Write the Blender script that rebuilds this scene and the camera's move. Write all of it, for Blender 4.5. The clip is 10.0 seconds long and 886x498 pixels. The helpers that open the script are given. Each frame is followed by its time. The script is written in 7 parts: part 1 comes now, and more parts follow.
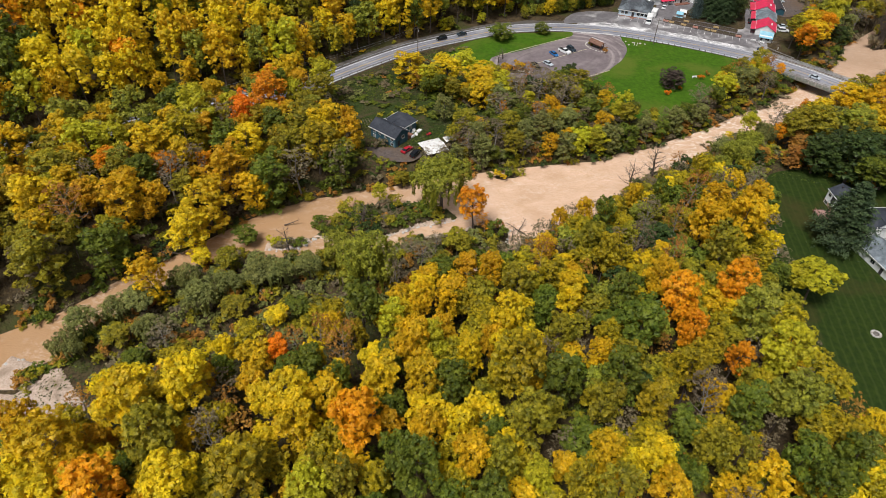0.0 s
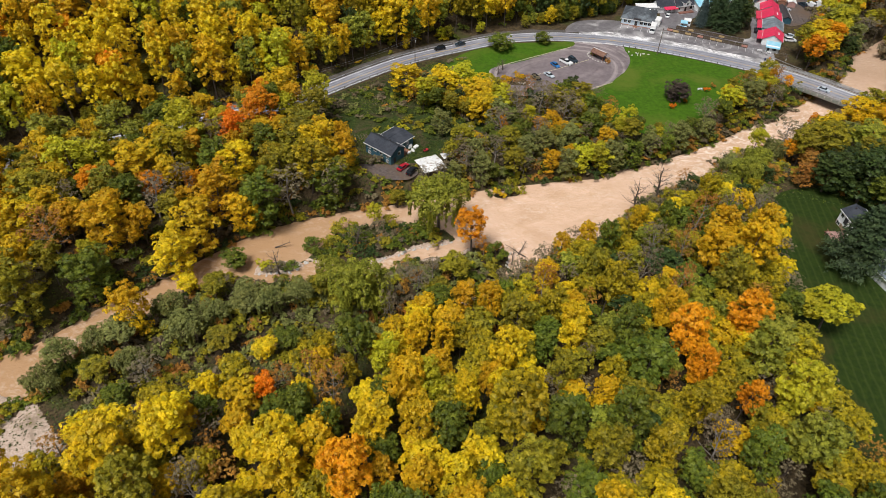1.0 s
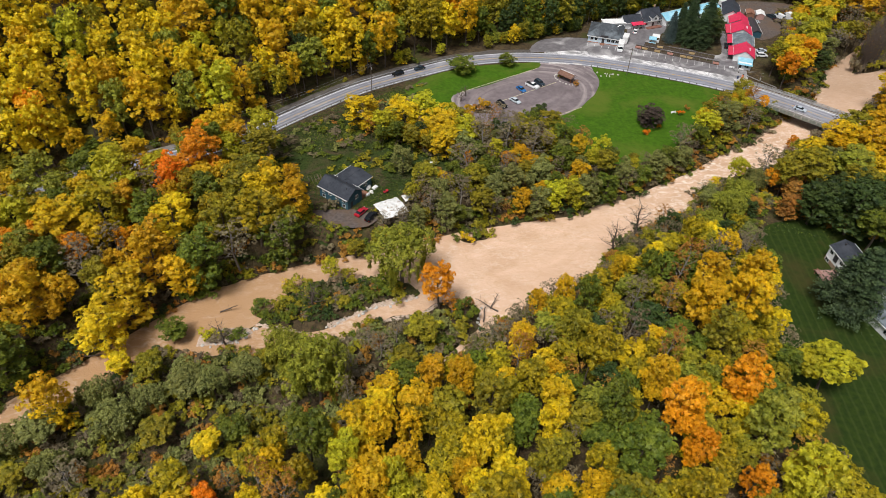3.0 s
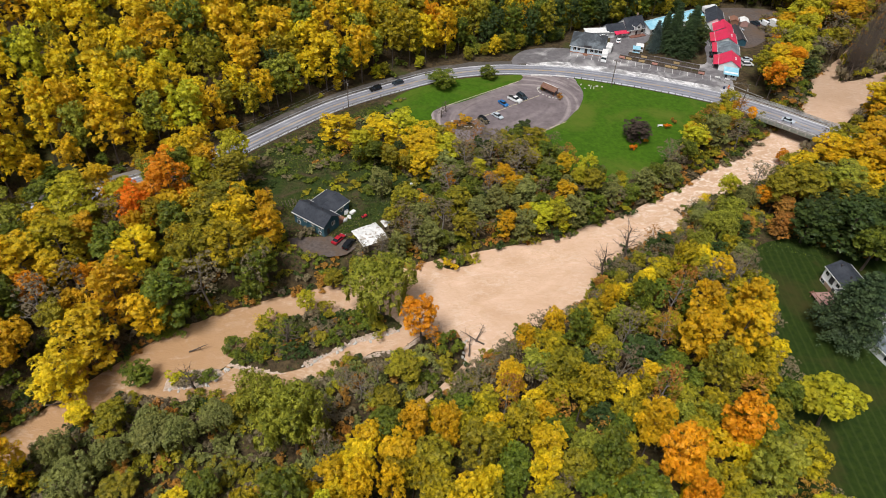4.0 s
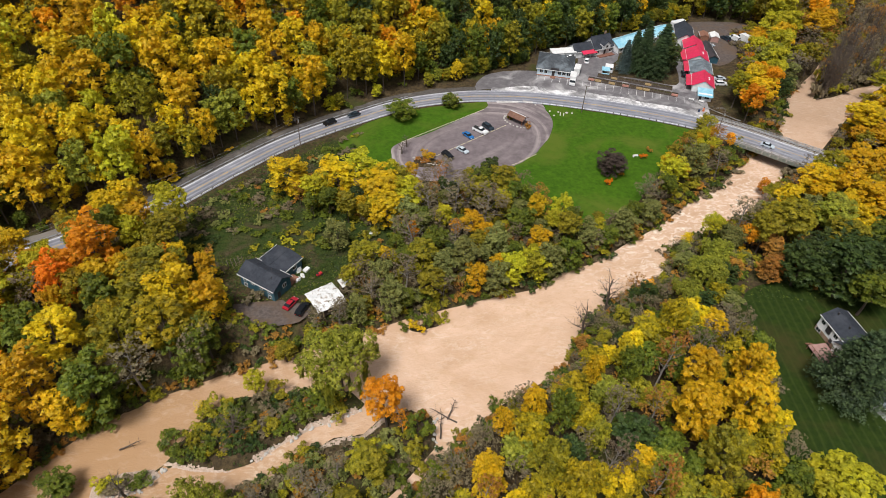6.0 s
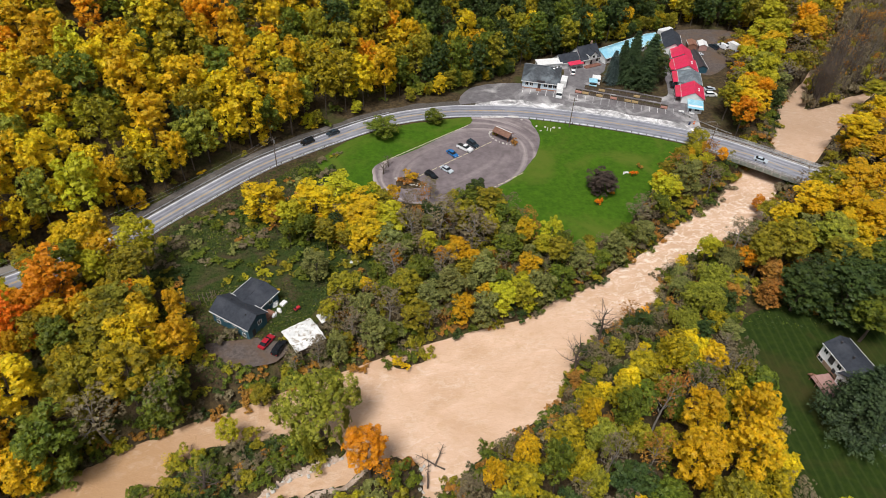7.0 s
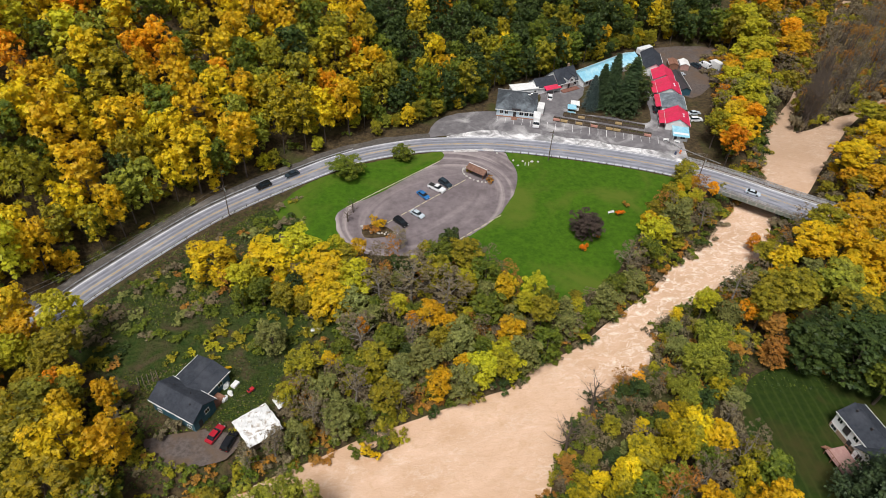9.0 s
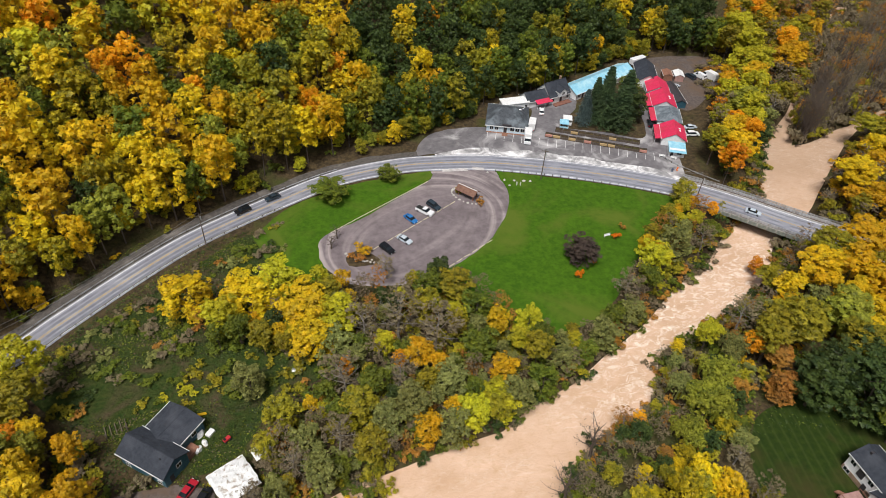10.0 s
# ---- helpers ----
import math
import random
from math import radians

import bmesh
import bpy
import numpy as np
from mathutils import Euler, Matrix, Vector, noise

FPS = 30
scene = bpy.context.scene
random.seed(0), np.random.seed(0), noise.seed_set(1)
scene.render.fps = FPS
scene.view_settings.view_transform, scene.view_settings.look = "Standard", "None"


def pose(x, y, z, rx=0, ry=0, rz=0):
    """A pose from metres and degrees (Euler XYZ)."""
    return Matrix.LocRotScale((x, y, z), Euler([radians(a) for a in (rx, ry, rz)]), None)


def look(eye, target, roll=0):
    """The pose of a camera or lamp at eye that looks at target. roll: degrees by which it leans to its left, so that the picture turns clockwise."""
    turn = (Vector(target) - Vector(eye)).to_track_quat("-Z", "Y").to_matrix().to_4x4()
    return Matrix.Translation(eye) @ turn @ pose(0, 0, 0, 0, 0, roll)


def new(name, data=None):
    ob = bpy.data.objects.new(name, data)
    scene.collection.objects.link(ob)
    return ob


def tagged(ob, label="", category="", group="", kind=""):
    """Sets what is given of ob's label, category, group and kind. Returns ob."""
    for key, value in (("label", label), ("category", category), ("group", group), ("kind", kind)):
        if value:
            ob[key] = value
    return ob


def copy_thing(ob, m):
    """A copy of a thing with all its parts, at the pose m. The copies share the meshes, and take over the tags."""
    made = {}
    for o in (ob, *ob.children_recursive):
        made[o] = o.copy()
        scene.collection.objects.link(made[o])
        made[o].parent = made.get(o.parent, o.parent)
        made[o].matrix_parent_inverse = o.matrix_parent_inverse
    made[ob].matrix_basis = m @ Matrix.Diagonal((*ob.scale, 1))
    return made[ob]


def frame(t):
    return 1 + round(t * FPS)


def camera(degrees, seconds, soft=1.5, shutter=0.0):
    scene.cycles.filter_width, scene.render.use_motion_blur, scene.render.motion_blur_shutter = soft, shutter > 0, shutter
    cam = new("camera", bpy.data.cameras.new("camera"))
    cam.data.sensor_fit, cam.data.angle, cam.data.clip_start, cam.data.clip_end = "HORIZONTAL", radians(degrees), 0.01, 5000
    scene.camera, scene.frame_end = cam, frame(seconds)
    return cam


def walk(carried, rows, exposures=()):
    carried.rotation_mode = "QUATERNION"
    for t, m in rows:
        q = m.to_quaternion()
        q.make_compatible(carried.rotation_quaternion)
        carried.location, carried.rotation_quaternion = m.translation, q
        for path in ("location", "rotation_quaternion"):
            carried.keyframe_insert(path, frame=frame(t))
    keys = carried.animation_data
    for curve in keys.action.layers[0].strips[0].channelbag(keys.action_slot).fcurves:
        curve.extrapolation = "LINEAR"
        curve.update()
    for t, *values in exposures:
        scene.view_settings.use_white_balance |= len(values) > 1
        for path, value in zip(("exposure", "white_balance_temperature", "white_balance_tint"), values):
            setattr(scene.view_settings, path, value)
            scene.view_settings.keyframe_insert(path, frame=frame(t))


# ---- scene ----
cam = camera(67.7, 10.0, soft=0.8)
METRES, EYE, TILT, LEAN, TURN = 115.34, 130.0, -5.0, 0.0, 0.0
ROWS = [
    (0.0, 0.0, 0.0, 0.0, 1.16, -37.3, -1.52),
    (0.5, 0.0019, 0.044, 0.0027, 1.16, -37.3, -1.54),
    (1.0, 0.0036, 0.09, 0.0058, 1.14, -37.31, -1.57),
    (1.5, 0.0055, 0.1375, 0.0086, 0.43, -37.28, -1.57),
    (2.0, 0.0079, 0.1866, 0.0114, -0.45, -37.24, -1.57),
    (2.5, 0.0106, 0.2361, 0.0151, -1.34, -37.23, -1.58),
    (4.0, 0.0238, 0.3859, 0.025, -3.96, -37.12, -1.58),
    (4.5, 0.0292, 0.4361, 0.0285, -4.84, -37.09, -1.6),
    (5.0, 0.036, 0.4861, 0.0317, -5.7, -37.05, -1.59),
    (5.5, 0.0434, 0.5359, 0.0345, -6.53, -37.01, -1.59),
    (7.0, 0.0686, 0.6869, 0.0449, -8.81, -36.98, -1.6),
    (7.5, 0.0786, 0.7367, 0.0477, -9.51, -36.95, -1.6),
    (8.0, 0.0897, 0.7867, 0.0511, -10.15, -36.95, -1.59),
    (8.5, 0.1004, 0.8366, 0.0532, -10.79, -36.91, -1.6),
    (9.0, 0.1124, 0.8863, 0.0563, -11.38, -36.9, -1.59),
    (9.5, 0.1246, 0.9362, 0.0588, -11.88, -36.89, -1.6),
    (10.0, 0.1368, 0.9861, 0.0613, -12.39, -36.87, -1.62),
]
walk(cam, [(t, pose(0, 0, EYE, TILT, LEAN, TURN) @ pose(METRES * x, METRES * y, METRES * z, 90 + pitch, roll, yaw)) for t, x, y, z, yaw, pitch, roll in ROWS])

# ---- light ----
world = bpy.data.worlds.new("overcast_sky")
scene.world = world
world.use_nodes = True
wn = world.node_tree.nodes
wn.clear()
sky = wn.new("ShaderNodeTexSky")
sky.sky_type, sky.sun_disc = "NISHITA", False
sky.sun_elevation, sky.sun_rotation = radians(62), radians(213)
sky.air_density, sky.dust_density, sky.ozone_density = 1.0, 4.0, 1.0
grey = wn.new("ShaderNodeHueSaturation")
grey.inputs["Saturation"].default_value = 0.3
back = wn.new("ShaderNodeBackground")
back.inputs["Strength"].default_value = 0.056
wout = wn.new("ShaderNodeOutputWorld")
world.node_tree.links.new(sky.outputs[0], grey.inputs["Color"])
world.node_tree.links.new(grey.outputs[0], back.inputs["Color"])
world.node_tree.links.new(back.outputs[0], wout.inputs["Surface"])
sun = new("sun", bpy.data.lights.new("sun", "SUN"))
sun.data.energy, sun.data.angle, sun.data.color = 2.65, radians(18), (1.0, 0.97, 0.93)
# soft light from high up, slightly behind the camera
sun.matrix_world = look((-45, -70, 160), (0, 0, 0))
scene.view_settings.exposure = 0.4


# ---- materials ----
def shader(name, rough=0.7, metal=0.0, spec=0.5):
    m = bpy.data.materials.new(name)
    m.use_nodes = True
    nt = m.node_tree
    b = nt.nodes["Principled BSDF"]
    b.inputs["Roughness"].default_value, b.inputs["Metallic"].default_value = rough, metal
    b.inputs["Specular IOR Level"].default_value = spec
    return m, nt, b


def mixed(nt, fac, a, b, blend="MIX"):
    """A colour mix node; each of fac, a, b is a socket or a value."""
    n = nt.nodes.new("ShaderNodeMix")
    n.data_type, n.blend_type = "RGBA", blend
    for i, v in ((0, fac), (6, a), (7, b)):
        if isinstance(v, bpy.types.NodeSocket):
            nt.links.new(v, n.inputs[i])
        else:
            n.inputs[i].default_value = v if i == 0 else (*v, 1)
    return n.outputs[2]


def noisy(nt, scale, detail=4, lo=0.35, hi=0.65, stretch=(1, 1, 1), world_space=True, rough=0.6, distort=0.0):
    tc = nt.nodes.new("ShaderNodeNewGeometry" if world_space else "ShaderNodeTexCoord")
    mp = nt.nodes.new("ShaderNodeMapping")
    mp.inputs["Scale"].default_value = stretch
    nt.links.new(tc.outputs["Position" if world_space else "Object"], mp.inputs[0])
    n = nt.nodes.new("ShaderNodeTexNoise")
    n.inputs["Scale"].default_value, n.inputs["Detail"].default_value = scale, detail
    n.inputs["Roughness"].default_value, n.inputs["Distortion"].default_value = rough, distort
    nt.links.new(mp.outputs[0], n.inputs["Vector"])
    r = nt.nodes.new("ShaderNodeMapRange")
    r.inputs["From Min"].default_value, r.inputs["From Max"].default_value = lo, hi
    nt.links.new(n.outputs["Fac"], r.inputs["Value"])
    return r.outputs[0]


def bumped(nt, b, height, strength, distance=0.1):
    n = nt.nodes.new("ShaderNodeBump")
    n.inputs["Strength"].default_value, n.inputs["Distance"].default_value = strength, distance
    nt.links.new(height, n.inputs["Height"])
    nt.links.new(n.outputs[0], b.inputs["Normal"])


def surface(name, c1, c2, scale=1.0, c3=None, scale3=0.15, rough=0.75, bump=0.3, dist=0.05, world_space=True, metal=0.0, spec=0.4, lo3=0.5, hi3=0.65, swirl=0.5):
    """Two colours mixed by fine noise, a third by broad stains or painted sheen, and fine relief."""
    m, nt, b = shader(name, rough, metal, spec)
    fine = noisy(nt, scale, 6, world_space=world_space)
    col = mixed(nt, fine, c1, c2)
    if c3:
        col = mixed(nt, noisy(nt, scale3, 5, lo3, hi3, world_space=world_space, distort=swirl), col, c3)
    nt.links.new(col, b.inputs["Base Color"])
    if bump:
        bumped(nt, b, fine, bump, dist)
    return m


def leaf_material(name, c1, c2, through_light=0.22):
    m, nt, b = shader(name, 0.55, 0, 0.25)
    geo, info = nt.nodes.new("ShaderNodeNewGeometry"), nt.nodes.new("ShaderNodeObjectInfo")
    # single leaves differ, and whole sprays turn together
    pick = nt.nodes.new("ShaderNodeMath")
    pick.operation, pick.use_clamp = "MULTIPLY_ADD", True
    pick.inputs[1].default_value = 0.5
    nt.links.new(geo.outputs["Random Per Island"], pick.inputs[0])
    spray = nt.nodes.new("ShaderNodeMath")
    spray.operation = "MULTIPLY"
    spray.inputs[1].default_value = 0.6
    nt.links.new(noisy(nt, 0.5, 3, 0.38, 0.64), spray.inputs[0])
    nt.links.new(spray.outputs[0], pick.inputs[2])
    col = mixed(nt, pick.outputs[0], c1, c2)
    hsv = nt.nodes.new("ShaderNodeHueSaturation")
    tone = nt.nodes.new("ShaderNodeMath")
    tone.operation = "MULTIPLY_ADD"
    tone.inputs[1].default_value = 0.5
    half = nt.nodes.new("ShaderNodeMath")
    half.operation = "MULTIPLY"
    half.inputs[1].default_value = 0.5
    nt.links.new(noisy(nt, 0.07, 1, 0.3, 0.7), half.inputs[0])
    nt.links.new(info.outputs["Random"], tone.inputs[0])
    nt.links.new(half.outputs[0], tone.inputs[2])
    for sock, lo, hi in (("Hue", 0.478, 0.506), ("Value", 0.76, 1.14)):
        r = nt.nodes.new("ShaderNodeMapRange")
        r.inputs["To Min"].default_value, r.inputs["To Max"].default_value = lo, hi
        nt.links.new(tone.outputs[0], r.inputs["Value"])
        nt.links.new(r.outputs[0], hsv.inputs[sock])
    nt.links.new(col, hsv.inputs["Color"])
    nt.links.new(hsv.outputs[0], b.inputs["Base Color"])
    tr = nt.nodes.new("ShaderNodeBsdfTranslucent")
    nt.links.new(hsv.outputs[0], tr.inputs["Color"])
    mx = nt.nodes.new("ShaderNodeMixShader")
    mx.inputs[0].default_value = through_light
    nt.links.new(b.outputs[0], mx.inputs[1])
    nt.links.new(tr.outputs[0], mx.inputs[2])
    # ragged gaps between the leaves of a tuft
    gaps, clear = nt.nodes.new("ShaderNodeMixShader"), nt.nodes.new("ShaderNodeBsdfTransparent")
    nt.links.new(noisy(nt, 5.0, 2, 0.41, 0.45), gaps.inputs[0])
    nt.links.new(clear.outputs[0], gaps.inputs[1])
    nt.links.new(mx.outputs[0], gaps.inputs[2])
    nt.links.new(gaps.outputs[0], nt.nodes["Material Output"].inputs["Surface"])
    return m


LEAF = {
    "Y": leaf_material("yellow_leaves", (0.95, 0.69, 0.012), (0.4, 0.33, 0.012)),
    "G": leaf_material("golden_leaves", (0.84, 0.52, 0.01), (0.42, 0.3, 0.01)),
    "T": leaf_material("orange_gold_leaves", (0.95, 0.45, 0.008), (0.6, 0.3, 0.01)),
    "R": leaf_material("red_orange_leaves", (0.95, 0.3, 0.008), (0.75, 0.25, 0.008)),
    "L": leaf_material("lime_yellow_leaves", (0.68, 0.63, 0.025), (0.27, 0.29, 0.015)),
    "P": leaf_material("pale_green_leaves", (0.44, 0.45, 0.045), (0.1, 0.13, 0.015)),
    "N": leaf_material("green_leaves", (0.2, 0.24, 0.02), (0.05, 0.085, 0.012)),
    "E": leaf_material("dark_green_leaves", (0.085, 0.125, 0.025), (0.02, 0.042, 0.013)),
    "V": leaf_material("olive_leaves", (0.46, 0.4, 0.02), (0.11, 0.12, 0.012)),
    "O": leaf_material("olive_gold_leaves", (0.6, 0.46, 0.012), (0.12, 0.12, 0.01)),
    "B": leaf_material("brown_leaves", (0.55, 0.27, 0.035), (0.26, 0.15, 0.035)),
    "S": leaf_material("thin_grey_olive_leaves", (0.27, 0.225, 0.12), (0.14, 0.11, 0.07)),
    "W": leaf_material("grey_green_leaves", (0.33, 0.35, 0.095), (0.1, 0.12, 0.034)),
    "D": leaf_material("dark_needles", (0.075, 0.12, 0.042), (0.018, 0.04, 0.018), 0.1),
    "U": leaf_material("blue_grey_needles", (0.13, 0.18, 0.17), (0.04, 0.065, 0.065), 0.1),
    "K": leaf_material("dark_purple_leaves", (0.06, 0.045, 0.038), (0.1, 0.075, 0.055)),
}
BARK = surface("bark", (0.06, 0.045, 0.035), (0.13, 0.1, 0.08), 3.0, bump=0.6, world_space=False)
PALE_BARK = surface("pale_bark", (0.15, 0.13, 0.115), (0.3, 0.27, 0.24), 3.0, bump=0.4, world_space=False)
SOIL = surface("forest_floor", (0.035, 0.026, 0.015), (0.1, 0.07, 0.034), 0.9, (0.055, 0.06, 0.016), 0.06, 0.9, 0.8, 0.25, spec=0.2)
GRASS = surface("mown_grass", (0.032, 0.086, 0.002), (0.058, 0.13, 0.004), 0.7, (0.085, 0.125, 0.012), 0.05, 0.85, 0.4, 0.05, spec=0.2)
ROUGH_GRASS = surface("rough_grass", (0.02, 0.042, 0.006), (0.045, 0.058, 0.012), 0.8, (0.075, 0.055, 0.03), 0.1, 0.9, 0.8, 0.3, spec=0.2)
ASPHALT = surface("road_asphalt", (0.24, 0.245, 0.29), (0.32, 0.325, 0.37), 0.5, (0.4, 0.405, 0.45), 0.07, 0.33, 0.1, 0.01, spec=0.5)
# the near-white third colour paints the sky's sheen onto the wet forecourt
PLAZA = surface("wet_asphalt_painted_sheen", (0.125, 0.117, 0.125), (0.2, 0.187, 0.195), 0.5, (0.6, 0.58, 0.58), 0.09, 0.35, 0.15, 0.02, lo3=0.5, hi3=0.75, swirl=0.8)
GRAVEL = surface("sandy_gravel", (0.4, 0.29, 0.22), (0.58, 0.46, 0.38), 2.5, (0.28, 0.21, 0.15), 0.15, 0.85, 0.7, 0.08)
SAND_EDGE = surface("pale_worn_slab", (0.42, 0.39, 0.38), (0.6, 0.57, 0.56), 0.8, (0.3, 0.27, 0.26), 0.5, 0.7, 0.3, 0.02)
DIRT = surface("brown_gravel_dirt", (0.07, 0.055, 0.05), (0.135, 0.108, 0.097), 1.5, (0.12, 0.08, 0.055), 0.12, 0.85, 0.5, 0.04)
WHITE_LINE = surface("white_road_paint", (0.75, 0.75, 0.75), (0.85, 0.85, 0.84), 2.0, None, rough=0.6, bump=0)
YELLOW_LINE = surface("yellow_road_paint", (0.6, 0.36, 0.04), (0.68, 0.45, 0.08), 2.0, None, rough=0.6, bump=0)


def lot_material():
    """Worn purplish asphalt with sandy wheel tracks that run round the oval lot."""
    m, nt, b = shader("worn_lot_asphalt", 0.6, 0, 0.4)
    fine = noisy(nt, 0.5, 6)
    col = mixed(nt, fine, (0.14, 0.113, 0.12), (0.21, 0.174, 0.182))
    geo = nt.nodes.new("ShaderNodeNewGeometry")
    ends = []
    for x, y in ((30, 245.5), (62, 267)):
        n = nt.nodes.new("ShaderNodeVectorMath")
        n.operation = "DISTANCE"
        n.inputs[1].default_value = (x, y, 5.1)
        nt.links.new(geo.outputs["Position"], n.inputs[0])
        ends.append(n.outputs["Value"])
    far = nt.nodes.new("ShaderNodeMath")
    nt.links.new(ends[0], far.inputs[0])
    nt.links.new(ends[1], far.inputs[1])
    # across the oval the streaks are narrow, along it they are long
    at_ring = nt.nodes.new("ShaderNodeCombineXYZ")
    nt.links.new(far.outputs[0], at_ring.inputs[0])
    small = nt.nodes.new("ShaderNodeVectorMath")
    small.operation = "MULTIPLY_ADD"
    small.inputs[1].default_value = (0.13, 0.13, 0)
    nt.links.new(geo.outputs["Position"], small.inputs[0])
    nt.links.new(at_ring.outputs[0], small.inputs[2])
    streak = nt.nodes.new("ShaderNodeTexNoise")
    streak.inputs["Scale"].default_value, streak.inputs["Detail"].default_value, streak.inputs["Distortion"].default_value = 0.2, 7, 1.2
    nt.links.new(small.outputs[0], streak.inputs["Vector"])
    ring = nt.nodes.new("ShaderNodeMapRange")
    ring.inputs["From Min"].default_value, ring.inputs["From Max"].default_value = 0.45, 0.95
    nt.links.new(streak.outputs["Fac"], ring.inputs["Value"])
    outer = nt.nodes.new("ShaderNodeMapRange")
    outer.inputs["From Min"].default_value, outer.inputs["From Max"].default_value = 42, 58
    outer.inputs["To Min"].default_value, outer.inputs["To Max"].default_value = 0.3, 1.05
    nt.links.new(far.outputs[0], outer.inputs["Value"])
    sandy = nt.nodes.new("ShaderNodeMath")
    sandy.operation, sandy.use_clamp = "MULTIPLY", True
    nt.links.new(ring.outputs[0], sandy.inputs[0])
    nt.links.new(outer.outputs[0], sandy.inputs[1])
    col = mixed(nt, sandy.outputs[0], col, (0.62, 0.54, 0.52))
    col = mixed(nt, noisy(nt, 0.12, 4, 0.55, 0.75), col, (0.13, 0.105, 0.11))
    nt.links.new(col, b.inputs["Base Color"])
    bumped(nt, b, fine, 0.15, 0.02)
    return m


LOT = lot_material()


def water_material():
    m, nt, b = shader("muddy_water", 0.25, 0, 0.45)
    turn = radians(-33)

    def flow(scale, detail, lo, hi, long, **more):
        r = noisy(nt, scale, detail, lo, hi, (1, long, 1), **more)
        mp = [n for n in nt.nodes if n.bl_idname == "ShaderNodeMapping"][-1]
        mp.inputs["Rotation"].default_value = (0, 0, turn)
        return r
    col = mixed(nt, flow(0.07, 4, 0.3, 0.7, 1.7, distort=0.6), (0.57, 0.37, 0.24), (0.72, 0.5, 0.365))
    col = mixed(nt, flow(0.3, 5, 0.5, 0.8, 1.5, distort=1.2), col, (0.58, 0.375, 0.23))
    # browner downstream, blended in from x = 25 to x = -50
    where = nt.nodes.new("ShaderNodeNewGeometry")
    xyz = nt.nodes.new("ShaderNodeSeparateXYZ")
    nt.links.new(where.outputs["Position"], xyz.inputs[0])
    lower_reach = nt.nodes.new("ShaderNodeMapRange")
    lower_reach.interpolation_type = "SMOOTHSTEP"
    lower_reach.inputs["From Min"].default_value, lower_reach.inputs["From Max"].default_value, lower_reach.inputs["To Max"].default_value = 25, -50, 0.85
    nt.links.new(xyz.outputs["X"], lower_reach.inputs["Value"])
    col = mixed(nt, lower_reach.outputs[0], col, (0.4, 0.235, 0.115))
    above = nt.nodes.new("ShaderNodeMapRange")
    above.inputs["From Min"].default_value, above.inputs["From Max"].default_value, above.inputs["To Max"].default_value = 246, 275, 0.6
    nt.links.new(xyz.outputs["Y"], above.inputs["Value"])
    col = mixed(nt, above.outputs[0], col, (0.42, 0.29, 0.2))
    fleck, patch = flow(0.38, 8, 0.48, 0.68, 1.7, rough=0.68, distort=0.9), flow(0.045, 4, 0.42, 0.66, 1.3)
    # the rapids below the bridge foam most
    geo = nt.nodes.new("ShaderNodeNewGeometry")
    away = nt.nodes.new("ShaderNodeVectorMath")
    away.operation = "DISTANCE"
    away.inputs[1].default_value = (116, 219, 0)
    nt.links.new(geo.outputs["Position"], away.inputs[0])
    rapid = nt.nodes.new("ShaderNodeMapRange")
    rapid.interpolation_type = "SMOOTHSTEP"
    rapid.inputs["From Min"].default_value, rapid.inputs["From Max"].default_value = 62, 20
    nt.links.new(away.outputs["Value"], rapid.inputs["Value"])
    most = nt.nodes.new("ShaderNodeMath")
    most.operation = "MULTIPLY_ADD"
    most.inputs[1].default_value = 0.72
    most.use_clamp = True
    nt.links.new(rapid.outputs[0], most.inputs[0])
    half = nt.nodes.new("ShaderNodeMath")
    half.operation = "MULTIPLY"
    half.inputs[1].default_value = 0.42
    nt.links.new(patch, half.inputs[0])
    nt.links.new(half.outputs[0], most.inputs[2])
    mul = nt.nodes.new("ShaderNodeMath")
    mul.operation = "MULTIPLY"
    nt.links.new(fleck, mul.inputs[0])
    nt.links.new(most.outputs[0], mul.inputs[1])
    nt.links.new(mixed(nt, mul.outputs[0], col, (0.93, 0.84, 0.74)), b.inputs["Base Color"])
    bumped(nt, b, flow(0.7, 8, 0.2, 0.8, 1.5, rough=0.6, distort=0.8), 0.3, 0.4)
    return m


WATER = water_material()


# ---- mesh helpers ----
def thing(name, m, label, category, group="", kind=""):
    ob = new(name)
    ob.empty_display_size = 0.5
    ob.matrix_basis = m
    return tagged(ob, label, category, group, kind)


def part(name, bm, material, parent=None, label=""):
    me = bpy.data.meshes.new(name)
    bm.to_mesh(me)
    bm.free()
    for m in material if isinstance(material, (list, tuple)) else [material]:
        me.materials.append(m)
    ob = new(name, me)
    ob.parent = parent
    return tagged(ob, label)


def box(bm, x0, x1, y0, y1, z0, z1, bevel=0.0):
    vs = [bm.verts.new((x, y, z)) for z in (z0, z1) for x, y in ((x0, y0), (x1, y0), (x1, y1), (x0, y1))]
    fs = [bm.faces.new([vs[i] for i in q]) for q in ((3, 2, 1, 0), (4, 5, 6, 7), (0, 1, 5, 4), (1, 2, 6, 5), (2, 3, 7, 6), (3, 0, 4, 7))]
    if bevel:
        bmesh.ops.bevel(bm, geom=list({e for f in fs for e in f.edges}), offset=bevel, segments=1, affect="EDGES")
    return bm


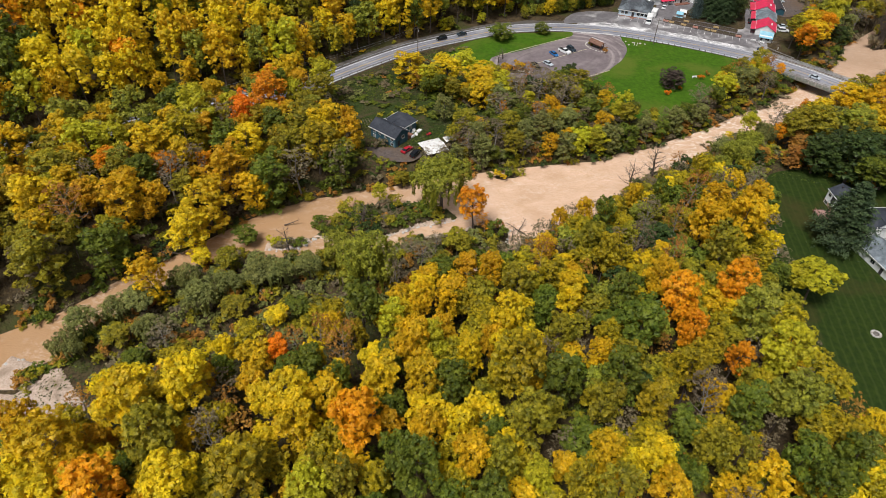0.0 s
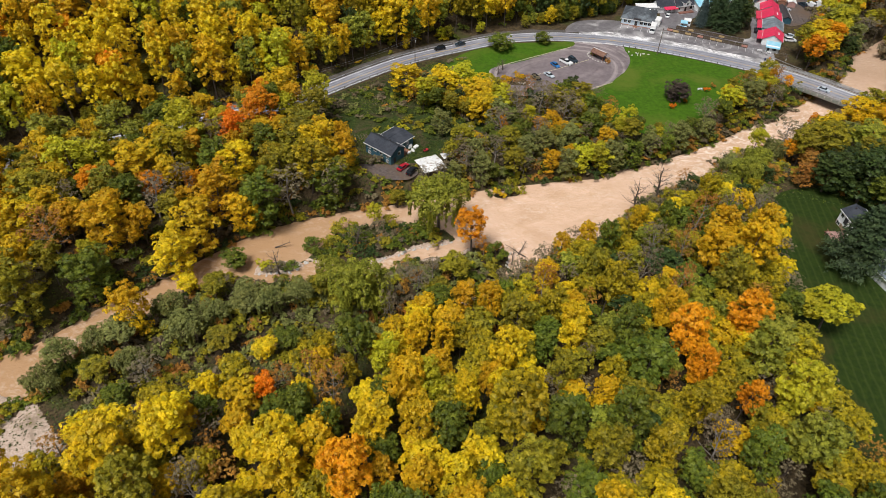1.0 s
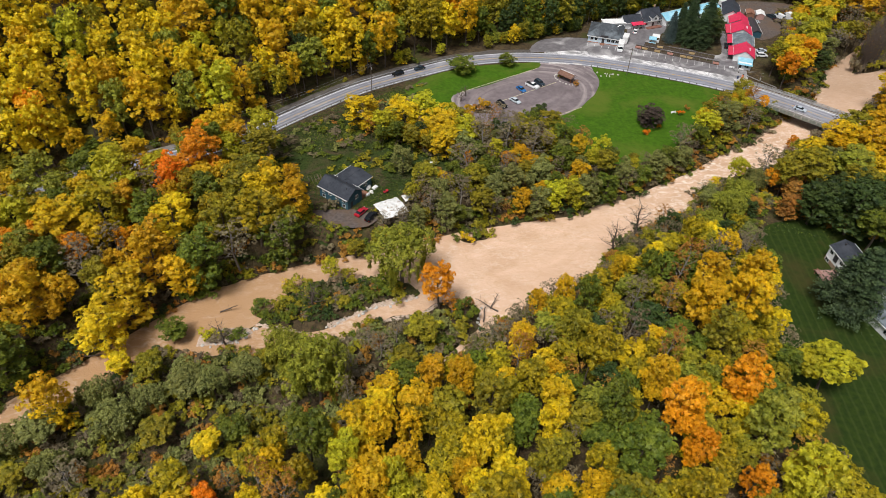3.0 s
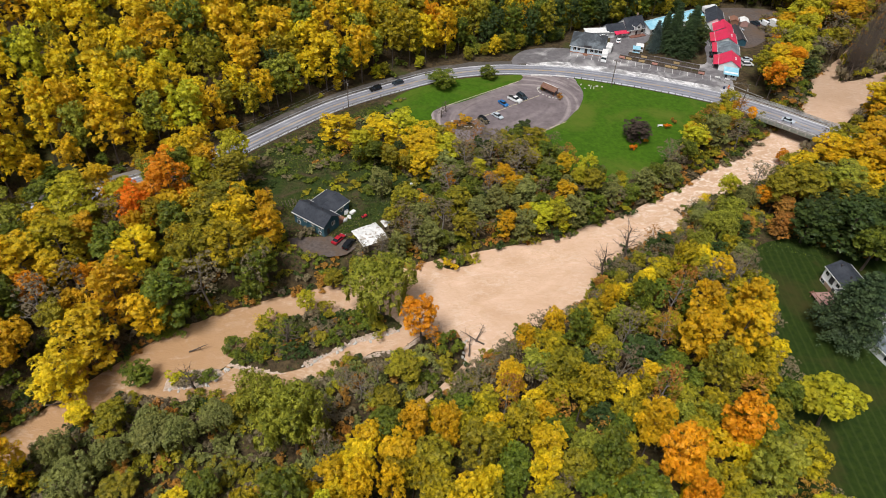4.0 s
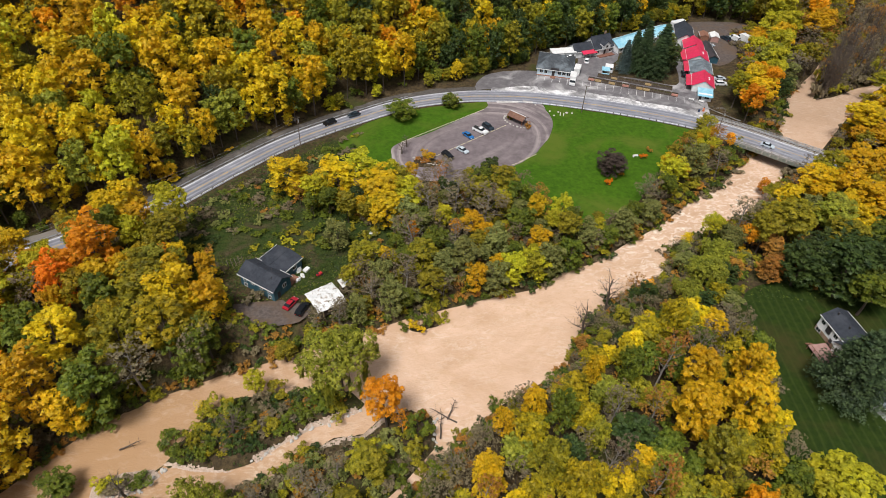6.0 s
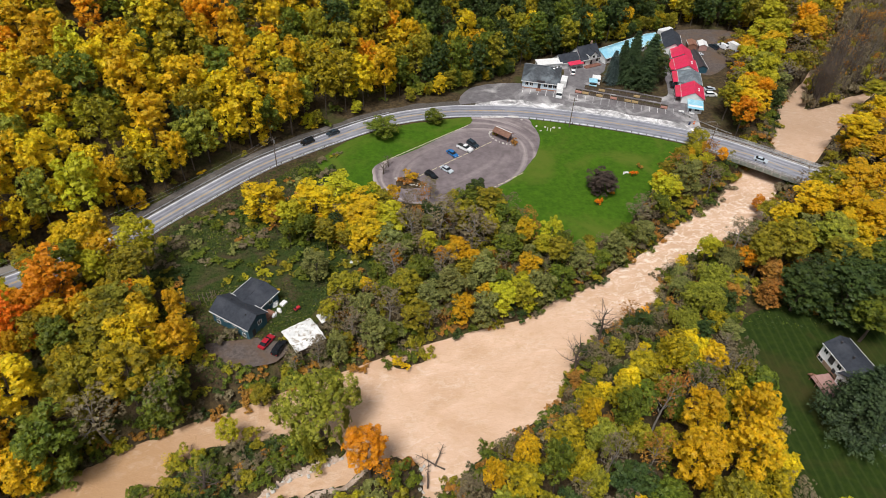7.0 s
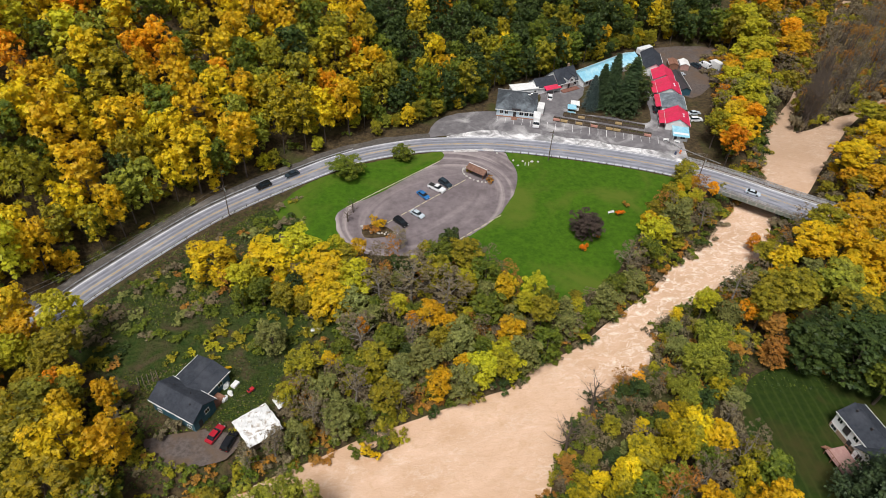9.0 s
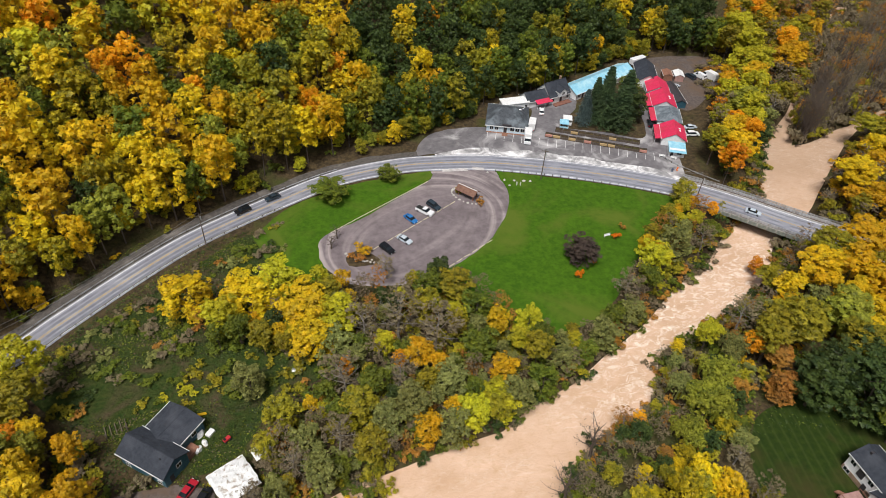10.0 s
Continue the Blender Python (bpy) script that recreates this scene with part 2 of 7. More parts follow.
def tube(bm, a, b, r0, r1, n=6):
    a, b = Vector(a), Vector(b)
    q = (b - a).to_track_quat("Z", "Y")
    rings = []
    for p, r in ((a, r0), (b, r1)):
        rings.append([bm.verts.new(p + q @ Vector((r * math.cos(2 * math.pi * i / n), r * math.sin(2 * math.pi * i / n), 0))) for i in range(n)])
    for i in range(n):
        bm.faces.new((rings[0][i], rings[0][(i + 1) % n], rings[1][(i + 1) % n], rings[1][i]))
    bm.faces.new(rings[1])
    bm.faces.new(rings[0][::-1])


def smooth_line(pts, step=2.0):
    """Points along a Catmull-Rom line through pts."""
    pts = [np.array(p, float) for p in pts]
    ext = [2 * pts[0] - pts[1], *pts, 2 * pts[-1] - pts[-2]]
    out = []
    for a, b, c, d in zip(ext, ext[1:], ext[2:], ext[3:]):
        n = max(1, int(np.linalg.norm(c - b) / step))
        for i in range(n):
            u = i / n
            out.append(0.5 * (2 * b + (c - a) * u + (2 * a - 5 * b + 4 * c - d) * u * u + (3 * b - a - 3 * c + d) * u ** 3))
    return np.array([*out, pts[-1]])


def side_of(line):
    d = np.gradient(line, axis=0)
    d /= np.linalg.norm(d, axis=1)[:, None]
    return np.c_[-d[:, 1], d[:, 0]]


def ribbon(line, left, right, z, wobble=0.0):
    """A strip along line between two offsets (left positive)."""
    nrm = side_of(line)
    bm = bmesh.new()
    prev = None
    for i, (p, n) in enumerate(zip(line, nrm)):
        l, q = (v(p[0]) if callable(v) else v for v in (left, right))
        w = wobble * noise.noise((i * 0.4, q, 0))
        zz = z(p[0], p[1]) if callable(z) else z
        cur = [bm.verts.new((*(p + n * (l + w)), zz)), bm.verts.new((*(p + n * (q + w)), zz))]
        if prev:
            bm.faces.new((prev[1], cur[1], cur[0], prev[0]))
        prev = cur
    return bm


def sheet(pts, z, wobble=0.35, step=1.5):
    """A flat sheet with a smooth, slightly wavering outline."""
    loop = smooth_line([*pts, pts[0]], step)[:-1]
    bm = bmesh.new()
    vs = [bm.verts.new((x + wobble * noise.noise((x * 0.3, y * 0.3, 1)), y + wobble * noise.noise((x * 0.3, y * 0.3, 7)), z)) for x, y in loop]
    f = bm.faces.new(vs)
    bmesh.ops.triangulate(bm, faces=[f])
    bmesh.ops.recalc_face_normals(bm, faces=bm.faces)
    if sum(f.normal.z for f in bm.faces) < 0:
        bmesh.ops.reverse_faces(bm, faces=bm.faces)
    return bm


# ---- the lie of the land ----
NORTH_BANK = [(-420, -120), (-260, -20), (-165, 55), (-127, 88), (-110, 106), (-99, 113), (-90, 124), (-79, 134), (-69, 144), (-62, 151), (-54.7, 157), (-47, 161.7), (-37, 166), (-28.6, 169),
              (-20.8, 171), (-12, 174), (1, 178), (7.5, 180), (12, 181.5), (17.7, 183.5), (25.5, 185), (33.5, 187), (43.3, 189), (52.3, 190.5), (60.3, 196), (72, 199.5), (82.3, 206),
              (98, 214.8), (112, 225.7), (127.6, 234.5), (137, 243.5), (150, 254), (161, 261.5), (171, 275), (178, 288), (190, 298), (203, 309), (219, 326), (237, 346), (300, 410)]
SOUTH_BANK = [(345, 385), (275, 322), (245, 304), (229, 297), (214, 287), (195, 271), (185, 262), (174, 252), (163, 244), (150, 237), (143, 227), (129.4, 218), (108.5, 208.5), (97, 205), (92.7, 197),
              (86.9, 189.8), (73.3, 184), (62.4, 177), (56, 169), (53, 162), (45, 159), (36, 154.6), (29.8, 150.3), (23.7, 144.7), (16.8, 139.6), (12.7, 134.5), (8.6, 131.5), (5.5, 130),
              (5, 132), (9, 135), (12, 137.5), (19.3, 145), (19.5, 152.7), (14, 155.5), (8, 153.5), (3.2, 149.3), (-2.3, 149.4)]
WEST_SHORE = [(-6.5, 147.3), (-11.4, 144.6), (-16.5, 141), (-21, 138), (-27, 136), (-34, 136), (-42, 137.5), (-53, 136), (-60, 137), (-67, 132), (-71, 127), (-77, 122), (-84, 113),
              (-91, 104), (-94, 97), (-99, 92), (-113, 72), (-150, 35), (-250, -50), (-400, -160)]
WATER_OUTLINE = np.array(NORTH_BANK + SOUTH_BANK + WEST_SHORE)
WILLOW_ISLAND = np.array([(-38.2, 146.5), (-36.4, 150.6), (-32.4, 157), (-25.4, 162.5), (-17.4, 162.3), (-9.5, 163), (1.3, 161.5), (5, 157), (2.5, 155.5), (-3.6, 153.3), (-7.3, 152.5),
                          (-14.3, 148.8), (-19, 145.2), (-25, 143.5), (-32, 144.5)])
GRAVEL_ISLET = np.array([(-51.5, 139.8), (-51.5, 142.9), (-46.2, 145.5), (-39.8, 145.6), (-38.4, 144), (-43, 140.6)])
UPPER_ISLET = np.array([(190, 286.5), (200, 288), (213, 294), (231, 299), (262, 316), (300, 346), (340, 388), (300, 402), (262, 370), (240, 348), (223, 330), (208, 311), (198, 298)])
SCRUB_SPIT = np.array([(12.6, 178.2), (17, 180.6), (22.5, 182), (27.6, 181.8), (24.5, 179.4), (18.5, 177.4)])
GRAVEL_SPIT = np.array([(-104, 99), (-97, 97), (-92, 92), (-97, 88), (-108, 88)])
HILL_FOOT = np.array([(-900, -300), (-400, 60), (-180, 172), (-120, 200), (-85, 220), (-60, 236), (-36, 256), (-15, 273), (8, 289), (28, 299), (52, 311), (76, 327), (100, 337), (120, 346),
                      (150, 358), (190, 366), (260, 390), (420, 450), (900, 600)])
ROAD_LINE = [(-420, 30), (-260, 110), (-170, 164), (-120, 191), (-80, 213), (-56, 226.5), (-46, 236), (-34.5, 247.3), (-22.7, 258), (-13.9, 264.5), (-3.6, 270.8), (7.7, 277), (18.1, 282.3),
             (29, 286.3), (43.7, 288.6), (54.8, 288.6), (71.4, 286.6), (89.1, 281.5), (106.3, 275), (119.6, 269), (131, 262.7), (144.3, 252.3), (156.4, 241), (168, 231), (185, 217), (215, 195), (270, 160), (420, 90)]
LOW_GROUND = np.array([(24, 154), (19, 140), (8, 127), (-6, 112), (-30, 108), (-52, 100), (-74, 82), (-100, 60), (-130, 70), (-110, 108), (-60, 172), (8, 172)])


def distance(P, line, closed):
    """Distance of the points P from a line, and whether each lies within it (closed) or to its left."""
    a = line
    b = np.roll(line, -1, axis=0) if closed else line[1:]
    a = a if closed else line[:-1]
    best, inside, left = np.full(len(P), 1e9), np.zeros(len(P), bool), np.zeros(len(P), bool)
    for p, q in zip(a, b):
        d = q - p
        u = np.clip(((P - p) @ d) / (d @ d), 0, 1)
        r = P - p - u[:, None] * d
        dist = np.hypot(r[:, 0], r[:, 1])
        near = dist < best
        best = np.where(near, dist, best)
        if not closed:
            left = np.where(near, d[0] * (P[:, 1] - p[1]) - d[1] * (P[:, 0] - p[0]) > 0, left)
        cross = ((p[1] > P[:, 1]) != (q[1] > P[:, 1])) & (P[:, 0] < d[0] * (P[:, 1] - p[1]) / (d[1] if d[1] else 1e-9) + p[0])
        inside ^= cross
    return best, inside if closed else left


def ease(x, a, b):
    u = np.clip((x - a) / (b - a), 0, 1)
    return u * u * (3 - 2 * u)


def heights(P):
    """Height of the ground above the water at the plan points P."""
    d, wet = distance(P, WATER_OUTLINE, True)
    d = np.where(wet, -d, d)
    low_d, low_in = distance(P, LOW_GROUND, True)
    low = np.where(low_in, 1.0, 0.0) * ease(low_d, 0, 9)
    south = 1 - ease(P[:, 1] - (150 + 0.45 * P[:, 0]), -25, 25)
    top = 5 - south
    land = top * ease(d, -0.6, 8) * (1 - low) + low * (0.35 + 1.1 * ease(d, 0, 10))
    h = np.where(d < 0, -1.6 * ease(-d, -0.6, 4), land)
    for isle, rise in ((WILLOW_ISLAND, 1.2), (GRAVEL_ISLET, 0.35), (UPPER_ISLET, 1.0), (GRAVEL_SPIT, 0.3), (SCRUB_SPIT, 0.4)):
        di, ins = distance(P, isle, True)
        h = np.where(ins, 0.05 + rise * ease(di, 0, 2.5), np.where(di < 2, np.maximum(h, 0.05 - di), h))
    hd, up = distance(P, HILL_FOOT, False)
    h = h + np.where(up, 0.44 * hd - 6 * ease(hd, 140, 400), 0) * (hd < 1e8)
    return h


def height(x, y):
    return float(heights(np.array([[x, y]], float))[0])


def axis(lo, hi, step, far):
    core = list(np.arange(lo, hi + step, step))
    out, s = [], step
    while core[0] - s > -far:
        s *= 1.5
        core.insert(0, core[0] - s)
    s = step
    while core[-1] + s < far:
        s *= 1.5
        core.append(core[-1] + s)
    return np.array(core)


xs, ys = axis(-190, 270, 2.2, 3500), axis(30, 470, 2.2, 3500)
GX, GY = np.meshgrid(xs, ys)
flat = np.c_[GX.ravel(), GY.ravel()]
GZ = np.minimum(heights(flat), 90)
nx, ny = len(xs), len(ys)
idx = np.arange(nx * ny).reshape(ny, nx)
quads = np.stack([idx[:-1, :-1], idx[:-1, 1:], idx[1:, 1:], idx[1:, :-1]], -1).reshape(-1, 4)


def mesh_from_arrays(name, V, Q, smooth=False):
    me = bpy.data.meshes.new(name)
    me.vertices.add(len(V))
    me.vertices.foreach_set("co", np.asarray(V, np.float32).ravel())
    k = Q.shape[1]
    me.loops.add(Q.size)
    me.loops.foreach_set("vertex_index", np.asarray(Q, np.int32).ravel())
    me.polygons.add(len(Q))
    me.polygons.foreach_set("loop_start", np.arange(0, Q.size, k, dtype=np.int32))
    me.polygons.foreach_set("loop_total", np.full(len(Q), k, np.int32))
    if smooth:
        me.polygons.foreach_set("use_smooth", np.ones(len(Q), bool))
    me.update(calc_edges=True)
    return me


me = mesh_from_arrays("ground", np.c_[flat, GZ], quads, True)
me.materials.append(SOIL)
ground = tagged(new("ground", me), "brown leaf-littered valley floor and wooded hillside", "ground", kind="structure")

bm = bmesh.new()
bmesh.ops.create_grid(bm, x_segments=60, y_segments=60, size=1)
for v in bm.verts:
    v.co = (v.co.x * 350, 150 + v.co.y * 330, 0)
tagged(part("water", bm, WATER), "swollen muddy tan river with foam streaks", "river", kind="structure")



def draped(poly, material, lift, step, label, category):
    """A sheet that follows the ground within poly, with a ragged edge."""
    poly = np.array(poly, float)
    lo, hi = poly.min(0), poly.max(0)
    gx, gy = np.arange(lo[0], hi[0] + step, step), np.arange(lo[1], hi[1] + step, step)
    A, B = np.meshgrid(gx, gy)
    P = np.c_[A.ravel(), B.ravel()]
    P = P + np.random.default_rng(4).normal(0, step * 0.2, P.shape)
    Z = heights(P) + lift
    k = np.arange(len(P)).reshape(len(gy), len(gx))
    Q = np.stack([k[:-1, :-1], k[:-1, 1:], k[1:, 1:], k[1:, :-1]], -1).reshape(-1, 4)
    Q = Q[distance(P[Q].mean(1), poly, True)[1]]
    me = mesh_from_arrays(category, np.c_[P, Z], Q, True)
    me.materials.append(material)
    return tagged(new(category.replace(" ", "_"), me), label, category, kind="structure")


draped([(-108, 100), (-98, 100), (-91, 96), (-84, 89), (-77, 83), (-82, 77), (-92, 78), (-104, 86), (-112, 90)], GRAVEL, 0.1, 0.7, "pinkish wet gravel spit with puddles by the river", "gravel bar")
draped([(-53, 139), (-52, 143.5), (-46, 146.5), (-38, 147), (-30, 145), (-24, 143.6), (-21, 141), (-28, 139.5), (-36, 141), (-42, 139.5)], GRAVEL, 0.1, 0.4, "pale gravel islet in the muddy river", "gravel bar")
draped([(-20, 146.2), (-8, 153.4), (2, 156.6), (4, 155), (-3, 152.6), (-14, 148), (-19, 144.5)], GRAVEL, 0.07, 0.32, "gravel shore of the willow island", "gravel bar")
draped([(-20, 137.5), (-11, 143.6), (-5, 147), (4, 148.6), (9, 152.6), (8, 154.5), (3, 150), (-6, 148.2), (-13, 144.8), (-20, 140)], GRAVEL, 0.07, 0.32, "gravel shore along the side channel", "gravel bar")
road_pts = smooth_line(ROAD_LINE, 2.5)
# the road widens towards the shops and the bridge
road_left = lambda x: float(np.interp(x, (0, 70, 120), (2.5, 4.0, 5.0)))
road_mid = lambda x: (road_left(x) - 5.0) / 2
tagged(part("road", ribbon(road_pts, road_left, -5.0, 5.12), ASPHALT), "damp grey two-lane asphalt road curving through the valley", "road", kind="structure")


# ---- lawns, lot, plaza, road furniture ----
def grass_with_stripes():
    m, nt, b = shader("striped_lawn", 0.85, 0, 0.2)
    fine = noisy(nt, 0.8, 6)
    col = mixed(nt, fine, (0.013, 0.028, 0.0025), (0.024, 0.043, 0.0035))
    geo = nt.nodes.new("ShaderNodeNewGeometry")
    mp = nt.nodes.new("ShaderNodeMapping")
    mp.inputs["Rotation"].default_value = (0, 0, radians(6.5))
    nt.links.new(geo.outputs["Position"], mp.inputs[0])
    wave = nt.nodes.new("ShaderNodeTexWave")
    wave.inputs["Scale"].default_value, wave.inputs["Distortion"].default_value = 0.15, 1.6
    nt.links.new(mp.outputs[0], wave.inputs["Vector"])
    r = nt.nodes.new("ShaderNodeMapRange")
    r.inputs["From Min"].default_value, r.inputs["From Max"].default_value, r.inputs["To Max"].default_value = 0.7, 1.0, 0.28
    nt.links.new(wave.outputs["Fac"], r.inputs["Value"])
    col = mixed(nt, r.outputs[0], col, (0.055, 0.075, 0.016))
    col = mixed(nt, noisy(nt, 0.06, 4, 0.52, 0.7), col, (0.045, 0.04, 0.01))
    nt.links.new(col, b.inputs["Base Color"])
    bumped(nt, b, fine, 0.4, 0.05)
    return m


STRIPED = grass_with_stripes()
LAWN_W = [(-1, 260), (8, 270.3), (18, 276.1), (30, 280.3), (44, 282.8), (56, 283.6), (57, 279), (43, 269), (31.5, 261.8), (20.5, 255), (18, 244), (19, 238), (10, 240), (3, 249)]
LAWN_E = [(75, 281), (89.6, 275.6), (105, 269.7), (120, 262.6), (128, 257.4), (126, 250), (111, 244), (105, 236), (96, 226), (85, 215.5), (70, 211.5), (58, 216), (46, 226), (40, 237), (54, 243), (62.5, 248.5), (68, 254.5),
          (73, 263), (73.5, 272), (71.5, 281)]
LOT_EDGE = [(16.6, 248), (16.8, 254.5), (20.6, 258.6), (29.8, 263.2), (41, 270.8), (53.5, 279.5), (55.6, 284.2), (73, 282.2), (75.4, 275), (75.6, 267), (71.6, 257.8), (65.4, 249.4), (56.7, 242.2), (44.3, 235.8), (33.8, 234.6), (23.7, 237), (18.5, 243)]
PLAZA_EDGE = [(50, 292.5), (56, 303), (64, 307), (76.5, 307.5), (90, 303), (96, 309), (101, 321), (110, 326), (118, 325), (116, 316), (106, 305), (106, 303), (120, 298), (133, 293), (139, 309), (143, 317),
              (146, 309), (141, 292), (140, 282), (134, 266.5), (120, 273.6), (106.3, 279.6), (89.1, 286.2), (71.4, 291.4), (58, 293.2)]
GRASS_BY_HOUSE = [(-52, 219), (-40, 230), (-22, 244), (-4, 260), (6, 258), (10, 243), (14, 228), (18, 212), (4, 203), (-3, 193), (-13, 189), (-27, 199), (-42, 208)]
BIG_LAWN = [(101, 172), (94, 150), (88, 132), (83, 110), (85, 95), (91, 80), (98, 66), (150, 30), (230, 40), (215, 160), (150, 172), (142, 186), (120, 184), (108, 181)]
DRIVE = [(-28, 187), (-21, 187.5), (-14, 187), (-8, 184), (-11, 179.8), (-19, 179), (-25, 182)]
BACK_YARD = [(148, 326), (152, 345), (168, 352), (190, 348), (186, 330), (170, 316), (158, 308), (152, 318)]
for name, pts, z, material, label, category in (
        ("lawn", LAWN_W, 5.05, GRASS, "short mown green grass beside the road", "lawn"),
        ("lawn", LAWN_E, 5.05, GRASS, "wide mown green lawn between road and river", "lawn"),
        ("meadow", GRASS_BY_HOUSE, 5.04, ROUGH_GRASS, "rough green and brown grass round the blue house", "meadow"),
        ("lawn", BIG_LAWN, 4.07, STRIPED, "dark green lawn with mowing stripes", "lawn"),
        ("parking_lot", LOT_EDGE, 5.09, LOT, "worn grey asphalt parking lot with sandy tracks", "parking lot"),
        ("plaza", PLAZA_EDGE, 5.08, PLAZA, "wet asphalt forecourt with sky sheen painted as pale patches", "pavement"),
        ("driveway", DRIVE, 5.08, DIRT, "grey gravel driveway by the blue house", "driveway"),
        ("yard", BACK_YARD, 5.07, DIRT, "bare brown dirt yard behind the shops", "yard")):
    tagged(part(name, sheet(pts, z), material), label, category, kind="structure")
for x0, x1 in ((58.0, 66.2), (68.0, 71.6)):
    entry = smooth_line([(x0, 283.4), ((x0 + x1) / 2, 283.1 - 0.05 * (x0 - 58)), (x1, 282.6 - 0.04 * (x0 - 58))], 1.0)
    tagged(part("entry_slab", ribbon(entry, 0.75, -0.75, 5.13, 0.2), SAND_EDGE), "pale concrete slab at the parking lot entrance", "pavement", kind="structure")
TRACK = surface("worn_wheel_track", (0.16, 0.165, 0.2), (0.22, 0.225, 0.26), 0.6, (0.3, 0.305, 0.345), 0.12, 0.3, 0.1, 0.01, spec=0.5)


def along_road(name, where, wide, z, material, label, category):
    left, right = (lambda x: where(x) + wide / 2), (lambda x: where(x) - wide / 2)
    tagged(part(name, ribbon(road_pts, left, right, z), material), label, category, kind="structure")


for share in (-0.78, -0.32, 0.32, 0.78):
    along_road("wheel_track", lambda x: road_mid(x) + share * (road_left(x) - road_mid(x) - 0.9), 0.75, 5.126, TRACK, "darker worn wheel track in the asphalt", "wheel track")
for side in (0.17, -0.17):
    along_road("road_line", lambda x: road_mid(x) + side, 0.11, 5.14, YELLOW_LINE, "double yellow centre line", "road line")
along_road("road_line", lambda x: road_left(x) - 0.5, 0.24, 5.14, WHITE_LINE, "white edge line", "road line")
along_road("road_line", lambda x: -4.35, 0.24, 5.14, WHITE_LINE, "white edge line", "road line")
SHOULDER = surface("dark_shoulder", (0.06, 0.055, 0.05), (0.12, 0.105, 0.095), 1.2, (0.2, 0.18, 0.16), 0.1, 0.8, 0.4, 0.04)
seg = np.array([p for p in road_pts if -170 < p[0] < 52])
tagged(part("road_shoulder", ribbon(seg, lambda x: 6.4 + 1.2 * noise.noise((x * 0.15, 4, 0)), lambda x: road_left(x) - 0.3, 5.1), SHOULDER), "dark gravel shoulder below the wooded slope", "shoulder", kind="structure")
# added strip: bright sky reflection on wet ground, painted as pale colour
SHEEN_STRIP = surface("painted_sky_sheen", (0.2, 0.195, 0.2), (0.34, 0.33, 0.335), 0.5, (0.85, 0.83, 0.84), 0.16, 0.35, 0.1, 0.02, lo3=0.4, hi3=0.62, swirl=1.5)
seg = np.array([p for p in road_pts if 56 < p[0] < 133])
tagged(part("apron", ribbon(seg, lambda x: min(8.2 + 2.6 * noise.noise((x * 0.12, 1, 0)) + 0.9 * noise.noise((x * 0.5, 2, 0)), road_left(x) + 0.3 * (x - 55), road_left(x) + 0.5 * (134 - x)), lambda x: road_left(x) - 0.2, 5.1), SHEEN_STRIP), "pale strip of painted sky sheen on the wet ground between road and forecourt", "pavement", kind="structure")
PLANTED = surface("galvanised_steel", (0.5, 0.51, 0.53), (0.62, 0.63, 0.65), 1.0, (0.35, 0.33, 0.32), 0.3, 0.45, 0, metal=0.6, world_space=False)
DARK_WOOD = surface("weathered_dark_wood", (0.06, 0.045, 0.035), (0.12, 0.095, 0.075), 2.0, None, rough=0.85, bump=0.4, world_space=False)
CONCRETE = surface("bridge_concrete", (0.3, 0.285, 0.26), (0.4, 0.38, 0.35), 0.8, (0.16, 0.14, 0.12), 0.25, 0.85, 0.4, 0.03, world_space=False)
POLE_WOOD = surface("pole_wood", (0.1, 0.075, 0.055), (0.17, 0.135, 0.11), 3.0, None, rough=0.85, bump=0.3, world_space=False)


def guardrail(line, off, label, gap=4.0, z=5.1):
    """A steel beam rail on posts along line."""
    nrm = side_of(line)
    path = line + nrm * off
    root = thing("guardrail", pose(*path[0], z), label, "guardrail", "roadside rails")
    o = np.array([*path[0], z])
    bm = bmesh.new()
    prev = None
    profile = [(0.02, 0.42), (0.09, 0.5), (0.02, 0.58), (0.09, 0.66), (0.02, 0.74), (-0.03, 0.74), (-0.03, 0.42)]
    for p, n in zip(path, nrm):
        cur = [bm.verts.new((p[0] - o[0] + n[0] * a, p[1] - o[1] + n[1] * a, b)) for a, b in profile]
        if prev:
            for i in range(len(cur)):
                bm.faces.new((prev[i], cur[i], cur[(i + 1) % 7], prev[(i + 1) % 7]))
        prev = cur
    part("rail", bm, PLANTED, root)
    run = np.r_[0, np.cumsum(np.hypot(*np.diff(path, axis=0).T))]
    bm = box(bmesh.new(), -0.09, 0.09, -0.09, 0.09, -0.2, 0.72)
    first = part("post", bm, DARK_WOOD, root)
    for i, s in enumerate(np.arange(gap / 2, run[-1], gap)):
        x, y = np.interp(s, run, path[:, 0]), np.interp(s, run, path[:, 1])
        ob = first if i == 0 else new("post", first.data)
        ob.parent = root
        ob.location = (x - o[0], y - o[1], 0)


pick = lambda a, b: np.array([p for p in road_pts if a <= p[0] <= b])
guardrail(pick(-150, 6), -4.7, "galvanised guardrail on the meadow side of the road")
guardrail(pick(-150, 26), 2.9, "galvanised guardrail below the wooded slope")


guardrail(smooth_line([(133.5, 280), (135.4, 276), (138.2, 272), (142, 267.4), (145.4, 263.6)], 1.5), 0.0, "pale guardrail curving from the forecourt to the bridge", 2.5)


